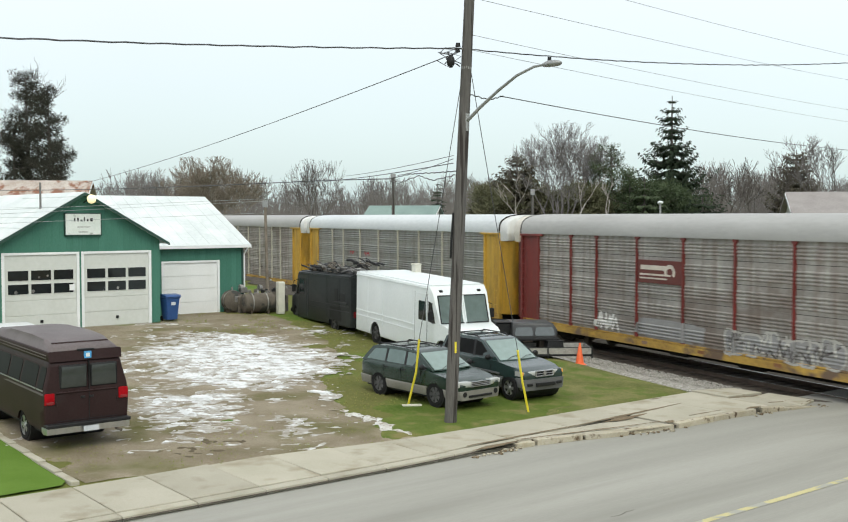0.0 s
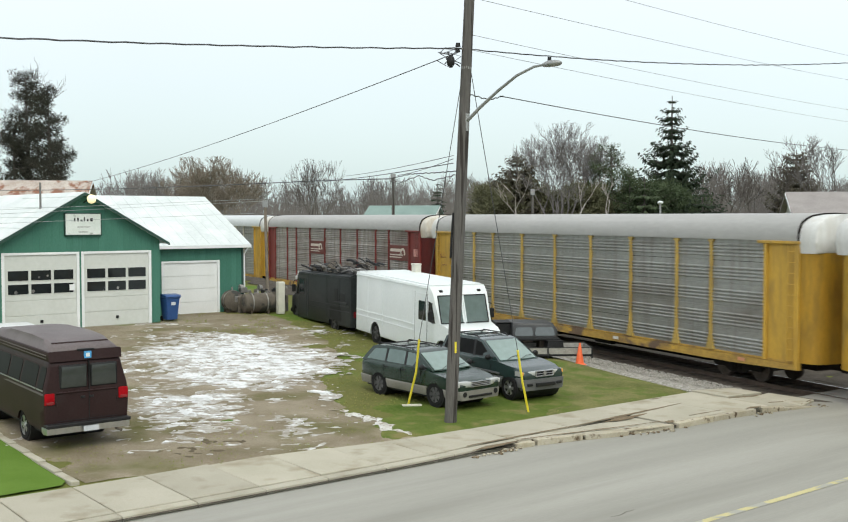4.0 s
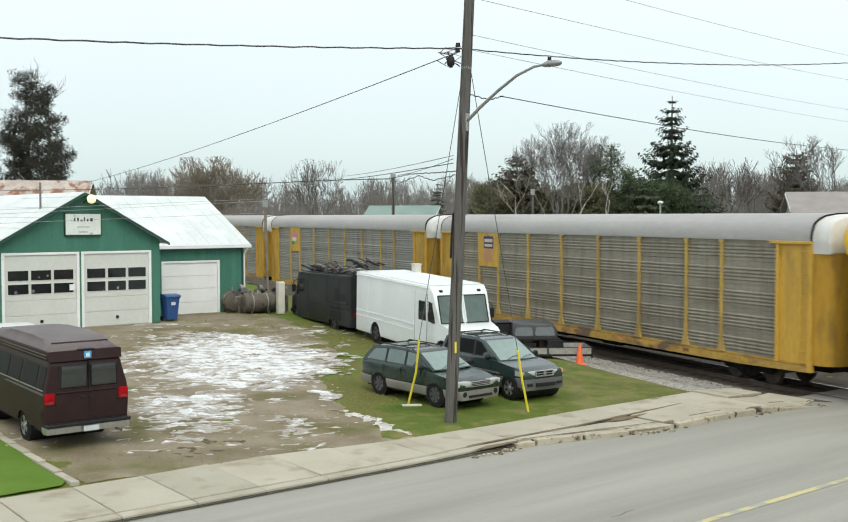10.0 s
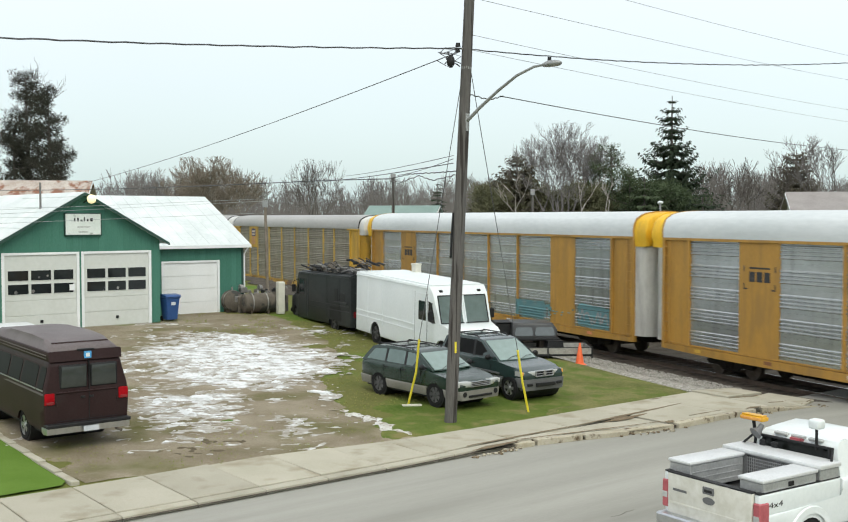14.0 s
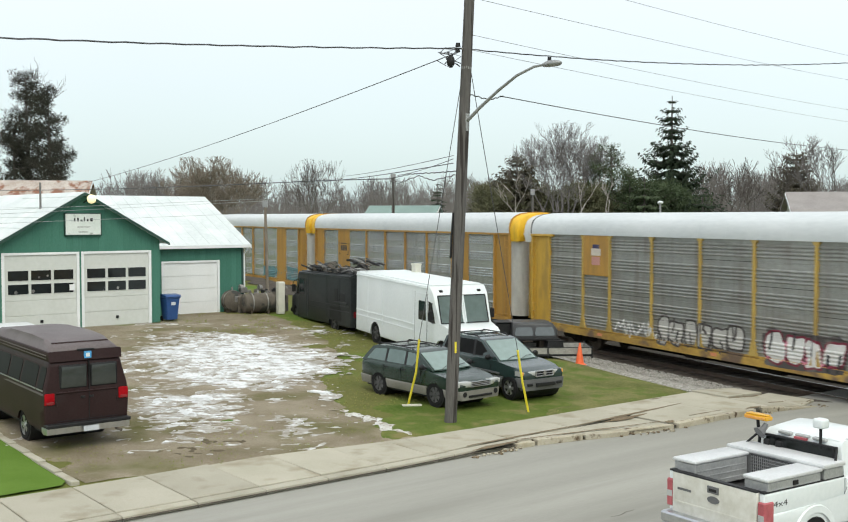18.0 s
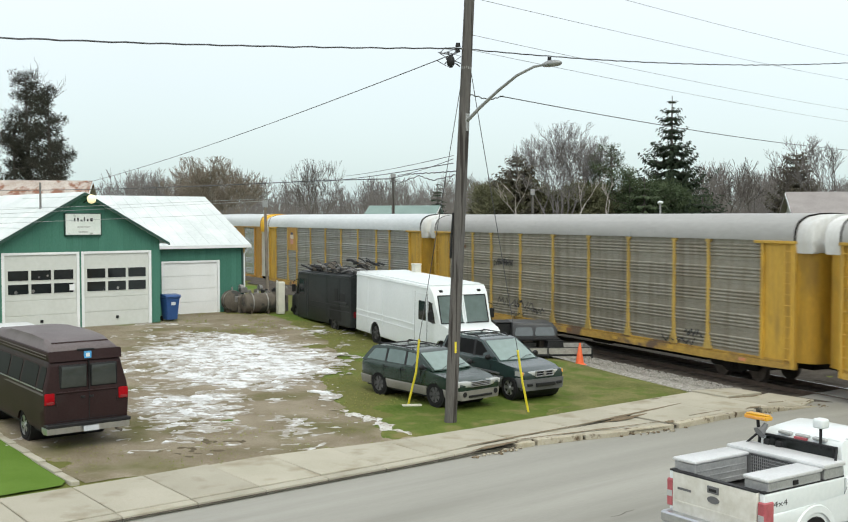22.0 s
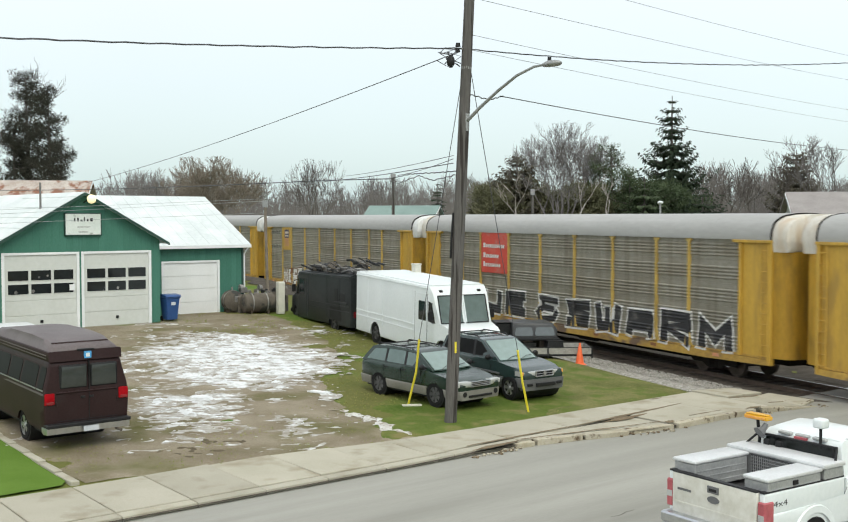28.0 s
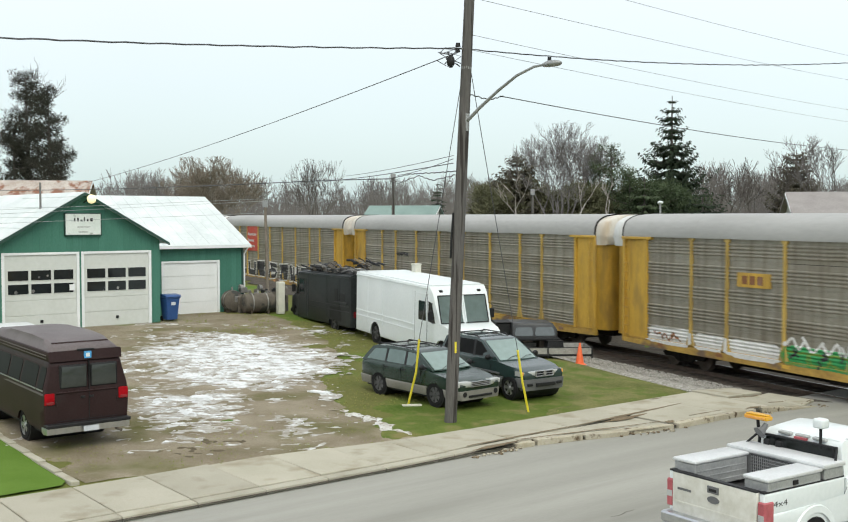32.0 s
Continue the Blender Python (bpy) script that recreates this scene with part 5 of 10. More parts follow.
def up_plate(car):
    pl = plate(car, 4.2, 6.2, 3.3, 5.03, M_YELLOW, label="yellow placard with a blue and red shield")
    on_plate(pl, [("navy", [(4.72, 4.75), (4.78, 4.85), (4.95, 4.8), (5.2, 4.85), (5.45, 4.8), (5.62, 4.85), (5.7, 4.75), (5.68, 4.2), (4.74, 4.2)]),
                  ("cream", rect(4.82, 5.6, 4.52, 4.68)), ("cream", rect(4.82, 5.6, 4.3, 4.42))]
             + [("salmon", rect(4.78 + 0.19 * k, 4.87 + 0.19 * k, 3.55, 4.17)) for k in range(5)])
    return pl


def dirt_marks(car, seed, n, ink="rust"):
    rng = random.Random(seed)
    for _ in range(n):
        o, z = rng.uniform(2, 24), rng.uniform(1.1, 2.2)
        scrawl(car, o, o + rng.uniform(0.8, 2.0), z - 0.35, z, ink, rng.randint(1, 999), 4, 0.05)


def build_train():
    c = railcar("pale", "grey", "silver", "silver auto carrier railcar with grey roof and yellow ends")
    CARS.append(c)
    c = railcar("pale", "grey", "rusty", "stained silver auto carrier railcar with yellow ends")
    CARS.append(c)
    c = railcar("pale", "white", "silver", "silver auto carrier railcar with white roof and yellow ends")
    for o in (7.2, 9.6):
        scrawl(c, o, o + 0.7, 3.3, 3.6, "red", int(o * 10), 2, 0.07)
    CARS.append(c)
    # oxide red car
    c = railcar("red", "grey", "rusty", "weathered silver and oxide red auto carrier with brown emblem placards")
    for o0, o1, side in ((9.0, 11.8, 0), (22.2, 24.9, 1)):
        pl = plate(c, o0 + 0.06, o1 - 0.06, 3.2, 4.1, M_BROWNP, label="brown placard with a white emblem")
        ring = []
        for k in range(20):
            a = -0.6 + 4.4 * k / 19
            ring.append((o1 - 0.75 - 0.33 * math.cos(a), 3.66 + 0.3 * math.sin(a)))
        for k in range(20):
            a = -0.6 + 4.4 * (19 - k) / 19
            ring.append((o1 - 0.75 - 0.17 * math.cos(a), 3.66 + 0.15 * math.sin(a)))
        on_plate(pl, [("cream", ring), ("cream", rect(o0 + 0.25, o1 - 0.95, 3.72, 3.9)), ("cream", rect(o0 + 0.2, o1 - 0.7, 3.5, 3.57)), ("cream", rect(o0 + 0.2, o1 - 0.9, 3.36, 3.42))])
    for o, z, w_, h_, ink in ((25.45, 3.5, 0.5, 0.42, "salmon"), (25.5, 2.95, 0.4, 0.1, "white"), (25.45, 2.6, 0.55, 0.16, "amber"), (25.5, 1.75, 0.35, 0.3, "maroon"), (25.5, 1.35, 0.3, 0.12, "salmon")):
        part("stencil_plate", box(car_x(o + w_), car_x(o), WALL_Y + 0.01, WALL_Y + 0.02, z, z + h_), INK[ink], c, smooth=None)
    scrawl(c, 6.1, 7.7, 1.0, 1.9, "white", 11, 4, 0.12, "faded white graffiti")
    blob(c, 9.0, 13.0, 1.05, 1.8, "grey", 12, "faded grey graffiti")
    bubbles(c, 14.1, 19.5, 0.92, 1.9, "grey", "chalk", 6, 14, "white outlined graffiti", accent="chalk")
    scrawl(c, 14.3, 19.3, 0.95, 1.8, "dusk", 16, 8, 0.07)
    CARS.append(c)
    c = railcar("post", "grey", "silver", "silver auto carrier railcar with narrow yellow posts")
    scrawl(c, 6.5, 8.4, 3.5, 3.75, "grey", 31, 8, 0.04)
    scrawl(c, 0.3, 1.0, 3.0, 3.9, "rust", 33, 3, 0.06)
    CARS.append(c)
    c = railcar("post", "grey", "silver", "silver auto carrier railcar with yellow posts and a tricolour placard")
    pl = plate(c, 4.2, 6.2, 3.25, 5.03, M_YELLOW, label="yellow placard with a red, white and green emblem")
    on_plate(pl, [("pink", rect(4.6, 5.75, 4.25, 4.62, 0.12)), ("emerald", [(4.6, 3.75), (5.5, 3.75), (4.65, 4.2)]), ("white", rect(4.62, 5.5, 4.0, 4.28, 0.05)), ("lime", rect(5.0, 5.6, 3.75, 3.98))])
    scrawl(c, 9.2, 11.4, 1.05, 2.0, "grey", 41, 5, 0.1, "faded grey graffiti")
    blob(c, 12.0, 13.4, 1.1, 1.6, "grey", 42)
    dirt_marks(c, 43, 3, "grey")
    CARS.append(c)
    c = railcar("post", "grey", "brown", "grimy silver auto carrier railcar with yellow posts and shield placard")
    up_plate(c)
    CARS.append(c)
    # ochre framed cars with white roofs
    c = railcar("frame", "white", "bright", "ochre framed auto carrier with white roof and bright graffiti", lift=0.1)
    frame_emblem(c, 4.2)
    bubbles(c, 4.95, 8.6, 0.98, 1.98, "pink", "red", 5, 50, "red and pink bubble graffiti", low="red", accent="maroon")
    for k in range(6):
        o = 5.1 + 0.62 * k
        part("paint_drip", drape(flat_paint(rect(o, o + 0.09, 0.8 + 0.05 * (k % 3), 1.1)), 0.004), INK["red"], c, smooth=None)
    blob(c, 8.75, 12.4, 0.95, 2.0, "paleblue", 54, "green bubble graffiti")
    bubbles(c, 8.9, 12.2, 1.0, 1.9, "lime", "green", 3, 55, "green bubble graffiti", lift=0.006)
    scrawl(c, 1.9, 3.8, 1.3, 2.0, "black", 49, 4, 0.05)
    blob(c, 17.35, 19.8, 1.05, 1.9, "teal", 56, "faded teal graffiti")
    scrawl(c, 17.4, 22.0, 1.3, 1.9, "teal", 57, 5, 0.12)
    blob(c, 22.4, 24.7, 1.0, 2.0, "teal", 58, "faded teal graffiti")
    scrawl(c, 22.3, 24.6, 1.1, 1.9, "grey", 59, 4, 0.08)
    CARS.append(c)
    c = railcar("frame", "white", "bright", "clean ochre framed auto carrier railcar with white roof", lift=0.1)
    frame_emblem(c, 4.2)
    CARS.append(c)
    c = railcar("post", "white", "silver", "silver auto carrier with white roof, yellow posts and pale graffiti", lift=0.05)
    pl = plate(c, 4.2, 6.2, 3.3, 5.0, M_OCHRE, label="orange placard with a small dark shield")
    on_plate(pl, [("cream", rect(4.85, 5.55, 4.15, 4.45)), ("navy", rect(4.95, 5.45, 4.45, 4.62)), ("salmon", rect(4.9, 5.5, 3.75, 4.1))])
    scrawl(c, 6.6, 9.3, 0.9, 1.7, "white", 61, 5, 0.1, "pale outlined graffiti")
    bubbles(c, 9.3, 14.1, 0.9, 1.9, "chalk", "dusk", 6, 62, "white graffiti with dark gaps", accent="dusk")
    scrawl(c, 9.5, 14.0, 0.95, 1.85, "dusk", 66, 7, 0.08)
    blob(c, 15.1, 18.7, 0.8, 2.05, "dusk", 63, "dark and white graffiti")
    bubbles(c, 15.2, 18.6, 0.85, 1.95, "white", "maroon", 4, 64, "dark and white graffiti", lift=0.004, accent="black")
    scrawl(c, 15.3, 18.5, 0.95, 1.85, "pink", 68, 5, 0.09)
    CARS.append(c)
    c = railcar("post", "grey", "brown", "grimy silver auto carrier railcar with black scribbles")
    scrawl(c, 6.4, 8.2, 3.35, 3.8, "black", 71, 8, 0.05)
    scrawl(c, 6.7, 10.2, 1.3, 1.9, "black", 72, 6, 0.05)
    scrawl(c, 1.9, 3.4, 4.1, 4.4, "rust", 73, 6, 0.04)
    dirt_marks(c, 74, 4, "black")
    CARS.append(c)
    c = railcar("post", "grey", "brown", "grimy silver auto carrier with shield placard and white lettered graffiti")
    up_plate(c)
    tag_letters(c, "MEGA", 4.35, 8.35, 0.8, 2.02, "white", "rust", label="large white lettered graffiti", fat=0.27, rim=0.06, seed=4)
    tag_letters(c, "SHOW", 11.5, 16.3, 0.8, 2.02, "white", "rust", label="large white lettered graffiti", fat=0.27, rim=0.06, seed=4)
    for o, z in ((1.6, 4.45), (1.6, 3.35)):
        part("stencil_ground", drape(flat_paint(rect(o - 0.05, o + 2.1, z - 0.04, z + 0.34))), INK["stencil"], c, smooth=None)
        for k in range(8):
            part("stencil_bar", drape(flat_paint(rect(o + 0.26 * k, o + 0.14 + 0.26 * k, z + 0.02, z + (0.3 if k % 3 else 0.2))), 0.003), INK["black"], c, smooth=None)
    blob(c, 17.2, 19.6, 0.95, 1.4, "grey", 83)
    blob(c, 20.0, 22.0, 0.95, 1.4, "grey", 84)
    CARS.append(c)
    c = railcar("post", "grey", "brown", "grimy silver auto carrier with red placard and huge black graffiti letters", stained=True)
    pl = plate(c, 6.28, 8.9, 3.0, 5.03, INK["scarlet"], label="red placard with three rows of white lettering")
    for row, (w, z) in enumerate(((2.0, 4.25), (1.5, 3.75), (1.7, 3.3))):
        shapes = [("white", rect(6.5, 6.7, z, z + 0.24))]
        x = 6.76
        while x < 6.5 + w:
            shapes.append(("white", rect(x, x + 0.14, z, z + 0.17)))
            x += 0.19
        on_plate(pl, shapes)
    tag_letters(c, "CLUE", 1.7, 10.7, 0.92, 2.25, "black", "white", fat=0.42, rim=0.09, label="huge black graffiti letters with white outlines")
    tag_letters(c, "&", 11.3, 13.5, 0.9, 2.2, "black", "white", fat=0.28, rim=0.1)
    tag_letters(c, "SWARM", 13.8, 24.7, 0.9, 2.25, "black", "white", fat=0.42, rim=0.09, seed=3, label="huge black graffiti letters with white outlines")
    CARS.append(c)
    c = railcar("post", "grey", "brown", "grimy silver auto carrier railcar with pale blue graffiti", stained=True)
    scrawl(c, 6.3, 7.9, 3.45, 3.75, "black", 91, 9, 0.05)
    blob(c, 1.7, 3.9, 1.0, 1.75, "paleblue", 92, "pale blue graffiti")
    blob(c, 4.1, 5.6, 1.0, 1.6, "paleblue", 93)
    scrawl(c, 6.9, 12.0, 0.8, 1.7, "white", 94, 8, 0.06, "white outlined graffiti")
    CARS.append(c)
    c = railcar("post", "grey", "brown", "silver auto carrier with yellow placard and white and green graffiti")
    pl = plate(c, 6.7, 8.3, 3.35, 3.85, M_YELLOW, label="small yellow placard with dark lettering")
    on_plate(pl, [("rust", rect(6.95 + 0.38 * k, 7.22 + 0.38 * k, 3.45, 3.75)) for k in range(3)])
    blob(c, 1.6, 4.3, 0.9, 1.55, "white", 96, "white painted patches")
    blob(c, 4.4, 6.0, 0.9, 1.5, "white", 97)
    blob(c, 6.1, 8.8, 0.85, 1.5, "white", 98)
    blob(c, 8.95, 13.1, 0.92, 1.55, "emerald", 99, "green graffiti", 0.004)
    bubbles(c, 9.0, 13.0, 0.95, 1.45, "emerald", "green", 4, 89, "green graffiti", lift=0.008, accent="black")
    scrawl(c, 9.0, 13.0, 1.3, 1.9, "white", 95, 5, 0.1)
    scrawl(c, 2.0, 3.6, 1.0, 1.4, "rust", 90, 3, 0.07)
    CARS.append(c)
    c = railcar("post", "grey", "silver", "silver auto carrier railcar with yellow posts")
    CARS.append(c)


def frame_emblem(car, o0):
    """Dark block lettering between corner brackets on the solid bay."""
    for k in range(3):
        bm = box(car_x(o0 + 0.78 + 0.36 * k), car_x(o0 + 0.5 + 0.36 * k), WALL_Y + 0.03, WALL_Y + 0.04, 3.55, 3.9)
        part("emblem", bm, INK["black"], car, smooth=None)
    for o, z0, z1, w in ((0.22, 3.3, 3.5, 0.05), (0.22, 3.9, 4.1, 0.05), (1.72, 3.3, 3.5, 0.05), (1.72, 3.9, 4.1, 0.05), (0.22, 3.28, 3.33, 0.2), (1.57, 3.28, 3.33, 0.2), (0.5, 4.0, 4.06, 1.0)):
        bm = box(car_x(o0 + o + w), car_x(o0 + o), WALL_Y + 0.03, WALL_Y + 0.04, z0, z1)
        part("emblem", bm, INK["black"], car, smooth=None)


build_train()


def train_pose(front, t):
    u = t - 16
    s = front - BODY / 2 + V0 * u + 0.5 * ACC * u * u
    x, y, a = track(s)
    return pose(x, y, RAIL_Z, 0, 0, 90 - math.degrees(a))


# ---------------------------------------------------------------- vehicles
def arched(x0, x1, z0, arches, steps=9):
    """Points along a body's lower edge from x0 to x1, with round wheel openings (x, radius, axle height)."""
    pts = [(x0, z0)]
    for cx, r, zc in sorted(arches):
        a = math.asin(max(-1, min(1, (z0 - zc) / r)))
        for k in range(steps + 1):
            t = math.pi - a - (math.pi - 2 * a) * k / steps
            pts.append((cx + r * math.cos(t), zc + r * math.sin(t)))
    pts.append((x1, z0))
    return pts


def wheel(parent, x, y, r, width, rim, spokes=6, key="", dish=0.02):
    """A tyre with its rim, its outer face towards +y or -y."""
    def tyre_mesh():
        prof = [(r * 0.66, -0.5), (r * 0.8, -0.52), (r * 0.95, -0.46), (r, -0.3), (r, 0.3), (r * 0.95, 0.46), (r * 0.8, 0.52), (r * 0.66, 0.5)]
        bm = bmesh.new()
        n = 28
        rings = [[bm.verts.new((q * math.cos(6.28318 * k / n), t * width, q * math.sin(6.28318 * k / n))) for q, t in prof] for k in range(n)]
        for a, b in zip(rings, rings[1:] + rings[:1]):
            for i in range(len(prof) - 1):
                bm.faces.new((a[i], a[i + 1], b[i + 1], b[i]))
        return mesh_of("tyre", bm, M_BLACK, 40)

    def rim_mesh():
        bm = disc((0, width * 0.3, 0), r * 0.67, r * 0.67, "y", width * 0.08, 24)
        disc((0, width * 0.42, 0), r * 0.2, r * 0.17, "y", 0.05, 12, bm)
        for k in range(spokes):
            a = 6.28318 * k / spokes
            c, s = math.cos(a), math.sin(a)
            w = 0.035
            q = [(c * r * 0.12 - s * w, s * r * 0.12 + c * w), (c * r * 0.12 + s * w, s * r * 0.12 - c * w), (c * r * 0.64 + s * w * 1.5, s * r * 0.64 - c * w * 1.5), (c * r * 0.64 - s * w * 1.5, s * r * 0.64 + c * w * 1.5)]
            prism(q, width * 0.32, width * 0.42, "y", bm)
        n = 24
        for r0, r1, y0, y1 in ((0.64, 0.69, 0.46, 0.46), (0.64, 0.64, 0.46, 0.3)):
            p = [bm.verts.new((r * r0 * math.cos(6.28318 * k / n), width * y0, r * r0 * math.sin(6.28318 * k / n))) for k in range(n)]
            q = [bm.verts.new((r * r1 * math.cos(6.28318 * k / n), width * y1, r * r1 * math.sin(6.28318 * k / n))) for k in range(n)]
            for k in range(n):
                bm.faces.new((p[k], p[(k + 1) % n], q[(k + 1) % n], q[k]))
        return mesh_of("rim", bm, rim, 40)

    t = part("wheel", shared(("tyre", r, width), tyre_mesh), None, parent)
    t.matrix_basis = pose(x, y, r, 0, 0, 0 if y > 0 else 180)
    part("rim", shared(("rim", r, width, rim.name, spokes), rim_mesh), None, t)
    return t


def side_piece(parent, name, pts, half, material, label="", thick=0.012, both=True, rnd=0.0):
    """A plate on a vehicle's side: x, z points pushed out by thick from half(x, z)."""
    made = []
    for s in ((-1, 1) if both is True else (both,)):
        bm = bmesh.new()
        a = [bm.verts.new((x, s * (half(x, z) + thick), z)) for x, z in pts]
        b = [bm.verts.new((x, s * (half(x, z) - 0.02), z)) for x, z in pts]
        bm.faces.new(a)
        bm.faces.new(b[::-1])
        n = len(a)
        for i in range(n):
            bm.faces.new((a[i], b[i], b[(i + 1) % n], a[(i + 1) % n]))
        made.append(part(name, bm, material, parent, label, None))
    return made


def slope_plate(parent, name, x0, z0, w0, x1, z1, w1, material, out=0.012, label="", inset=0.0):
    """A plate across the vehicle between two heights: windshields, rear windows, grilles."""
    d = Vector((x1 - x0, 0, z1 - z0)).normalized()
    nrm = Vector((d.z, 0, -d.x)) * (1 if (x0 + x1) >= 0 else -1)
    if abs(nrm.x) > 1e-6 and nrm.x * (x0 + x1) < 0:
        nrm = -nrm
    bm = bmesh.new()
    front, back = [], []
    k = 6
    for (x, z, w) in ((x0, z0, w0), (x1, z1, w1)):
        for i in range(k + 1):
            t = -1 + 2 * i / k
            bow = 0.05 * (1 - t * t)
            p = Vector((x, t * w, z)) + nrm * out + Vector((math.copysign(bow, x0 + x1), 0, 0)) * (0 if inset else 1)
            front.append(bm.verts.new(p))
            back.append(bm.verts.new(p - nrm * 0.05))
    for i in range(k):
        bm.faces.new((front[i], front[i + 1], front[k + 2 + i], front[k + 1 + i]))
        bm.faces.new((back[i], back[k + 1 + i], back[k + 2 + i], back[i + 1]))
    edge = list(range(k + 1)) + list(range(2 * k + 1, k, -1))
    for a, b in zip(edge, edge[1:] + edge[:1]):
        bm.faces.new((front[a], back[a], back[b], front[b]))
    return part(name, bm, material, parent, label, 30)


def wagon(name, m, label, category, sp):
    """A passenger car from its numbers: outlines in x (forward) and z, half widths, wheels, glass."""
    car = thing(name, m, label, category)
    L0, L1, w = sp["rear"], sp["front"], sp["w"]

    def plan(v):
        k = 1 - 0.13 * smoothstep(L1 - 0.85, L1, v.x) - 0.07 * smoothstep(-L0 - 0.5, -L0, -v.x)
        t = 1 - 0.05 * smoothstep(0.55, 0.25, v.z) - 0.03 * smoothstep(0.75, 1.0, v.z) if v.z < 0.55 else 1 - 0.03 * smoothstep(0.75, 1.0, v.z)
        return Vector((v.x, v.y * k * t, v.z))

    arches = [(x, sp["arch"], sp["wr"]) for x in sp["axles"]]
    body = arched(L0 + 0.03, L1 - 0.03, sp["split"], arches) + sp["upper"]
    part("body", prism(body, -w, w, bevel=0.06, seg=3, shape=plan, cuts=(0.22, 0.13)), sp["paint"], car, smooth=50)
    # cladding in three pieces, cut round behind and before the wheels
    zf, zs = sp["floor"], sp["split"] + 0.03
    edges = [[(L0, zf), (L0 - 0.01, zs)]]
    for cx, r, zc in arches:
        for sgn in (-1, 1):
            edges.append([(cx + sgn * math.sqrt(max(0.0, r * r - (z - zc) ** 2)), z) for z in (zf, zf + (zs - zf) * 0.33, zf + (zs - zf) * 0.67, zs)])
    edges.append([(L1, zf), (L1 + 0.01, zs)])
    for nm, a, b in (("rear_cladding", edges[0], edges[1]), ("rocker", edges[2], edges[3]), ("front_cladding", edges[4], edges[5])):
        part(nm, prism(b + a[::-1], -w - 0.008, w + 0.008, bevel=0.02, seg=2, shape=plan, cuts=(0.22, 0.15)), sp["low_mat"], car, sp.get("low_label", ""), smooth=50)
    part("chassis", box(L0 + 0.25, L1 - 0.25, -w + 0.12, w - 0.12, sp["floor"] - 0.06, sp["split"] + 0.02), M_BLACKPL, car)
    # wheel wells
    for x in sp["axles"]:
        bm = bmesh.new()
        disc((x, 0, sp["wr"]), sp["arch"] - 0.01, sp["arch"] - 0.01, "y", 2 * w - 0.08, 20, bm)
        part("wheel_well", bm, M_BLACKPL, car)
        for s in (-1, 1):
            wheel(car, x, s * (w - 0.115), sp["wr"], 0.2, sp["rim"], sp["spokes"])
    # greenhouse
    g = sp["house"]
    zb, zt = g[0][1], max(z for _, z in g)
    wb, wt = sp["belt_w"], sp["roof_w"]

    def lean(x, z):
        k = min(1, max(0, (z - zb) / (zt - zb)))
        return (wb + (wt - wb) * k) * (1 - 0.05 * smoothstep(g[-1][0] - 0.7, g[-1][0], x))

    part("cabin", prism(g, -1, 1, bevel=0.0, cuts=(0.25, 0.12), shape=lambda v: Vector((v.x, v.y * lean(v.x, v.z), v.z))), sp["paint"], car, smooth=50)
    for win in sp["windows"]:
        side_piece(car, "side_window", win, lean, sp["glass"], thick=0.008)
    for win in sp.get("trim", ()):
        side_piece(car, "window_pillar", win, lean, M_BLACKPL, thick=0.011)
    (xa, za), (xb, zb2) = sp["shield"]
    slope_plate(car, "windshield", xa, za, lean(xa, za) - 0.07, xb, zb2, lean(xb, zb2) - 0.06, M_WINDSHIELD, 0.02)
    (xa, za), (xb, zb2) = sp["back_glass"]
    slope_plate(car, "rear_window", xa, za, lean(xa, za) - 0.08, xb, zb2, lean(xb, zb2) - 0.08, sp.get("rear_glass", M_GLASS), 0.02)
    for s in (-1, 1):
        sx, sz = sp["shield"][0]
        o = 0.05 if s < 0 else -0.5
        bm = tube([(sx + 0.1, o, sz + 0.02), (sx - 0.02, o + 0.28, sz + 0.09), (sx - 0.06, o + 0.52, sz + 0.1)], 0.009, 5)
        part("wiper", bm, M_BLACKPL, car)
    # lamps
    for s in (-1, 1):
        x0, z0, z1, y0, y1 = sp["lamp"]
        bm = prism([(min(s * y0, s * y1), z0), (max(s * y0, s * y1), z0 + (0.02 if s > 0 else 0)), (max(s * y0, s * y1), z1), (min(s * y0, s * y1), z1)], x0 - 0.25, x0 + 0.02, "x", bevel=0.02)
        for v in bm.verts:
            v.co.x -= 0.14 * max(0, (abs(v.co.y) - y0) / (y1 - y0)) ** 2
        hl = part("headlight", bm, M_LENS, car, "clear headlight")
        ya, yb = sorted((s * (y1 - 0.08), s * (y1 - 0.005)))
        bm = box(x0 - 0.22, x0 - 0.04, ya, yb, z0 + 0.015, z1 - 0.01, 0.015)
        part("turn_signal", bm, sp.get("signal", M_LENS), hl, "turn signal lens")
        xr, z0, z1, y0, y1 = sp["tail"]
        bm = box(xr - 0.02, xr + 0.2, min(s * y0, s * y1), max(s * y0, s * y1), z0, z1, 0.02)
        part("tail_light", bm, sp.get("tail_mat", M_REDLENS), car)
        mx, mz = sp["mirror"]
        bm = ball((mx, s * (wb + 0.13), mz), 0.11, u=10, v=8, squash=(0.6, 1.0, 0.75))
        tube([(mx, s * (wb - 0.05), mz - 0.03), (mx, s * (wb + 0.1), mz - 0.02)], 0.03, 6, bm)
        part("mirror", bm, M_BLACKPL, car)
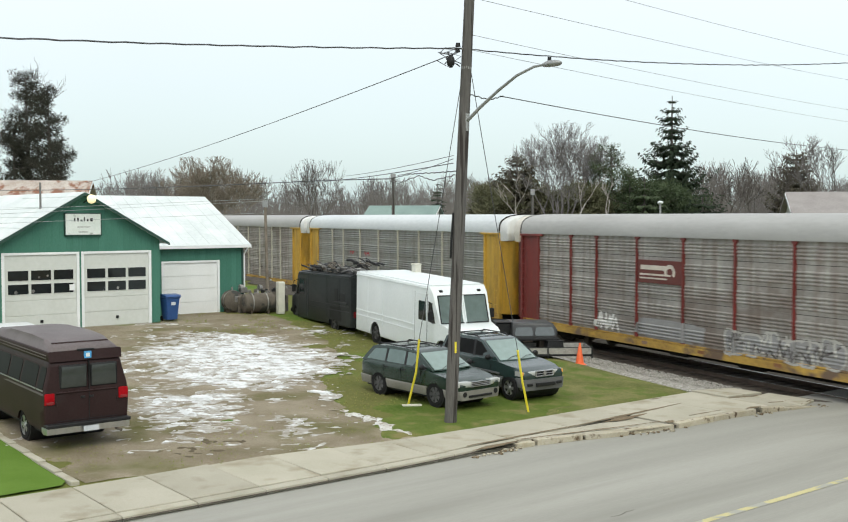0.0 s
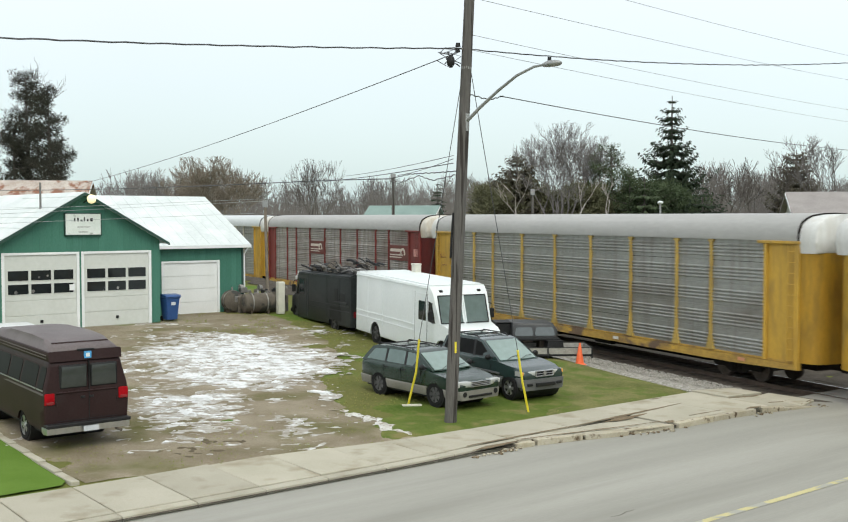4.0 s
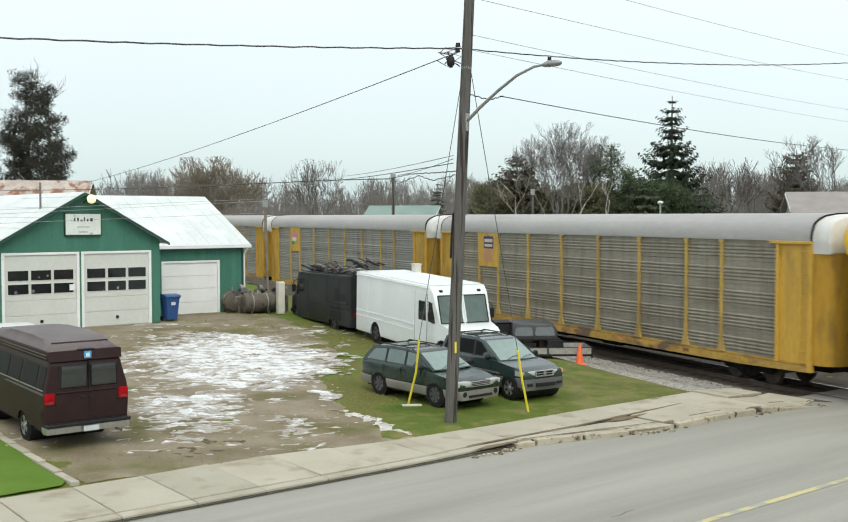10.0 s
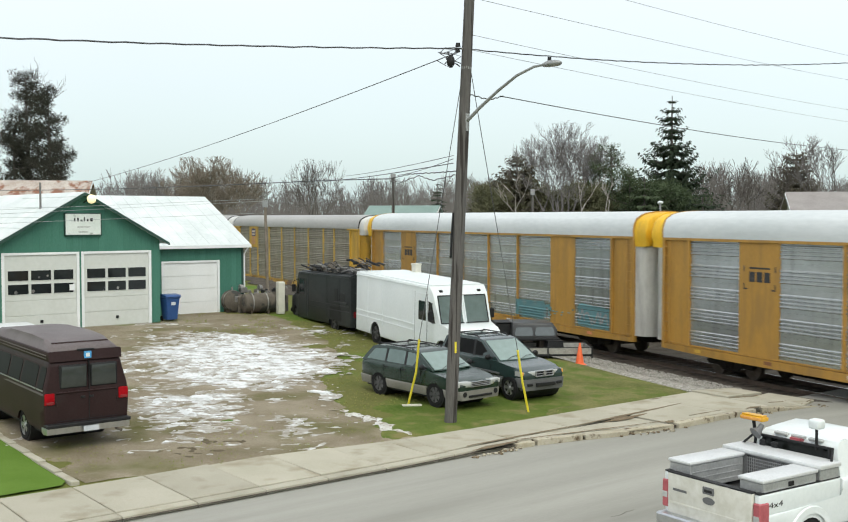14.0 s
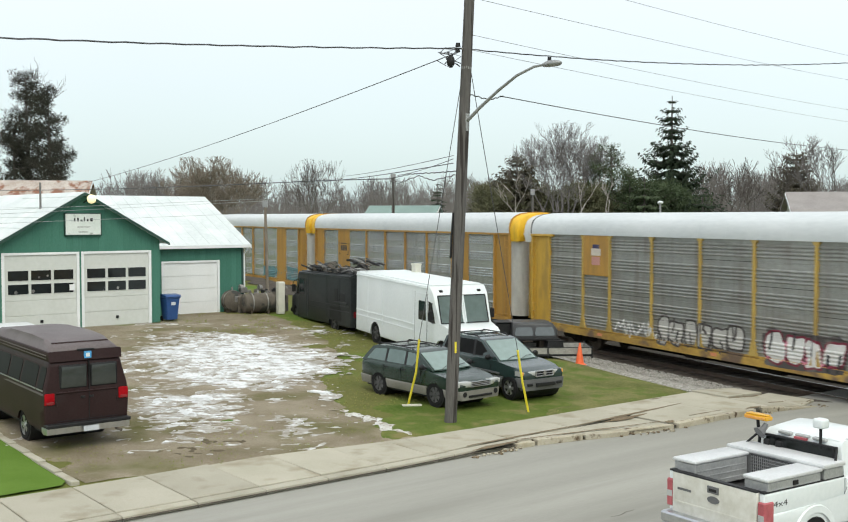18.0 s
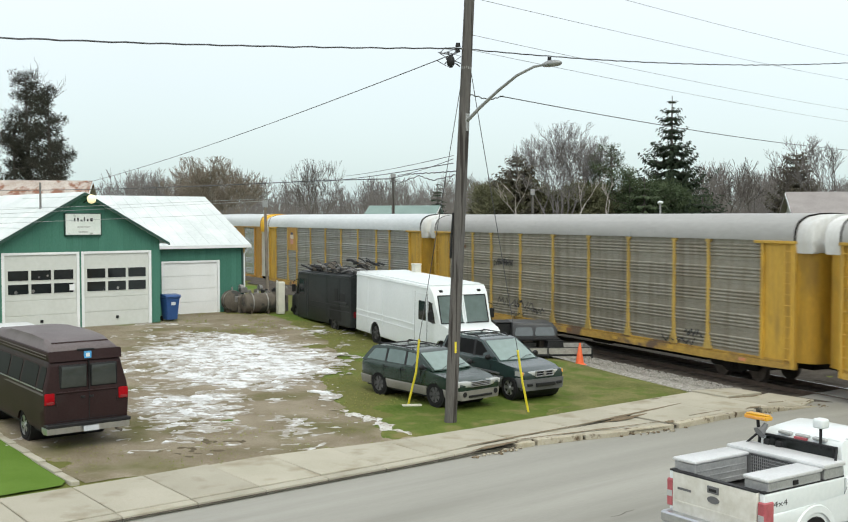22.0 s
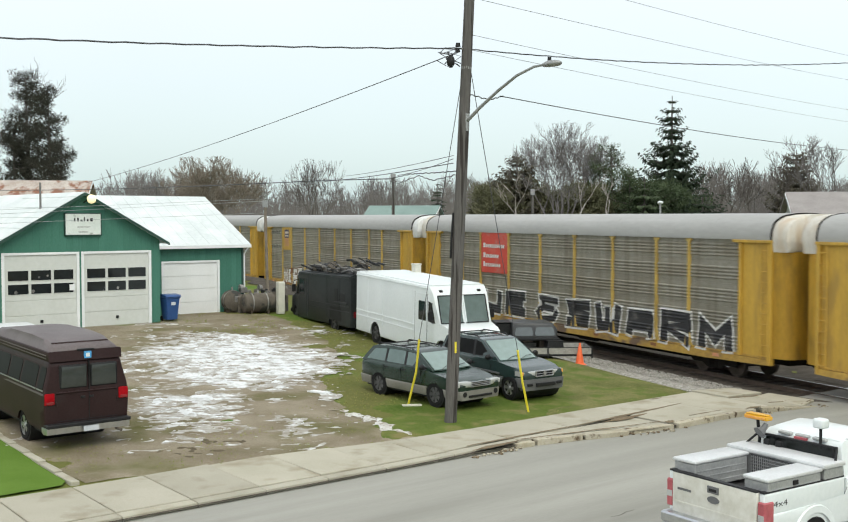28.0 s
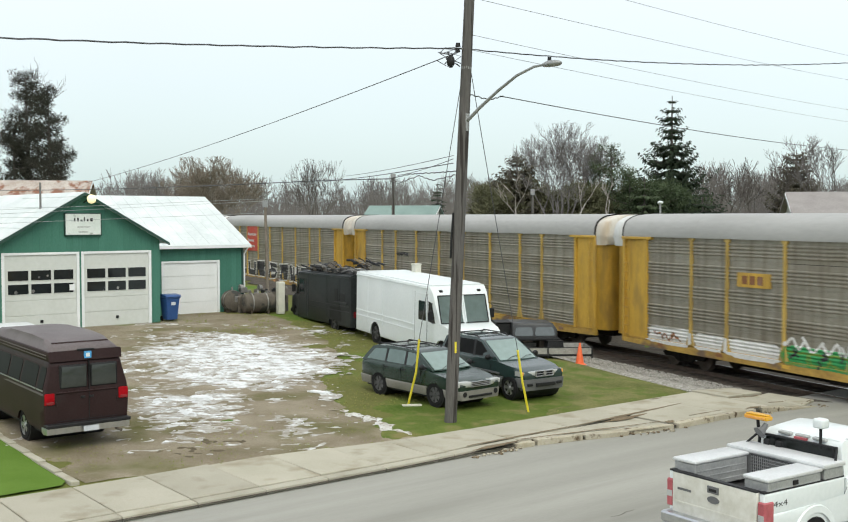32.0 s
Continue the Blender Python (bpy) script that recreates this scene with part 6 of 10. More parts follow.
        for hx in sp.get("handles", ()):
            part("door_handle", box(hx - 0.09, hx + 0.09, s * w * 0.985 - 0.02, s * w * 0.985 + 0.02, 0.86, 0.9, 0.01), M_BLACKPL, car)
        for x in sp.get("seams", ()):
            bm = box(x - 0.006, x + 0.006, min(s * (w - 0.05), s * (w + 0.004)), max(s * (w - 0.05), s * (w + 0.004)), sp["split"], 0.93)
            part("door_seam", bm, M_BLACKPL, car)
    return car


def outback():
    d = Vector((0.66, -0.751))
    x, y = -0.48 + 0.735 * 0.74, 30.8 + 0.68 * 0.74
    m = pose(x, y, land(x, y) + 0.02, 0, 0.8, math.degrees(math.atan2(d.y, d.x)))
    sp = dict(rear=-2.12, front=2.3, w=0.87, axles=(-1.2, 1.325), arch=0.385, wr=0.335, floor=0.27, split=0.5, tail_mat=M_BLACKPL, paint=M_GREENCAR, low_mat=M_CLADDING, low_label="grey-beige lower cladding",
              upper=[(2.29, 0.68), (2.2, 0.76), (1.9, 0.84), (1.0, 0.97), (0.6, 0.99), (-2.05, 0.99), (-2.12, 0.9)],
              rim=M_STEELRIM, spokes=7, belt_w=0.81, roof_w=0.6,
              house=[(-2.07, 0.97), (-1.76, 1.38), (-1.6, 1.44), (-0.8, 1.48), (0.14, 1.46), (0.36, 1.41), (1.16, 0.97)],
              windows=[[(-1.84, 1.03), (-1.6, 1.34), (-1.05, 1.38), (-0.99, 1.03)], [(-0.91, 1.03), (-0.95, 1.39), (-0.17, 1.4), (-0.1, 1.03)], [(0.0, 1.03), (-0.07, 1.39), (0.24, 1.37), (0.88, 1.03)]],
              trim=[[(-0.99, 1.02), (-1.04, 1.4), (-0.97, 1.4), (-0.92, 1.02)], [(-0.1, 1.02), (-0.16, 1.41), (-0.09, 1.41), (0.0, 1.02)]],
              glass=M_TEALGLASS, shield=((1.14, 0.99), (0.4, 1.39)), back_glass=((-2.04, 1.02), (-1.79, 1.38)),
              lamp=(2.32, 0.63, 0.785, 0.37, 0.83), tail=(-2.09, 0.72, 0.93, 0.58, 0.76), mirror=(0.86, 1.06), handles=(-0.05, -0.86), seams=(0.72, -0.18, -0.98))
    car = wagon("station_wagon", m, "dark green station wagon with beige cladding, muddy, on grass", "car", sp)
    part("bumper", prism([(2.1, 0.37), (2.33, 0.39), (2.39, 0.52), (2.35, 0.63), (2.1, 0.64)], -0.8, 0.8, bevel=0.05, shape=lambda v: Vector((v.x - 0.22 * (abs(v.y) / 0.8) ** 3, v.y, v.z))), M_CLADDING, car, "grey-beige front bumper")
    gr = part("grille", box(2.2, 2.31, -0.36, 0.36, 0.635, 0.765, 0.02), M_BLACKPL, car)
    for z in (0.64, 0.685, 0.73, 0.77):
        part("grille_bar", box(2.26, 2.335, -0.38, 0.38, z - 0.009, z + 0.009, 0.004), M_CHROME, gr)
    part("air_intake", box(2.26, 2.345, -0.45, 0.45, 0.34, 0.4, 0.01), M_BLACKPL, car)
    for s in (-1, 1):
        part("fog_lamp", disc((2.26, s * 0.6, 0.44), 0.075, 0.075, "x", 0.12, 14), M_BLACKPL, car)
        bm = tube([(-1.55, s * 0.56, 1.43), (-1.46, s * 0.57, 1.52), (0.0, s * 0.57, 1.5), (0.1, s * 0.56, 1.43)], 0.02, 6)
        part("roof_rail", bm, M_BLACKPL, car)
    for x in (-1.2, -0.45):
        part("cross_bar", tube([(x, -0.57, 1.52), (x, 0.57, 1.52)], 0.02, 6), M_BLACKPL, car)


def minivan():
    d = Vector((0.56, -0.83))
    n = Vector((0.83, 0.56))
    f = Vector((2.62, 31.15)) + n * 0.71
    c = f - d * 1.36
    m = pose(c.x, c.y, land(c.x, c.y) + 0.02, 0, 0.8, math.degrees(math.atan2(d.y, d.x)))
    sp = dict(rear=-2.3, front=1.98, w=0.86, axles=(-1.38, 1.36), arch=0.38, wr=0.335, floor=0.3, split=0.6, paint=M_TEALCAR, low_mat=M_GREYPL, low_label="grey lower cladding",
              upper=[(1.97, 0.74), (1.9, 0.86), (1.6, 0.94), (0.9, 1.03), (0.45, 1.06), (-2.24, 1.06), (-2.3, 0.93)],
              rim=M_ALLOY, spokes=6, belt_w=0.8, roof_w=0.63,
              house=[(-2.26, 1.04), (-2.1, 1.5), (-1.95, 1.58), (-0.9, 1.63), (-0.35, 1.6), (-0.15, 1.56), (0.78, 1.03)],
              windows=[[(-2.1, 1.11), (-1.98, 1.48), (-1.4, 1.53), (-1.35, 1.11)], [(-1.24, 1.11), (-1.28, 1.53), (-0.58, 1.54), (-0.5, 1.11)], [(-0.38, 1.11), (-0.46, 1.53), (-0.24, 1.51), (0.42, 1.11)]],
              trim=[[(-1.35, 1.09), (-1.4, 1.55), (-1.29, 1.55), (-1.25, 1.09)], [(-0.5, 1.09), (-0.58, 1.56), (-0.47, 1.56), (-0.39, 1.09)]],
              glass=M_GLASS, shield=((0.75, 1.05), (-0.11, 1.54)), back_glass=((-2.26, 1.08), (-2.12, 1.47)),
              lamp=(1.955, 0.72, 0.86, 0.35, 0.8), tail=(-2.3, 0.75, 1.02, 0.62, 0.82), mirror=(0.44, 1.14), handles=(-0.4, -1.25), seams=(0.5, -0.45, -1.35))
    sp["signal"] = M_AMBERLENS
    sp["glass"] = M_VANGLASS
    car = wagon("minivan", m, "dark teal minivan with grey bumper parked on grass", "car", sp)
    part("bumper", prism([(1.72, 0.36), (2.0, 0.38), (2.08, 0.52), (2.02, 0.68), (1.72, 0.69)], -0.8, 0.8, bevel=0.05, shape=lambda v: Vector((v.x - 0.2 * (abs(v.y) / 0.8) ** 3, v.y, v.z))), M_GREYPL, car, "grey front bumper")
    gr = part("grille", box(1.84, 1.98, -0.32, 0.32, 0.7, 0.86, 0.02), M_BLACKPL, car)
    for z in (0.71, 0.86):
        part("grille_frame", box(1.92, 2.005, -0.34, 0.34, z - 0.016, z + 0.016, 0.01), M_CHROME, gr)
    for y in (-0.33, 0.33):
        part("grille_frame", box(1.92, 2.005, y - 0.018, y + 0.018, 0.7, 0.87, 0.008), M_CHROME, gr)
    part("grille_bar", box(1.92, 2.0, -0.33, 0.33, 0.777, 0.793, 0.004), M_CHROME, gr)
    part("emblem", disc((1.99, 0, 0.785), 0.06, 0.055, "x", 0.04, 16), M_CHROME, gr)
    part("air_intake", box(2.02, 2.085, -0.36, 0.36, 0.42, 0.52, 0.01), M_BLACKPL, car)
    for s in (-1, 1):
        part("fog_lamp", box(1.92, 2.04, s * 0.56 - 0.1, s * 0.56 + 0.1, 0.44, 0.52, 0.02), M_BLACKPL, car)
        bm = tube([(-1.85, s * 0.56, 1.59), (-1.75, s * 0.57, 1.67), (-0.6, s * 0.57, 1.67), (-0.45, s * 0.56, 1.59)], 0.02, 6)
        part("roof_rail", bm, M_BLACKPL, car)
        part("side_moulding", box(-1.0, 0.95, s * 0.86 - 0.015, s * 0.92 + 0.015, 0.68, 0.74, 0.006), M_GREYPL, car)
    for x in (-1.5, -0.85):
        part("cross_bar", tube([(x, -0.57, 1.68), (x, 0.57, 1.68)], 0.02, 6), M_BLACKPL, car)


def high_top_van():
    rear = Vector((-7.8, 24.35))
    c = rear + ROAD_N * 2.6
    m = pose(c.x, c.y, land(c.x, c.y) + 0.0, 0, -1.2, math.degrees(math.atan2(ROAD_N.y, ROAD_N.x)))
    van = thing("high_top_van", m, "dark maroon high-top passenger van parked on the drive", "van")
    arches = [(-0.95, 0.42, 0.36), (1.8, 0.42, 0.36)]
    w = 1.0

    def plan(v):
        k = 1 - 0.1 * smoothstep(2.0, 2.6, v.x)
        side = 1 - 0.16 * smoothstep(1.2, 2.15, v.z) - 0.05 * smoothstep(0.7, 0.35, v.z)
        return Vector((v.x, v.y * k * side, v.z))

    def lean(x, z):
        return plan(Vector((x, w, z))).y

    out = arched(-2.5, 2.6, 0.42, arches) + [(2.62, 0.8), (2.55, 1.1), (2.4, 1.25), (2.1, 1.95), (2.0, 2.08), (-2.36, 2.08), (-2.44, 1.96), (-2.5, 1.25)]
    part("body", prism(out, -w, w, bevel=0.06, seg=3, shape=plan, cuts=(0.3, 0.15)), M_MAROON, van, smooth=50)
    top = [(-2.36, 2.05), (2.1, 2.05), (1.95, 2.28), (1.6, 2.42), (0.7, 2.5), (-0.9, 2.52), (-1.7, 2.48), (-2.1, 2.41), (-2.33, 2.32), (-2.4, 2.2)]

    def dome(v):
        k = smoothstep(2.15, 2.5, v.z)
        return Vector((v.x, v.y * (1 - 0.16 * k), v.z + 0.04 * k * (1 - (v.y / 0.86) ** 2)))

    part("raised_roof", prism(top, -0.86, 0.86, bevel=0.1, seg=4, shape=dome, cuts=(0.35, 0.08)), M_MAROONTOP, van, "dusty raised roof", smooth=60)
    part("roof_band", prism([(-2.46, 2.04), (2.05, 2.04), (1.9, 2.26), (-2.42, 2.27)], -0.87, 0.87, bevel=0.035), M_MAROON, van)
    for z in (2.11, 2.18):
        for s in (-1, 1):
            part("roof_stripe", box(-2.3, 1.9, s * 0.87 - 0.012, s * 0.87 + 0.012, z - 0.01, z + 0.01), M_MAROONTOP, van)
    part("roof_lip", box(-2.12, -2.0, -0.68, 0.68, 2.38, 2.435, 0.02), M_MAROON, van)
    part("chassis", box(-2.3, 2.4, -0.85, 0.85, 0.34, 0.6), M_BLACKPL, van)
    for x, r, z in arches:
        part("wheel_well", disc((x, 0, z), r - 0.01, r - 0.01, "y", 2 * w - 0.16, 20), M_BLACKPL, van)
        for s in (-1, 1):
            wheel(van, x, s * 0.83, 0.36, 0.24, M_CHROME, 5)
    # side glass
    for a, b in ((-2.36, -1.98), (-1.86, -0.86), (-0.74, 0.06), (0.16, 1.05)):
        side_piece(van, "side_window", [(a, 1.42), (b, 1.42), (b, 1.85), (b - 0.06, 1.91), (a + 0.06, 1.91), (a, 1.85)], lean, M_VANGLASS)
        side_piece(van, "window_trim", [(a - 0.03, 1.375), (b + 0.03, 1.375), (b + 0.03, 1.4), (a - 0.03, 1.4)], lean, M_CHROME, thick=0.016)
    side_piece(van, "door_window", [(1.2, 1.36), (2.2, 1.36), (1.95, 1.86), (1.2, 1.9)], lean, M_VANGLASS)
    side_piece(van, "waist_moulding", [(-2.42, 1.28), (2.2, 1.28), (2.2, 1.32), (-2.42, 1.32)], lean, M_MAROONTOP, thick=0.014)
    for x in (1.12, -0.02):
        side_piece(van, "door_seam", [(x - 0.008, 0.5), (x + 0.008, 0.5), (x + 0.008, 2.0), (x - 0.008, 2.0)], lean, M_BLACKPL, thick=0.004)
    slope_plate(van, "windshield", 2.38, 1.28, 0.8, 2.12, 1.95, 0.72, M_WINDSHIELD, 0.02)
    # rear doors
    for s in (-1, 1):
        y0, y1 = (q - 0.05 for q in sorted((s * 0.06, s * 0.66)))
        part("rear_window", prism([(y0, 1.43), (y1, 1.43), (y1 - 0.02 * (s > 0), 1.92), (y0 + 0.02 * (s < 0), 1.92)], -2.515, -2.4, "x", bevel=0.025), M_REARPANE, van)
        part("rear_window_frame", box(-2.505, -2.4, y0 - 0.03, y1 + 0.03, 1.4, 1.95, 0.03), M_BLACKPL, van)
        y0, y1 = sorted((s * 0.76, s * 0.99))
        tl = part("tail_light", box(-2.53, -2.3, y0, y1, 1.06, 1.33, 0.025, seg=2), M_TAILRED, van, "large red tail light")
        part("lower_lens", box(-2.536, -2.5, s * 0.875 - 0.09, s * 0.875 + 0.09, 1.075, 1.14, 0.008), M_REDLENS, tl)
        part("door_frame", box(-2.508, -2.45, s * 0.36 - 0.35, s * 0.36 + 0.35, 0.66, 0.675, 0.004), M_BLACKPL, van)
        part("hinge", box(-2.53, -2.44, s * 0.72 - 0.02, s * 0.72 + 0.02, 1.02, 1.12, 0.01), M_MAROON, van)
    part("door_seam", box(-2.512, -2.4, -0.058, -0.042, 0.6, 2.03), M_BLACKPL, van)
    part("waist_crease", box(-2.52, -2.45, -0.72, 0.72, 1.3, 1.34, 0.012), M_MAROON, van)
    for s in (-1, 1):
        part("door_handle", box(-2.53, -2.48, s * 0.1 - 0.05, s * 0.1 + 0.05, 1.16, 1.21, 0.01), M_BLACKPL, van)
    bp = part("bumper", prism([(-2.7, 0.4), (-2.5, 0.38), (-2.4, 0.42), (-2.4, 0.55), (-2.7, 0.55)], -1.0, 1.0, bevel=0.03, shape=lambda v: Vector((v.x + 0.1 * (abs(v.y) / 1.0) ** 6, v.y, v.z))), M_CHROME, van, "chrome step bumper")
    part("bumper_pad", box(-2.69, -2.4, -0.99, 0.99, 0.55, 0.63, 0.015), M_BLACKPL, bp)
    part("number_plate", box(-2.725, -2.7, -0.2, 0.16, 0.42, 0.54), M_PLATE, bp)
    part("parking_placard", box(-2.475, -2.44, -0.12, 0.05, 2.08, 2.24), M_BLUE, van, "blue and white placard")
    part("placard_mark", box(-2.48, -2.472, -0.08, 0.01, 2.11, 2.2), M_WHITE, van)
    part("brake_lamp", box(-2.45, -2.38, -0.2, 0.2, 2.26, 2.3, 0.01), M_BLACKPL, van)
    part("tailpipe", tube([(-2.5, -0.7, 0.36), (-2.75, -0.72, 0.35)], 0.035, 8), M_RUST, van)
    for s in (-1, 1):
        part("mirror", box(1.75, 1.85, s * 1.0, s * 1.22, 1.2, 1.45, 0.03) if s > 0 else box(1.75, 1.85, -1.22, -1.0, 1.2, 1.45, 0.03), M_BLACKPL, van)


def step_van(m, label, paint, length, height, cab):
    """A walk-in delivery truck: x forward, origin on the ground at its rear."""
    van = thing("step_van", m, label, "delivery truck", "old delivery trucks")
    w = 1.16
    ax = (1.9, length + 0.32)
    arches = [(ax[0], 0.5, 0.4), (ax[1], 0.48, 0.4)]
    n = length
    xc = n - 0.48

    def plan(v):
        return Vector((v.x, v.y * (1 - 0.2 * max(0.0, v.x - xc) / 1.6), v.z))

    def lean(x, z):
        return plan(Vector((x, w, z))).y

    back = arched(0.02, xc, 0.3, arches[:1]) + [(xc, height - 0.02), (0.02, height)]
    part("body", prism(back, -w, w, bevel=0.05, seg=3), paint, van, smooth=50)
    nose = arched(xc - 0.02, n + 1.05, 0.4, arches[1:]) if arches[1][0] - 0.48 > xc else [(xc - 0.02, 0.4), (n + 1.05, 0.4)]
    nose += [(n + 1.12, 0.8), (n + 1.05, 1.2), (n + 0.85, 1.3), (n + 0.16, 1.36), (n - 0.2, height - 0.28), (xc - 0.02, height - 0.02)]
    part("cab", prism(nose, -w, w, bevel=0.05, seg=3, shape=plan), paint, van, smooth=50)
    part("roof_panel", box(0.06, n - 0.55, -w + 0.12, w - 0.12, height - 0.02, height + 0.03, 0.02), M_WHITE if paint is M_WHITE else paint, van)
    part("chassis", box(0.1, n + 0.3, -0.8, 0.8, 0.42, 0.75), M_BLACKPL, van)
    for x, r, z in arches:
        part("wheel_well", disc((x, 0, z), r - 0.01, r - 0.01, "y", 2 * lean(x, z) - 0.14, 20), M_BLACKPL, van)
        for s in (-1, 1):
            wheel(van, x, s * (lean(x, z) - 0.17), 0.4, 0.24, M_STEELRIM, 5)
    for z in (0.93, 1.15):
        side_piece(van, "rub_rail", [(0.05, z), (n - 1.6, z), (n - 1.6, z + 0.04), (0.05, z + 0.04)], lean, paint, thick=0.02)
    # corner lamps and seams
    for s in (-1, 1):
        part("marker_lamp", box(-0.01, 0.03, s * (w - 0.16) - 0.05, s * (w - 0.16) + 0.05, height - 0.14, height - 0.06, 0.01), M_BLACKPL, van)
        tl = part("tail_light", box(-0.04, 0.03, min(s * 0.82, s * 1.0), max(s * 0.82, s * 1.0), 0.72, 0.98, 0.01), M_REDLENS, van, "red tail light")
        part("front_marker", box(n - 0.36, n - 0.24, min(s * 0.72, s * 0.86), max(s * 0.72, s * 0.86), height - 0.26, height - 0.16, 0.02), M_BLACKPL, van)
    for x in (1.2, 2.6, n - 1.7):
        side_piece(van, "panel_seam", [(x - 0.006, 0.62), (x + 0.006, 0.62), (x + 0.006, height - 0.06), (x - 0.006, height - 0.06)], lean, paint, thick=0.01)
    part("rear_door", box(-0.012, 0.02, -0.75, 0.75, 0.75, height - 0.25, 0.005), paint, van)
    part("rear_bumper", box(-0.18, 0.02, -1.0, 1.0, 0.45, 0.6, 0.02), M_BLACKPL, van)
    # cab
    side_piece(van, "cab_door", [(n - 1.55, 0.42), (n - 0.62, 0.42), (n - 0.62, height - 0.32), (n - 1.55, height - 0.32)], lean, paint, thick=0.018)
    for x in (n - 1.58, n - 0.6):
        side_piece(van, "door_gap", [(x - 0.012, 0.45), (x + 0.012, 0.45), (x + 0.012, height - 0.3), (x - 0.012, height - 0.3)], lean, M_GREYPL, thick=0.006)
    side_piece(van, "gutter", [(0.05, height - 0.13), (n - 0.5, height - 0.13), (n - 0.5, height - 0.1), (0.05, height - 0.1)], lean, paint, thick=0.03)
    side_piece(van, "door_window", [(n - 1.25, 1.42), (n - 0.66, 1.42), (n - 0.7, 2.12), (n - 1.25, 2.12)], lean, M_GLASS, thick=0.026)
    side_piece(van, "quarter_window", [(n - 0.52, 1.42), (n - 0.08, 1.38), (n - 0.3, 2.1), (n - 0.5, 2.15)], lean, M_GLASS, thick=0.012)
    for s in (-1, 1):
        y0, y1 = sorted((s * 0.05, s * 0.98))
        bm = bmesh.new()
        nr = Vector((0.93, 0, 0.36)) * 0.02
        q = [Vector((n + 0.15, y, 1.4)) for y in (y0, y1)] + [Vector((n - 0.18, y, height - 0.36)) for y in (y1, y0)]
        bm.faces.new([bm.verts.new(p + nr) for p in q])
        bmesh.ops.solidify(bm, geom=list(bm.faces), thickness=0.03)
        part("windshield", bm, M_WINDSHIELD, van)
        bm = bmesh.new()
        for (a, b) in zip(q, q[1:] + q[:1]):
            tube([a + nr, b + nr], 0.022, 6, bm)
        part("windshield_seal", bm, M_BLACKPL, van)
        part("windshield_pillar", tube([q[0] + nr * 1.5, q[3] + nr * 1.5], 0.03, 6) if s > 0 else tube([q[1] + nr * 1.5, q[2] + nr * 1.5], 0.03, 6), paint, van)
        part("headlight", disc((n + 1.1, s * 0.68, 0.86), 0.1, 0.1, "x", 0.08, 14), M_LENS, van)
        arm = part("mirror_arm", tube([(n - 0.25, s * 1.0, 1.3), (n - 0.12, s * 1.28, 1.45), (n - 0.12, s * 1.28, 2.0), (n - 0.35, s * 1.02, 2.15)], 0.014, 6), M_BLACKPL, van)
        part("mirror", box(n - 0.16, n - 0.1, s * 1.28 - 0.1, s * 1.28 + 0.1, 1.5, 1.85, 0.02), M_BLACKPL, van)
    part("grille", box(n + 1.05, n + 1.14, -0.5, 0.5, 0.72, 1.0, 0.02), M_BLACKPL, van)
    part("front_bumper", box(n + 1.0, n + 1.25, -0.95, 0.95, 0.45, 0.65, 0.03), M_BLACKPL, van)
    return van


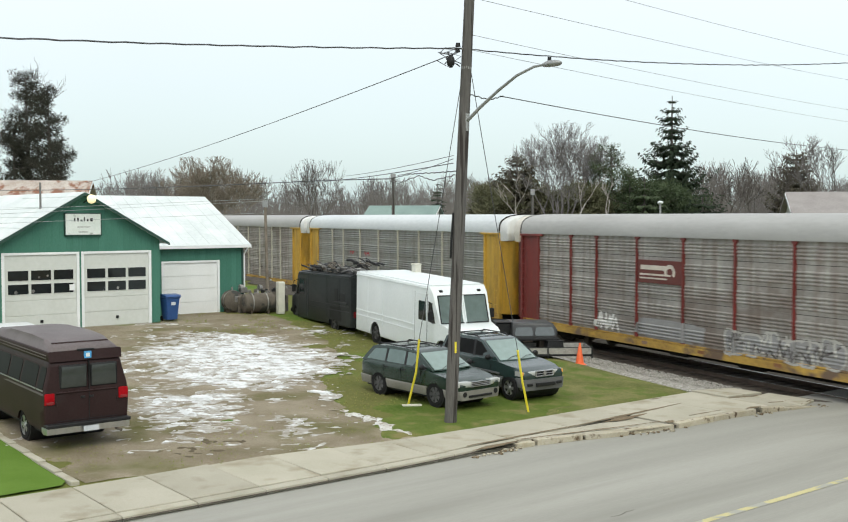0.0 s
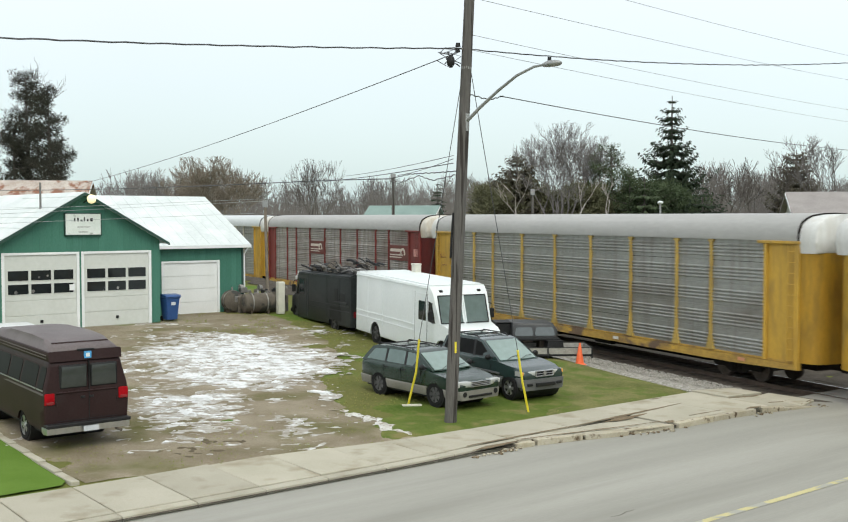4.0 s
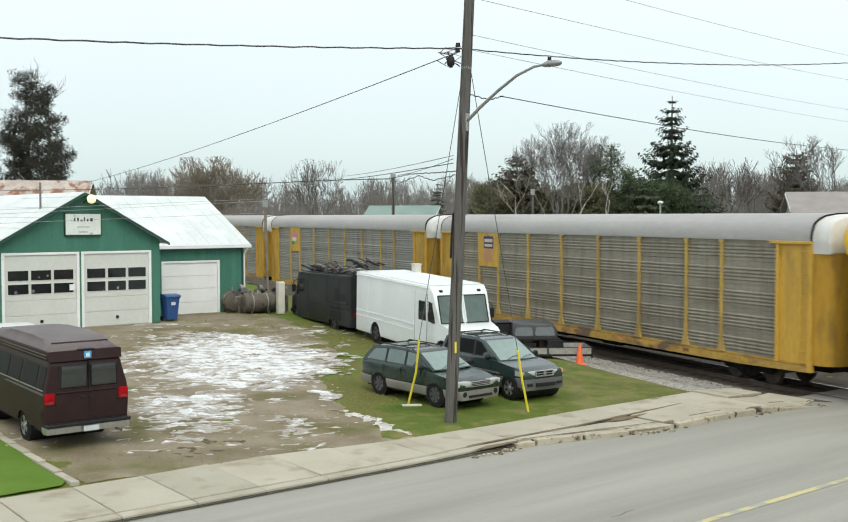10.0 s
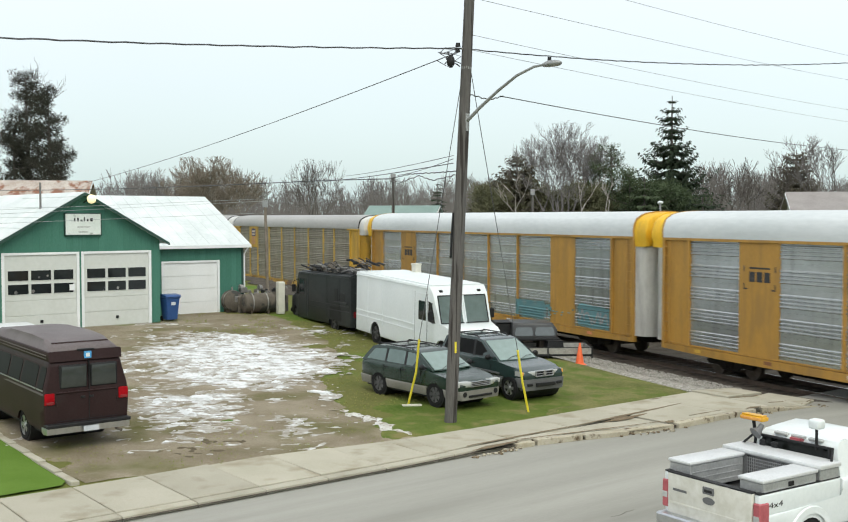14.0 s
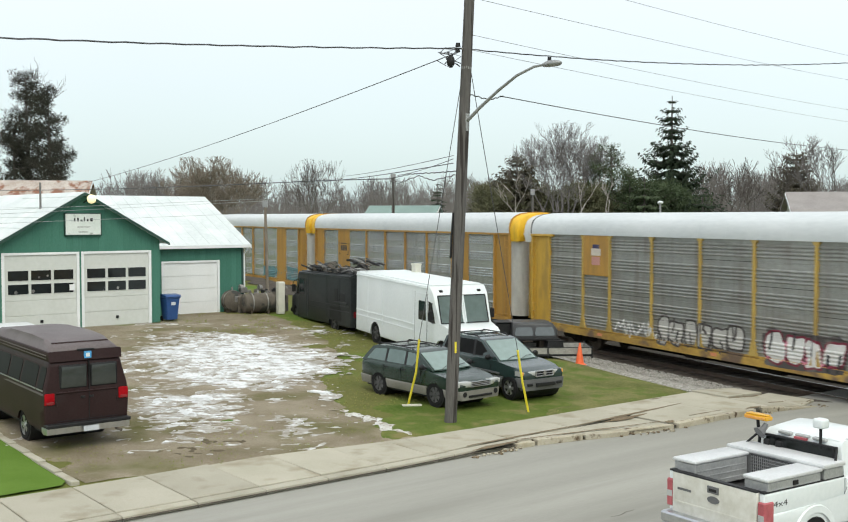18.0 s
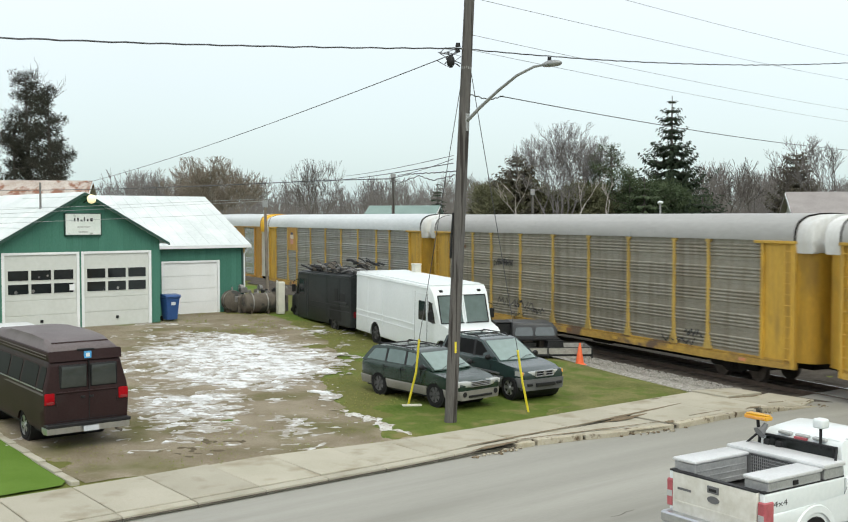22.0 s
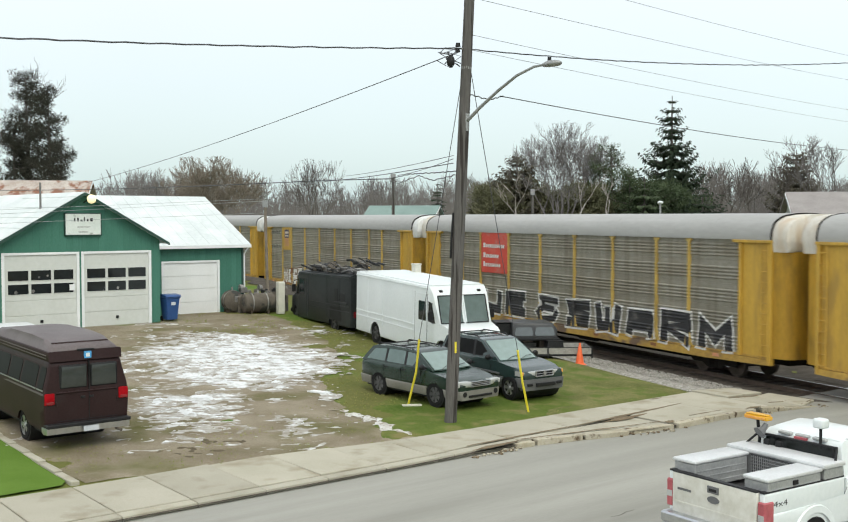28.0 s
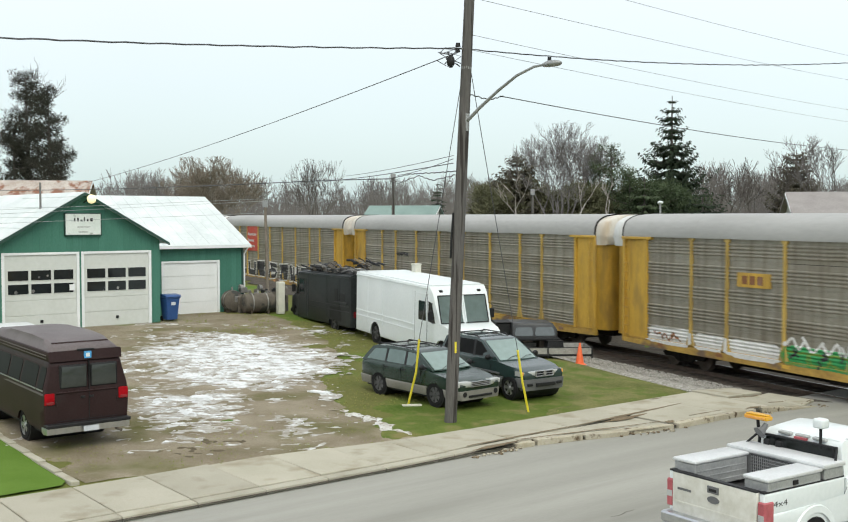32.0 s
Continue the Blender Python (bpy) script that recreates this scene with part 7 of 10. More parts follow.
def yard_trucks():
    d = Vector((0.46, -0.888))
    left = Vector((0.888, 0.46))
    r = Vector((-2.85, 43.83)) + left * 1.16
    m = pose(r.x, r.y, land(r.x, r.y) + 0.0, 0, 1.9, math.degrees(math.atan2(d.y, d.x)))
    step_van(m, "white walk-in delivery truck parked behind two cars", M_WHITE, 7.0, 2.72, True)
    r2 = Vector((-3.12, 44.35)) + left * 1.18
    m2 = pose(r2.x, r2.y, land(r2.x, r2.y) - 0.04, 0, 0.4, math.degrees(math.atan2(-d.y, -d.x)))
    bt = step_van(m2, "dull black walk-in delivery truck with scrap on its roof", M_VANBLACK, 6.6, 2.5, True)
    # dusty door and vents on the visible side of the dark truck
    for x0, x1, z0, z1 in ((0.55, 1.15, 1.4, 1.72), (1.35, 1.7, 1.35, 1.9)):
        side_piece(bt, "side_hatch", [(x0, z0), (x1, z0), (x1, z1), (x0, z1)], lambda a, b: 1.15, M_BLACKPL, thick=0.024)
    side_piece(bt, "side_ledge", [(0.3, 1.28), (1.75, 1.28), (1.75, 1.34), (0.3, 1.34)], lambda a, b: 1.15, M_VANBLACK, thick=0.06)
    side_piece(bt, "side_patch", [(1.0, 0.5), (2.3, 0.5), (2.3, 1.1), (1.0, 1.1)], lambda a, b: 1.15, M_BLACKPL, thick=0.014)
    # scrap on the roof
    rng = random.Random(17)
    m2z = m2 @ Matrix.Translation((0, 0, 2.54))
    pile = thing("scrap_pile", m2z, "tangle of scrap metal and rods on a truck roof", "scrap", kind="")
    for k in range(90):
        x, y = rng.uniform(-1.3, 5.2), rng.uniform(0.2, 1.05)
        ln, a = rng.uniform(0.3, 1.2), rng.uniform(-0.6, 0.6)
        z = rng.uniform(0.04, 0.3) + (0.26 if x < 0.4 else 0.0)
        p = Vector((x - ln / 2, y, z))
        q = p + Vector((ln * math.cos(a), ln * math.sin(a) * 0.5, rng.uniform(-0.05, 0.2)))
        bm = tube([p, (p + q) / 2 + Vector((0, 0, rng.uniform(-0.02, 0.1))), q], rng.choice((0.015, 0.025, 0.04, 0.06)), 6)
        part("rod", bm, rng.choice((M_SCRAP, M_BLACKPL, M_BLACKPL, M_RUST)), pile)
    for k in range(20):
        x, y, s = rng.uniform(0.4, 5.2), rng.uniform(0.1, 0.9), rng.uniform(0.1, 0.24)
        part("scrap_block", box(x - s, x + s, y - s * 0.6, y + s * 0.6, 0, s * 1.1, 0.02), rng.choice((M_SCRAP, M_RUST, M_BLACKPL)), pile)
    part("base_bar", box(0.0, 4.8, -0.45, 0.9, 0.0, 0.03), M_BLACKPL, pile)
    c = m @ Vector((1.35, 0.95, 2.74))
    bx = thing("plywood_box", pose(c.x, c.y, c.z - 0.02, 0, 0, -60), "pale upright wooden box on a truck roof", "box")
    part("side", box(-0.16, 0.16, -0.14, 0.14, 0, 0.36, 0.01), M_PALEWOOD, bx)
    part("rim", box(-0.18, 0.18, -0.16, 0.16, 0.33, 0.38, 0.01), M_PALEWOOD, bx)


def pickup():
    """White crew truck; origin on the road under its tailgate, x forward."""
    tr = thing("pickup_truck", Matrix(), "white four-wheel-drive pickup with tool boxes and amber beacon", "pickup truck")
    w = 1.0
    arches = [(1.22, 0.45, 0.4), (4.75, 0.45, 0.4)]

    def plan(v):
        k = 1 - 0.1 * smoothstep(5.2, 5.75, v.x) - 0.03 * smoothstep(0.9, 0.5, v.z)
        return Vector((v.x, v.y * k, v.z))

    out = arched(0.0, 5.7, 0.55, arches) + [(5.75, 0.95), (5.6, 1.12), (4.25, 1.28), (4.1, 1.3), (2.08, 1.3), (2.05, 1.0), (0.0, 1.0)]
    part("body", prism(out, -w, w, bevel=0.05, seg=3, shape=plan, cuts=(0.3, 0.15)), M_WHITE, tr, smooth=50)
    # bed
    for s in (-1, 1):
        y0, y1 = sorted((s * 0.86, s * 0.985))
        part("bed_side", box(0.0, 2.03, y0, y1, 0.98, 1.33, 0.035, seg=3), M_WHITE, tr)
        part("bed_rail_cap", box(0.0, 2.03, y0 + 0.01, y1 - 0.01, 1.33, 1.355, 0.008), M_BLACKPL, tr)
        part("inner_side", box(0.08, 2.0, min(s * 0.84, s * 0.862), max(s * 0.84, s * 0.862), 0.75, 1.33), M_BEDLINER, tr)
    part("bed_floor", box(0.06, 2.02, -0.85, 0.85, 1.002, 1.012), M_BEDLINER, tr)
    tg = part("tailgate", box(-0.05, 0.05, -0.86, 0.86, 0.62, 1.34, 0.02, seg=2), M_WHITEDIRT, tr, "soiled white tailgate")
    part("tailgate_cap", box(-0.055, 0.06, -0.86, 0.86, 1.335, 1.36, 0.008), M_BLACKPL, tg)
    part("tailgate_crease", box(-0.058, -0.045, -0.8, 0.8, 0.84, 0.87), M_WHITEDIRT, tg)
    part("handle", box(-0.065, -0.045, -0.13, 0.11, 1.14, 1.26, 0.01), M_GREYPL, tg)
    part("handle_recess", box(-0.068, -0.06, -0.09, 0.07, 1.17, 1.22, 0.004), M_BLACKPL, tg)
    bm = disc((-0.055, -0.02, 1.04), 0.06, 0.06, "x", 0.02, 18)
    for v in bm.verts:
        v.co.y = -0.02 + (v.co.y + 0.02) * 2
    part("emblem", bm, M_GREYPL, tg)
    part("emblem_bars", box(-0.056, -0.048, 0.45, 0.74, 1.06, 1.1), M_GREYPL, tg)
    for s in (-1, 1):
        y0, y1 = sorted((s * 0.865, s * 1.006))
        tl = part("tail_light", box(-0.035, 0.2, y0, y1, 0.74, 1.2, 0.02), M_TRUCKLENS, tr, "tall pale red tail light")
        part("reversing_lens", box(-0.042, -0.03, y0 + 0.015, y1 - 0.015, 0.9, 1.0, 0.004), M_LENS, tl)
    part("rear_bumper", box(-0.22, 0.06, -0.98, 0.98, 0.5, 0.68, 0.03), M_CHROME, tr)
    part("chassis", box(0.1, 5.5, -0.7, 0.7, 0.4, 0.62), M_BLACKPL, tr)
    for x, r, z in arches:
        part("wheel_well", disc((x, 0, z), r - 0.01, r - 0.01, "y", 2 * w - 0.1, 20), M_BLACKPL, tr)
        for s in (-1, 1):
            wheel(tr, x, s * (w - 0.14), 0.4, 0.26, M_ALLOY, 6)
            bm = bmesh.new()
            pr = None
            for k in range(13):
                a = math.pi * k / 12
                row = [bm.verts.new((x + q * math.cos(a), s * (w - 0.01 + d), 0.42 + q * math.sin(a))) for q, d in ((0.45, 0.03), (0.56, 0.03), (0.6, -0.02))]
                if pr:
                    for i in range(2):
                        bm.faces.new((pr[i], pr[i + 1], row[i + 1], row[i]))
                pr = row
            part("wheel_flare", bm, M_WHITE, tr)
    # cab
    g = [(2.1, 1.28), (2.2, 1.72), (2.32, 1.84), (3.1, 1.9), (3.5, 1.84), (4.25, 1.28)]

    def lean(x, z):
        return 0.93 - 0.2 * min(1, max(0, (z - 1.28) / 0.62)) - 0.04 * smoothstep(3.2, 4.2, x)

    part("cab", prism(g, -1, 1, shape=lambda v: Vector((v.x, v.y * lean(v.x, v.z), v.z))), M_WHITE, tr, smooth=45)
    part("cab_roof", prism([(2.3, 1.83), (2.45, 1.88), (3.1, 1.93), (3.45, 1.87), (3.5, 1.83)], -0.72, 0.72, bevel=0.03), M_WHITE, tr, smooth=50)
    side_piece(tr, "side_window", [(2.55, 1.33), (3.98, 1.33), (3.42, 1.79), (2.62, 1.8)], lean, M_GLASS)
    side_piece(tr, "door_seam", [(2.44, 0.6), (2.46, 0.6), (2.46, 1.3), (2.44, 1.3)], lambda x, z: 1.0, M_BLACKPL, thick=0.004)
    side_piece(tr, "door_handle", [(2.6, 1.12), (2.8, 1.12), (2.8, 1.17), (2.6, 1.17)], lambda x, z: 1.0, M_BLACKPL, thick=0.03)
    side_piece(tr, "door_emblem", [(3.1, 0.9), (3.4, 0.9), (3.4, 1.12), (3.1, 1.12)], lambda x, z: 1.0, M_GREYPL, thick=0.003)
    slope_plate(tr, "windshield", 4.2, 1.32, 0.8, 3.52, 1.82, 0.68, M_WINDSHIELD, 0.015)
    bm = bmesh.new()
    bm.faces.new([bm.verts.new(p) for p in ((2.095, -0.8, 1.34), (2.095, 0.8, 1.34), (2.185, 0.7, 1.72), (2.185, -0.7, 1.72))])
    bmesh.ops.solidify(bm, geom=list(bm.faces), thickness=0.02)
    part("rear_window", bm, M_REARPANE, tr)
    part("high_brake_lamp", box(2.16, 2.24, -0.12, 0.12, 1.755, 1.8, 0.005), M_TRUCKLENS, tr, "red high brake lamp")
    part("window_seal", box(2.155, 2.2, -0.73, 0.73, 1.715, 1.755, 0.005), M_BLACKPL, tr)
    for s in (-1, 1):
        part("mirror", box(3.75, 3.9, min(s * 0.95, s * 1.2), max(s * 0.95, s * 1.2), 1.3, 1.5, 0.03), M_BLACKPL, tr)
        part("headlight", box(5.5, 5.72, min(s * 0.62, s * 0.9), max(s * 0.62, s * 0.9), 0.85, 1.08, 0.02), M_LENS, tr)
    part("front_bumper", box(5.65, 5.85, -0.95, 0.95, 0.5, 0.72, 0.03), M_CHROME, tr)
    part("grille", box(5.68, 5.77, -0.6, 0.6, 0.78, 1.08, 0.02), M_BLACKPL, tr)
    # side tool boxes and the cross box
    for s in (-1, 1):
        y0, y1 = sorted((s * 0.5, s * 0.96))
        bx = part("tool_box", box(0.1, 1.42, y0, y1, 1.08, 1.49, 0.015), M_ALUM, tr, "bright aluminium side tool box")
        part("lid", box(0.07, 1.45, y0 - 0.02, y1 + 0.02, 1.49, 1.55, 0.025, seg=2), M_LID, bx)
        for z in (1.16, 1.26, 1.36):
            part("side_rib", box(0.12, 1.4, y0 - 0.006, y1 + 0.006, z - 0.012, z + 0.012, 0.004), M_ALUM, bx)
        part("latch", box(0.7, 0.82, s * 0.97 - 0.01, s * 0.97 + 0.01, 1.38, 1.45), M_BLACKPL, bx)
    bx = part("tool_box", box(1.5, 2.0, -0.97, 0.97, 1.1, 1.52, 0.015), M_ALUM, tr, "bright aluminium cross tool box")
    part("lid", box(1.46, 2.03, -1.0, 1.0, 1.52, 1.6, 0.025, seg=2), M_LID, bx)
    # perforated dark front of the cross box
    part("mesh_front", box(1.488, 1.498, -0.48, 0.48, 1.03, 1.5), M_BEDLINER, bx, "dark perforated front")
    for k in range(24):
        y = -0.46 + 0.04 * k
        part("mesh_bar", box(1.482, 1.49, y - 0.006, y + 0.006, 1.04, 1.49), M_ALUM, bx)
    for k in range(8):
        z = 1.08 + 0.055 * k
        part("mesh_bar", box(1.48, 1.488, -0.48, 0.48, z - 0.005, z + 0.005), M_ALUM, bx)
    # guard behind the cab with its beacons
    rk = bmesh.new()
    for s in (-1, 1):
        tube([(2.06, s * 0.8, 1.3), (2.06, s * 0.74, 1.78)], 0.028, 8, rk)
        tube([(1.85, s * 0.92, 1.55), (2.06, s * 0.8, 1.75)], 0.022, 8, rk)
    for z in (1.36, 1.76):
        tube([(2.06, -0.8, z), (2.06, 0.8, z)], 0.022, 8, rk)
    part("cab_guard", rk, M_BLACKPL, tr, "black tubular cab guard")
    part("beacon_mast", tube([(2.06, 0.76, 1.7), (2.06, 0.8, 2.0)], 0.03, 8), M_BLACKPL, tr)
    bar = part("beacon_bar", box(1.97, 2.15, 0.54, 1.04, 2.0, 2.08, 0.025, seg=2), M_AMBER, tr, "amber warning light bar")
    part("bar_cap", box(1.99, 2.13, 0.57, 1.01, 2.08, 2.105, 0.008), M_AMBER, bar)
    part("beacon_mast", tube([(2.06, -0.49, 1.7), (2.06, -0.49, 2.06)], 0.025, 8), M_BLACKPL, tr)
    part("white_beacon", box(1.96, 2.16, -0.6, -0.38, 2.05, 2.22, 0.045, seg=3), M_WHITE, tr)
    part("siren_horn", tube([(2.04, 0.6, 1.95), (1.98, 0.62, 1.86), (1.9, 0.64, 1.8)], [0.04, 0.06, 0.12], 12), M_GREYPL, tr)
    for y in (-0.35, 0.0, 0.35):
        part("roof_lamp", box(2.2, 2.3, y - 0.13, y + 0.13, 1.79, 1.84, 0.012), M_LENS, tr)
    part("bar_lens", box(1.955, 1.98, 0.58, 1.0, 2.01, 2.06, 0.008), M_AMBERLENS, bar)
    for x, y in ((2.02, 0.55), (2.02, 0.3)):
        part("work_lamp", box(x - 0.06, x + 0.02, y - 0.06, y + 0.06, 1.58, 1.7, 0.02), M_BLACKPL, tr)
    # lettering on both bed sides
    for s in (-1, 1):
        bm = words("4x4", 0, 1, 0, 1)
        for v in bm.verts:
            v.co = Vector((0.2 + 0.34 * (1 - v.co.x if s > 0 else v.co.x), s * 0.9885, 1.1 + 0.09 * v.co.z))
        part("lettering", bm, M_BLACKPL, tr, smooth=None)
    return tr


def red_car():
    sp = dict(rear=-2.75, front=2.3, w=0.86, axles=(-1.45, 1.35), arch=0.35, wr=0.31, floor=0.24, split=0.42, paint=M_REDCAR, low_mat=M_REDCAR,
              upper=[(2.29, 0.6), (2.1, 0.72), (1.2, 0.88), (0.9, 0.9), (-2.2, 0.94), (-2.68, 0.88), (-2.75, 0.7)],
              rim=M_ALLOY, spokes=6, belt_w=0.8, roof_w=0.58,
              house=[(-2.25, 0.9), (-1.2, 1.33), (-0.85, 1.39), (-0.3, 1.43), (0.05, 1.42), (0.35, 1.35), (1.2, 0.88)],
              windows=[[(-1.8, 0.97), (-1.2, 1.23), (-0.42, 1.34), (-0.36, 0.97)], [(-0.26, 0.97), (-0.3, 1.34), (0.15, 1.32), (0.75, 0.97)]],
              glass=M_GLASS, shield=((1.14, 0.91), (0.4, 1.33)), rear_glass=M_WINDSHIELD, back_glass=((-2.2, 0.93), (-1.24, 1.32)),
              lamp=(2.18, 0.58, 0.7, 0.45, 0.8), tail=(-2.75, 0.65, 0.85, 0.5, 0.8), mirror=(0.78, 1.0), handles=(-0.1, -0.9), seams=(0.75, -0.3, -1.2))
    car = wagon("red_sedan", Matrix(), "bright red sedan driving along the street", "car", sp)
    return car


def white_sedan():
    """Only its roof shows above the van."""
    m = pose(-14.0, 35.2, land(-14.0, 35.2) - 0.04, 0, 0, math.degrees(math.atan2(ROAD_N.y, ROAD_N.x)))
    sp = dict(rear=-2.3, front=2.3, w=0.87, axles=(-1.35, 1.35), arch=0.36, wr=0.32, floor=0.24, split=0.42, paint=M_WHITECAR, low_mat=M_WHITECAR,
              upper=[(2.29, 0.6), (2.1, 0.74), (1.2, 0.9), (0.9, 0.92), (-2.1, 0.96), (-2.28, 0.88), (-2.3, 0.7)],
              rim=M_ALLOY, spokes=6, belt_w=0.81, roof_w=0.62,
              house=[(-1.95, 0.94), (-1.2, 1.38), (-0.85, 1.44), (-0.3, 1.47), (0.05, 1.46), (0.35, 1.38), (1.2, 0.9)],
              windows=[[(-1.5, 1.0), (-1.15, 1.28), (-0.42, 1.37), (-0.36, 1.0)], [(-0.26, 1.0), (-0.3, 1.37), (0.15, 1.34), (0.75, 1.0)]],
              glass=M_GLASS, shield=((1.14, 0.93), (0.4, 1.36)), back_glass=((-1.9, 0.97), (-1.24, 1.36)),
              lamp=(2.2, 0.58, 0.7, 0.45, 0.8), tail=(-2.3, 0.65, 0.85, 0.5, 0.8), mirror=(0.78, 1.02), handles=(-0.1, -0.9), seams=(0.75, -0.3, -1.2))
    wagon("parked_sedan", m, "white sedan parked before the garage doors", "car", sp)


outback()
minivan()
white_sedan()
high_top_van()
yard_trucks()
PICKUP = pickup()
RED_CAR = red_car()

# where the pickup's tail stands, second by second, and how it rolls to a stop
TRUCK_A = 34.0
TRUCK_END = Vector((4.70, 16.88))
TRUCK_DIR = Vector((math.cos(radians(TRUCK_A)), math.sin(radians(TRUCK_A))))
TRUCK_BACK = ((0.0, 95.0), (8.0, 27.0), (10.0, 14.3), (11.0, 8.65), (11.3, 7.12), (11.5, 6.15), (12.0, 3.92), (12.5, 2.37), (13.0, 1.155), (13.5, 0.42), (14.0, 0.11), (14.6, 0.02), (16.0, 0.0), (20.0, 0.0), (32.0, 0.0))
RED_PATH = ((0.0, 30.0, -14.0, 150), (20.0, 9.0, 4.5, 140), (22.0, 4.3, 10.9, 128), (22.6, 2.8, 12.9, 130), (23.0, 1.65, 14.4, 135), (23.4, 0.4, 15.6, 143), (23.7, -0.63, 16.38, 150), (24.0, -1.66, 16.97, 158), (24.3, -2.98, 17.38, 168),
            (24.6, -4.25, 17.56, 177), (24.9, -5.5, 17.57, 186), (25.2, -6.75, 17.3, 195), (25.6, -8.6, 16.5, 205), (26.5, -12.6, 13.9, 215), (28.0, -20.0, 8.4, 218), (32.0, -42.0, -9.0, 219))


def truck_pose(back):
    # it comes in a little wide and straightens as it slows
    off = -0.1 * smoothstep(4.5, 8.5, back)
    p = TRUCK_END - TRUCK_DIR * back + Vector((TRUCK_DIR.y, -TRUCK_DIR.x)) * off
    return pose(p.x, p.y, -0.11, 0, 0, TRUCK_A - 6 * smoothstep(3.5, 6.5, back) * (1 - smoothstep(8.5, 12, back)))


def red_pose(x, y, a):
    return pose(x, y, -0.11, 0, 0, a)


# ---------------------------------------------------------------- the green garage
GAR_A = 39.5
GAR = pose(-11.78, 46.92, 0.8, 0, 0, GAR_A)
EAVE, RIDGE = 3.68, 5.68


def board(parent, x0, x1, y, z0, za, zb, material=M_GREENWALL, t=0.022):
    """One upright siding board on a wall that faces -y, its top sloping from za to zb."""
    g = 0.0012
    bm = prism([(x0 + g, z0), (x1 - g, z0), (x1 - g, zb), (x0 + g, za)], y - t, y, bevel=0.0)
    return part("board", bm, material, parent, smooth=None)


def sectional_door(parent, x0, x1, y, z1, rows, material, panes, name="garage_door"):
    """An overhead door in white frame: rows of panels, and rows of windows where asked."""
    door = part(name, box(x0, x1, y + 0.05, y + 0.09, 0.0, z1), material, parent)
    h = z1 / rows
    for r in range(rows):
        part("door_panel", box(x0 + 0.004, x1 - 0.004, y + 0.02, y + 0.05, r * h + 0.006, (r + 1) * h - 0.006, 0.008), material, door)
    for row in panes:
        za, zb, n = row
        w = (x1 - x0 - 0.16) / n
        for k in range(n):
            a = x0 + 0.08 + w * k + 0.06
            b = a + w - 0.12
            part("window_frame", box(a - 0.03, b + 0.03, y + 0.008, y + 0.03, za - 0.03, zb + 0.03, 0.006), material, door)
            part("pane", box(a, b, y + 0.0, y + 0.02, za, zb), M_GLASS, door)
    fr = bmesh.new()
    box(x0 - 0.12, x0, y - 0.035, y + 0.06, 0.0, z1 + 0.1, 0.006, fr)
    box(x1, x1 + 0.12, y - 0.035, y + 0.06, 0.0, z1 + 0.1, 0.006, fr)
    box(x0, x1, y - 0.035, y + 0.06, z1, z1 + 0.1, 0.006, fr)
    part("door_frame", fr, M_TRIM, parent)
    return door


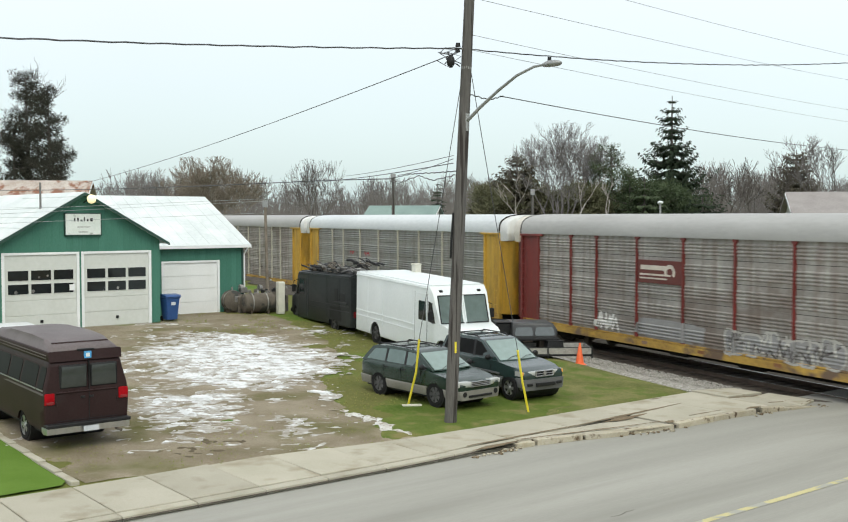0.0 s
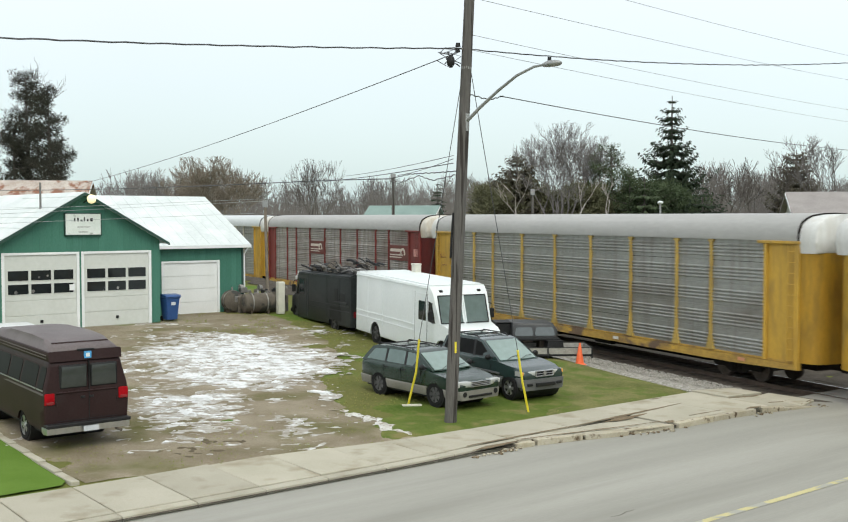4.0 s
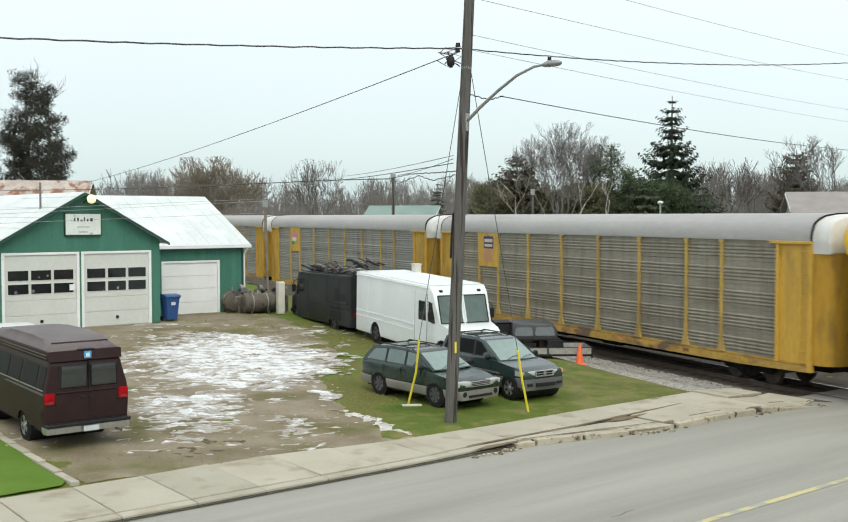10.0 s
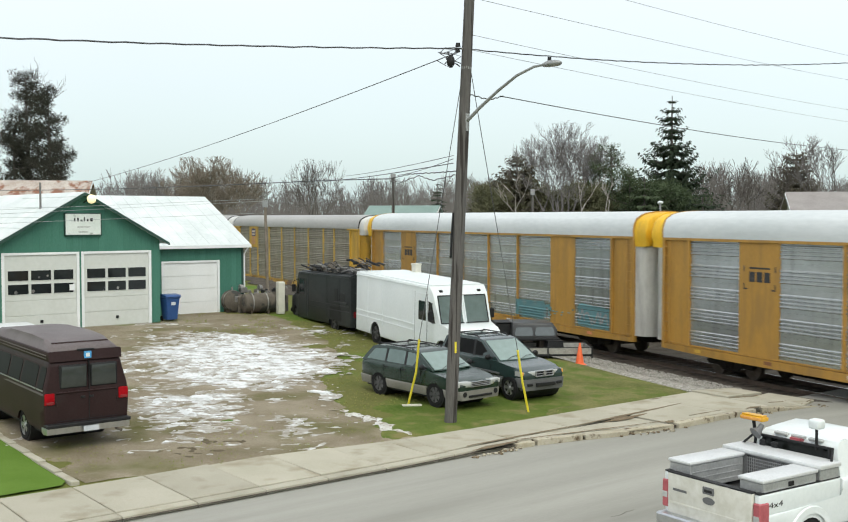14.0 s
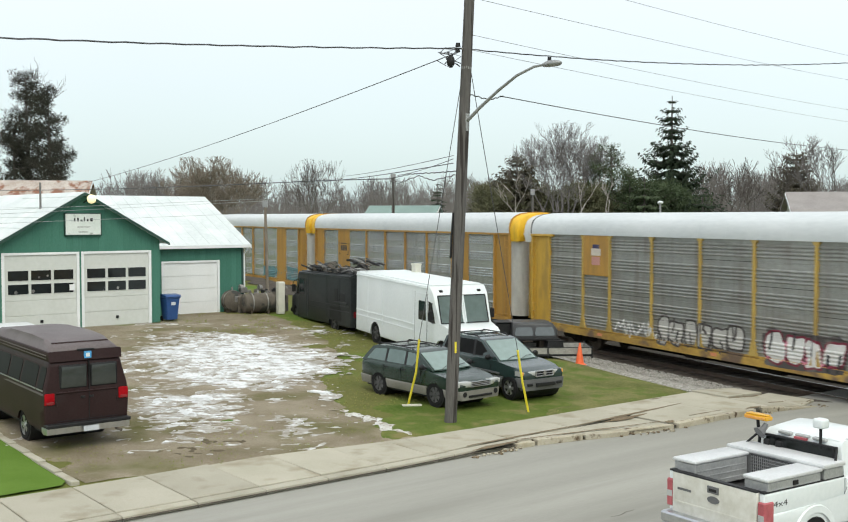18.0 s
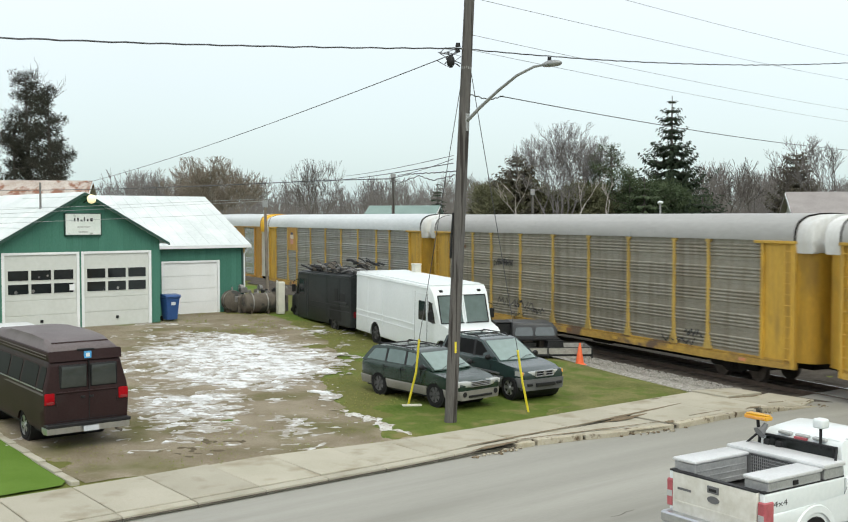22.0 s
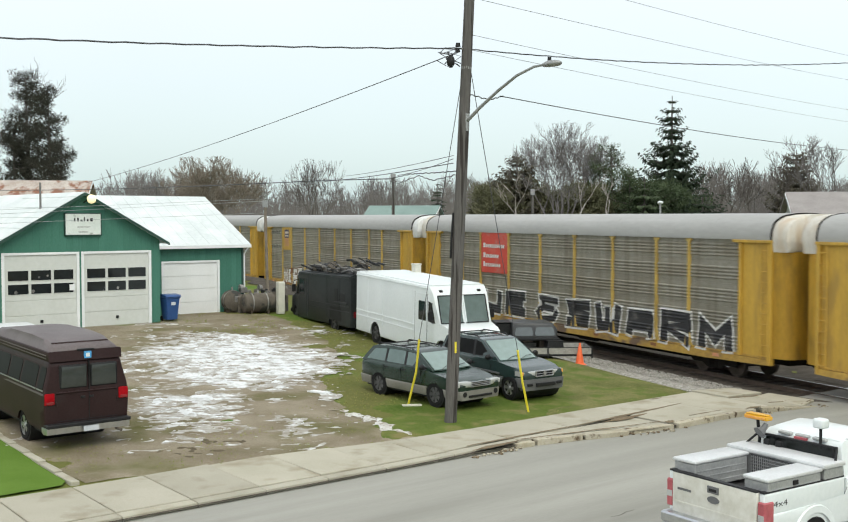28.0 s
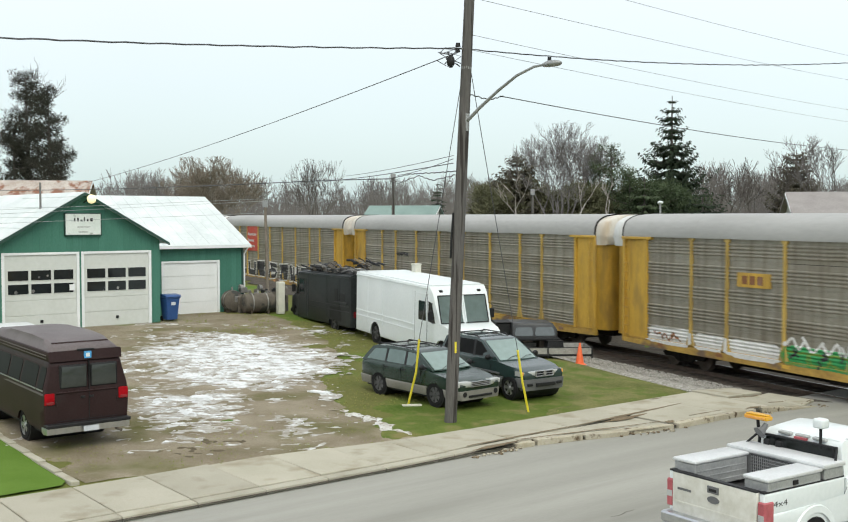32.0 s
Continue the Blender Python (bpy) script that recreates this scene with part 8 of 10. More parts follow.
def build_garage():
    g = thing("garage", GAR, "green sided repair garage with white doors and snowy roof", "garage")
    W, D = 7.0, 11.0
    doors = ((-6.75, -3.77), (-3.45, -0.52))
    dh = 3.12

    def gable(x):
        return EAVE + (RIDGE - EAVE) * (1 - abs(x + W / 2) / (W / 2))

    # front wall, board by board
    x = -W
    while x < -0.01:
        x1 = min(0.0, x + 0.28)
        cuts = [x] + sorted(q for d in doors for q in (d[0] - 0.1, d[1] + 0.1) if x < q < x1) + ([-W / 2] if x < -W / 2 < x1 else []) + [x1]
        cuts.sort()
        for a, b in zip(cuts, cuts[1:]):
            mid = (a + b) / 2
            z0 = dh + 0.06 if any(d[0] - 0.1 <= mid <= d[1] + 0.1 for d in doors) else 0.0
            board(g, a, b, 0, z0, gable(a), gable(b))
        x = x1
    part("side_wall", box(-W, -W + 0.12, 0.0, D, -0.4, EAVE), M_GREENWALL, g)
    part("side_wall", box(-0.12, 0.0, 0.0, 2.1, -0.4, EAVE), M_GREENWALL, g)
    part("rear_wall", box(-W, 5.4, D, D + 0.12, -0.4, EAVE - 0.3), M_GREENWALL, g)
    part("interior_wall", box(-W + 0.14, -0.14, 0.6, 0.7, -0.3, EAVE - 0.2), M_BLACKPL, g)
    part("footing", box(-W, 0.0, 0.02, 0.2, -0.5, 0.02), M_CONCRETE, g)
    for a, b in doors:
        d = sectional_door(g, a, b, 0.0, dh, 5, M_DOOR, ((1.52, 1.92, 3), (2.08, 2.48, 3)))
        part("door_handle", box((a + b) / 2 - 0.06, (a + b) / 2 + 0.06, -0.03, 0.02, 0.3, 0.42, 0.01), M_BLACKPL, d)
    part("notice", box(-4.08, -3.86, -0.012, -0.002, 1.6, 1.85), M_TRIM, g)
    for x, z, r in ((-5.6, 1.63, 0.07), (-1.95, 1.62, 0.06), (-5.35, 2.2, 0.05), (-5.0, 2.25, 0.045), (-6.3, 1.6, 0.07)):
        part("sticker", disc((x, -0.004, z), r, r, "y", 0.006, 12), M_SCRAP, g)
    # annex
    x0, x1, y0 = 0.0, 5.4, 2.1
    ez = 3.42
    ax0, ax1 = 1.2, 4.0
    x = x0
    while x < x1 - 0.01:
        b = min(x1, x + 0.28)
        cuts = sorted([x, b] + [q for q in (ax0 - 0.1, ax1 + 0.1) if x < q < b])
        for p, q in zip(cuts, cuts[1:]):
            z0 = 2.56 if ax0 - 0.1 <= (p + q) / 2 <= ax1 + 0.1 else 0.0
            board(g, p, q, y0, z0, ez, ez)
        x = b
    sectional_door(g, ax0, ax1, y0, 2.5, 4, M_DOORW, ())
    ry = y0 + 4.46
    bm = prism([(y0, -0.4), (D, -0.4), (D, ez), (ry, RIDGE - 0.05), (y0, ez)], x1 - 0.12, x1, "x")
    part("gable_wall", bm, M_GREENWALL, g)
    part("corner_trim", box(x1 - 0.08, x1 + 0.03, y0 - 0.05, y0 + 0.06, 0.0, ez), M_DARKTRIM, g)
    part("footing", box(x0, x1, y0 + 0.02, y0 + 0.2, -0.5, 0.02), M_CONCRETE, g)
    # roofs: the front gable and the cross wing
    t = 0.07
    ov = 0.32
    sl = (RIDGE - EAVE) / (W / 2)
    for s in (-1, 1):
        xr, xe = -W / 2, (0.0 + ov if s > 0 else -W - ov)
        ze = EAVE - sl * ov
        pts = [(xr, RIDGE), (xe, ze), (xe, ze + t), (xr, RIDGE + t)]
        part("roof_slope", prism(pts, -0.35, ry if s > 0 else D, "y"), M_ROOFWHITE, g, "snow-dusted pale metal roof")
        f = [(xr, RIDGE - 0.07), (xe, ze - 0.07), (xe, ze + t - 0.02), (xr, RIDGE + t - 0.02)]
        part("barge_board", prism(f, -0.39, -0.352, "y"), M_DARKTRIM, g)
        for k in range(5):
            q = (k + 0.5) / 5
            xx, zz = xr + (xe - xr) * q, RIDGE + (ze - RIDGE) * q + t
            part("roof_seam", box(xx - 0.015, xx + 0.015, -0.35, ry - 0.4 - abs(q) * 0.0, zz - 0.01, zz + 0.018), M_ROOFWHITE, g)
    ye = y0 - 0.3
    sl2 = (RIDGE - ez) / (ry - y0)
    z_e = ez - sl2 * 0.3
    part("roof_slope", prism([(ye, z_e), (ry, RIDGE), (ry, RIDGE + t), (ye, z_e + t)], -W / 2, x1 + 0.3, "x"), M_ROOFWHITE, g, "snow-dusted pale metal roof")
    part("roof_slope", prism([(D + 0.3, z_e), (ry, RIDGE), (ry, RIDGE + t), (D + 0.3, z_e + t)], -W / 2, x1 + 0.3, "x"), M_ROOFWHITE, g)
    part("fascia", box(0.34, x1 + 0.31, ye - 0.04, ye - 0.002, z_e - 0.08, z_e + t - 0.01), M_TRIM, g)
    part("rake_board", prism([(ye, z_e - 0.1), (ry, RIDGE - 0.1), (ry, RIDGE + t - 0.02), (ye, z_e + t - 0.02)], x1 + 0.302, x1 + 0.335, "x"), M_TRIM, g)
    for k in range(9):
        xx = 0.5 + 0.6 * k
        part("roof_seam", prism([(ye, z_e + t - 0.01), (ry, RIDGE + t - 0.01), (ry, RIDGE + t + 0.016), (ye, z_e + t + 0.016)], xx - 0.012, xx + 0.012, "x"), M_ROOFWHITE, g)
    part("downpipe", tube([(x1 + 0.25, ye + 0.1, z_e), (x1 + 0.06, y0 - 0.06, z_e - 0.4), (x1 + 0.06, y0 - 0.06, 0.1)], 0.04, 8), M_TRIM, g)
    part("vent_pipe", tube([(-4.75, 1.4, 4.6), (-4.75, 1.4, 6.15)], 0.045, 10), M_SCRAP, g)
    part("lamp_bracket", tube([(-3.42, -0.02, 5.3), (-3.35, -0.4, 5.45), (-3.32, -0.55, 5.42)], 0.02, 6), M_BLACKPL, g)
    part("lamp_globe", ball((-3.3, -0.56, 5.44), 0.19, u=16, v=10), M_GLOBE, g, "glowing warm white lamp globe")
    return g


build_garage()


def garage_sign():
    m = GAR @ pose(-3.5, -0.04, 3.92)
    s = thing("hanging_sign", m, "weathered pale sign board with dark script strokes", "sign")
    part("sign_board", box(-0.78, 0.78, -0.09, 0.0, 0.0, 0.92, 0.012), M_SIGN, s)
    fr = bmesh.new()
    for a, b, c, d in ((-0.8, 0.8, -0.02, 0.02), (-0.8, 0.8, 0.9, 0.94), (-0.8, -0.76, 0, 0.92), (0.76, 0.8, 0, 0.92)):
        box(a, b, -0.1, -0.0, c, d, 0.004, fr)
    part("sign_frame", fr, M_DARKTRIM, s)
    rng = random.Random(3)
    x = -0.4
    while x < 0.4:
        part("script_bar", box(x, x + rng.uniform(0.05, 0.11), -0.096, -0.09, 0.58, 0.58 + rng.uniform(0.07, 0.2)), M_BLACKPL, s, smooth=None)
        x += 0.14
    part("script_bar", box(-0.25, 0.3, -0.096, -0.09, 0.33, 0.36), M_SCRAP, s, smooth=None)
    part("script_bar", box(-0.2, 0.2, -0.096, -0.09, 0.12, 0.15), M_SCRAP, s, smooth=None)


garage_sign()


def on_land(x, y, rz=0.0, up=0.0):
    return pose(x, y, land(x, y) + up, 0, 0, rz)


def recycling_bin():
    p = GAR @ Vector((0.52, 0.1, 0))
    b = thing("wheeled_bin", pose(p.x, p.y, land(p.x, p.y), 0, 0, GAR_A), "blue wheeled plastic recycling bin beside the garage", "bin")
    bm = bmesh.new()
    lo = [bm.verts.new(q) for q in ((-0.25, -0.26, 0.08), (0.25, -0.26, 0.08), (0.25, 0.24, 0.08), (-0.25, 0.24, 0.08))]
    hi = [bm.verts.new(q) for q in ((-0.33, -0.36, 1.1), (0.33, -0.36, 1.1), (0.33, 0.33, 1.1), (-0.33, 0.33, 1.1))]
    bm.faces.new(lo[::-1])
    bm.faces.new(hi)
    for i in range(4):
        bm.faces.new((lo[i], lo[(i + 1) % 4], hi[(i + 1) % 4], hi[i]))
    bmesh.ops.bevel(bm, geom=list(bm.edges), offset=0.03, segments=2, affect="EDGES")
    part("bin_body", bm, M_BLUEBIN, b)
    part("rim", box(-0.36, 0.36, -0.39, 0.36, 1.04, 1.1, 0.02), M_BLUEBIN, b)
    part("lid", prism([(-0.4, 1.1), (0.38, 1.12), (0.38, 1.18), (0.1, 1.23), (-0.35, 1.19), (-0.42, 1.12)], -0.37, 0.37, "x", bevel=0.02), M_BLUEBIN, b)
    part("label_mark", box(-0.09, 0.12, -0.352, -0.338, 0.74, 0.88), M_PLATE, b, smooth=None)
    for s in (-1, 1):
        part("wheel", disc((s * 0.26, 0.26, 0.12), 0.12, 0.12, "x", 0.05, 16), M_BLACK, b)
    part("handle", tube([(-0.28, 0.38, 1.08), (-0.26, 0.44, 1.1), (0.26, 0.44, 1.1), (0.28, 0.38, 1.08)], 0.02, 6), M_BLUEBIN, b)


recycling_bin()


def tank(m, label, length, r):
    t = thing("old_tank", m, label, "tank", "scrap tanks by the garage")
    prof = [(-length / 2 - 0.1, 0.2 * r), (-length / 2 - 0.08, 0.65 * r), (-length / 2, 0.97 * r), (-length / 2 + 0.05, r), (length / 2 - 0.05, r), (length / 2, 0.97 * r), (length / 2 + 0.08, 0.65 * r), (length / 2 + 0.1, 0.2 * r)]
    part("shell", tube([(x, 0, r) for x, _ in prof], [q for _, q in prof], 22), M_RUST, t)
    for x in (-length * 0.25, length * 0.25):
        part("band", tube([(x - 0.03, 0, r), (x + 0.03, 0, r)], r + 0.015, 22), M_SCRAP, t)
    part("valve", tube([(0, 0, 2 * r - 0.02), (0, 0, 2 * r + 0.16)], 0.05, 8), M_SCRAP, t)
    for x in (-length * 0.3, length * 0.3):
        part("cradle", box(x - 0.05, x + 0.05, -r * 0.7, r * 0.7, -0.1, 0.12), M_TIE, t)


tank(on_land(-8.05, 51.0, 30, 0.05), "rusty grey horizontal tank lying among scrap", 1.45, 0.46)
tank(on_land(-9.35, 51.25, 118, 0.05), "rusty drum tank standing end-on by the wall", 0.7, 0.5)


def scrap_heap():
    x, y = -8.0, 51.75
    h = thing("scrap_heap", on_land(x, y, 30), "heap of rusty machine scrap behind a tank", "scrap")
    rng = random.Random(9)
    for k in range(46):
        s = rng.uniform(0.07, 0.24)
        a, b, c = rng.uniform(-1.3, 1.3), rng.uniform(-0.3, 0.5), rng.uniform(0, 1.15)
        if k % 2:
            bm = box(a - s, a + s, b - s * 0.7, b + s * 0.7, max(0, c - s), c + s * 0.6, 0.02)
        else:
            bm = disc((a, b, c + 0.05), s, s * rng.uniform(0.6, 1), rng.choice("xyz"), s, 12)
        part("scrap_block", bm, rng.choice((M_SCRAP, M_RUST, M_BLACKPL)), h)
    part("base_plate", box(-1.3, 1.3, -0.35, 0.55, -0.05, 0.8, 0.05), M_RUST, h)


scrap_heap()
pp = thing("old_appliance", on_land(-6.95, 50.95, 25), "pale upright scrap panel cabinet beside a truck", "scrap cabinet")
part("cabinet_body", box(-0.17, 0.17, -0.2, 0.2, 0, 1.55, 0.02), M_PALEWOOD, pp)
part("cabinet_door", box(-0.15, 0.15, -0.222, -0.2, 0.06, 1.5, 0.01), M_PALEWOOD, pp)


def litter(x, y, rz, label, material, w, h, name="board_scrap"):
    t = thing(name, on_land(x, y, rz, 0.015), label, "debris")
    part("piece", box(-w / 2, w / 2, -h / 2, h / 2, 0, 0.03, 0.006), material, t)
    part("edge", box(-w / 2, w / 2, -h / 2 - 0.02, -h / 2, 0, 0.045, 0.004), material, t)


litter(-0.35, 29.95, 10, "pale flat board lying in the grass", M_PALEWOOD, 0.55, 0.2)
litter(-3.15, 31.6, -35, "white flat board on the drive", M_TRIM, 0.7, 0.3)
litter(-4.9, 44.2, 15, "pale scrap board on the grass", M_PALEWOOD, 0.5, 0.16)
litter(-11.0, 45.9, 20, "pale scrap board by the garage", M_PALEWOOD, 0.5, 0.16)


def cone():
    c = thing("traffic_cone", on_land(5.72, 38.55, 10), "orange traffic cone standing at the trailer", "traffic cone")
    part("base", box(-0.2, 0.2, -0.2, 0.2, 0, 0.04, 0.015), M_CONE, c)
    part("cone_body", tube([(0, 0, 0.03), (0, 0, 0.4), (0, 0, 0.8)], [0.16, 0.095, 0.03], 20), M_CONE, c)


cone()


def trailer():
    # low deck between the minivan and the cone
    z0 = land(4.6, 39.6)
    t = thing("utility_trailer", pose(4.62, 39.66, z0, 0, 0, 1), "low grey utility trailer with a pale side rail", "trailer")
    part("deck", box(-1.6, 1.58, -0.82, 0.82, 0.16, 0.22, 0.01), M_SCRAP, t)
    for s in (-1, 1):
        part("side_rail", box(-1.6, 1.58, s * 0.84 - 0.02, s * 0.84 + 0.02, 0.12, 0.2, 0.006), M_BLACKPL, t)
        part("mesh_side", box(-1.58, 1.56, s * 0.84 - 0.006, s * 0.84 + 0.006, 0.2, 0.42), M_MESH, t)
        part("top_rail", tube([(-1.6, s * 0.84, 0.44), (1.58, s * 0.84, 0.44)], 0.016, 6), M_BLACKPL, t)
        for x in (-1.6, -0.05, 1.58):
            part("stake", box(x - 0.025, x + 0.025, s * 0.84 - 0.03, s * 0.84 + 0.03, 0.05, 0.48, 0.006), M_BLACKPL, t)
        w = part("wheel", disc((-0.9, s * 0.98, 0.24), 0.24, 0.24, "y", 0.15, 20), M_BLACK, t)
        part("rim", disc((-0.9, s * 1.06, 0.24), 0.13, 0.13, "y", 0.02, 16), M_ALLOY, w)
    part("end_rail", box(1.56, 1.6, -0.84, 0.84, 0.12, 0.2, 0.006), M_BLACKPL, t)
    part("mesh_end", box(1.57, 1.585, -0.82, 0.82, 0.2, 0.42), M_MESH, t)
    part("end_bar", tube([(1.58, -0.84, 0.44), (1.58, 0.84, 0.44)], 0.016, 6), M_BLACKPL, t)
    part("leg", tube([(1.4, 0.5, -0.05), (1.4, 0.5, 0.2)], 0.03, 8), M_GALV, t)
    part("axle", box(-1.0, -0.8, -0.95, 0.95, 0.1, 0.2), M_BLACKPL, t)
    crate = thing("black_crate", pose(4.9, 39.75, z0 + 0.22, 0, 0, 8), "black plastic crate on the trailer", "crate")
    part("crate_body", prism([(-0.36, 0), (0.36, 0), (0.3, 0.36), (-0.28, 0.36)], -0.3, 0.3, bevel=0.03), M_BLACKPL, crate)
    part("crate_lid", box(-0.3, 0.32, -0.32, 0.32, 0.36, 0.4, 0.015), M_BLACKPL, crate)
    # fibreglass cap from a pickup bed, propped above the trailer
    cp = thing("truck_cap", pose(4.15, 40.5, z0 + 0.22, 0, 0, 6), "grey fibreglass pickup cap with tinted side windows", "truck cap")
    g = [(-0.95, 0.42), (0.84, 0.42), (0.84, 0.78), (0.66, 1.03), (-0.9, 1.06)]
    M_CAP = surface("grey_fibreglass", (0.035, 0.037, 0.04), (0.06, 0.062, 0.066), 0.4, 1.5, 20, 0.03, spec=0.4)
    part("shell", prism(g, -0.82, 0.82, bevel=0.08, seg=3, shape=lambda v: Vector((v.x, v.y * (1 - 0.14 * smoothstep(0.5, 1.15, v.z)), v.z))), M_CAP, cp, smooth=50)
    for x0, x1 in ((-0.82, -0.1), (-0.05, 0.72)):
        side_piece(cp, "side_window", [(x0 + 0.04, 0.56), (x1 - 0.04, 0.56), (x1, 0.62), (x1 - 0.05, 0.84), (x1 - 0.1, 0.88), (x0 + 0.1, 0.88), (x0 + 0.05, 0.84), (x0, 0.62)], lambda x, z: 0.82 * (1 - 0.14 * smoothstep(0.5, 1.15, z)), M_SMOKE)
    part("skirt", box(-0.96, 0.92, -0.84, 0.84, 0.38, 0.46, 0.02), M_BLACKPL, cp)
    for x in (-0.8, 0.3):
        part("block", box(x - 0.12, x + 0.12, -0.6, 0.6, 0.0, 0.4, 0.01), M_TIE, cp)
    bx = thing("black_box", pose(3.0, 40.4, z0 + 0.22, 0, 0, 4), "black plastic box beside a truck cap", "box")
    part("box_body", box(-0.3, 0.28, -0.5, 0.5, 0, 1.0, 0.04), M_BLACKPL, bx)
    part("box_lid", box(-0.32, 0.3, -0.52, 0.52, 1.0, 1.06, 0.02), M_BLACKPL, bx)


trailer()


# ---------------------------------------------------------------- utility pole and wires
def sag(p, q, drop, n=14):
    p, q = Vector(p), Vector(q)
    return [p.lerp(q, k / n) - Vector((0, 0, drop * 4 * (k / n) * (1 - k / n))) for k in range(n + 1)]


POLE_B, POLE_T = Vector((0.69, 27.88, -0.3)), Vector((1.255, 27.9, 12.7))


def on_pole(z):
    return POLE_B.lerp(POLE_T, (z - POLE_B.z) / (POLE_T.z - POLE_B.z))


def eyeline(x, y, depth):
    """The point at that depth in front of the viewpoint, from its place across a view 1568 wide."""
    a, b = (x - 784) / 1950, (483 - y) / 1950
    c, s = math.cos(0.04203), math.sin(0.04203)
    v = Vector((a, c + b * s, -s + b * c))
    return Vector(EYE) + v * (depth / v.y)


def build_pole():
    p = thing("utility_pole", Matrix(), "weathered wooden utility pole leaning slightly at the sidewalk", "utility pole")
    zs = (-0.3, 0.0, 2, 4, 6, 8, 10, 12.7)
    part("pole_shaft", tube([on_pole(z) for z in zs], [0.168, 0.165, 0.162, 0.158, 0.152, 0.145, 0.138, 0.132], 20), M_WOOD, p)
    k = 0.17
    part("pole_tag", box(0.81, 0.86, 27.69, 27.72, 1.9, 2.2, 0.005), M_YGUARD, p, "yellow marker strip")
    for z in (9.4,):
        part("band", tube([on_pole(z - 0.03), on_pole(z + 0.03)], 0.178 - z * 0.004, 16), M_GALV, p)
    part("cable_riser", tube([on_pole(4.4) + Vector((-0.19, -0.02, 0)), on_pole(5.0) + Vector((-0.19, -0.02, 0)), on_pole(5.6) + Vector((-0.17, -0.02, 0))], 0.03, 8), M_BLACKPL, p)
    for dz in (0.0, 0.14):
        part("insulator", disc(on_pole(9.85 + dz) + Vector((-0.25, -0.1, 0)), 0.07, 0.05, "z", 0.1, 12), M_BLACKPL, p)
    part("insulator_bracket", tube([on_pole(9.9), on_pole(9.9) + Vector((-0.3, -0.1, 0))], 0.025, 6), M_GALV, p)
    bm = ball(on_pole(9.55) + Vector((-0.42, -0.15, 0)), 0.14, u=10, v=8, squash=(0.8, 0.8, 1.2))
    part("splice_can", bm, M_BLACKPL, p)
    rng = random.Random(2)
    for k in range(7):
        c = on_pole(9.7) + Vector((-0.45, -0.12, 0))
        pts = [c + Vector((rng.uniform(-0.35, 0.3), rng.uniform(-0.1, 0.1), rng.uniform(-0.3, 0.25))) for _ in range(4)]
        part("jumper_wire", tube([c] + pts, 0.012, 5), M_CABLE, p)
    return p


build_pole()


def street_lamp():
    a = on_pole(8.0)
    out = Vector((0.627, -0.779, 0))
    l = thing("street_lamp", Matrix(), "galvanised street lamp on a long curved arm", "street lamp")
    pts = [a + out * 0.12, a + out * 0.6 + Vector((0, 0, 0.3)), a + out * 1.3 + Vector((0, 0, 0.68)), a + out * 2.0 + Vector((0, 0, 1.0)), a + out * 2.6 + Vector((0, 0, 1.15)), a + out * 2.95 + Vector((0, 0, 1.16))]
    part("arm", tube(pts, [0.05, 0.045, 0.04, 0.036, 0.032, 0.03], 10), M_GALV, l)
    part("mounting_plate", tube([a + out * 0.1 - Vector((0, 0, 0.25)), a + out * 0.14 + Vector((0, 0, 0.2))], 0.06, 8), M_GALV, l)
    c = a + out * 3.2 + Vector((0, 0, 1.15))
    bm = ball((0, 0, 0), 0.3, u=16, v=10, squash=(1.05, 0.5, 0.3))
    for v in bm.verts:
        v.co = Vector((v.co.x, v.co.y, max(v.co.z, -0.05)))
    m = Matrix.Translation(c) @ Matrix.Rotation(math.atan2(out.y, out.x), 4, "Z")
    bm.transform(m)
    h = part("lamp_head", bm, M_GALV, l)
    bm = disc((0, 0, 0), 0.05, 0.045, "z", 0.1, 10)
    bm.transform(Matrix.Translation(c + Vector((0, 0, 0.12)) - out * 0.08))
    part("photocell", bm, M_BLACKPL, l)


street_lamp()


def wire(name, label, pts, r, material=None, group="overhead wires"):
    w = tagged(new(name, mesh_of(name, tube(pts, r, 6), material or M_CABLE, 60)), label, "wire", group)
    return w


def rope(points, amp, seed, n=60):
    """A bundle that weaves a little about its way."""
    rng = random.Random(seed)
    out = []
    for k in range(n + 1):
        t = k / n * (len(points) - 1)
        i = min(int(t), len(points) - 2)
        p = Vector(points[i]).lerp(Vector(points[i + 1]), t - i)
        out.append(p + Vector((0, 0, amp * math.sin(k * 1.9) + rng.uniform(-amp, amp) * 0.5)))
    return out


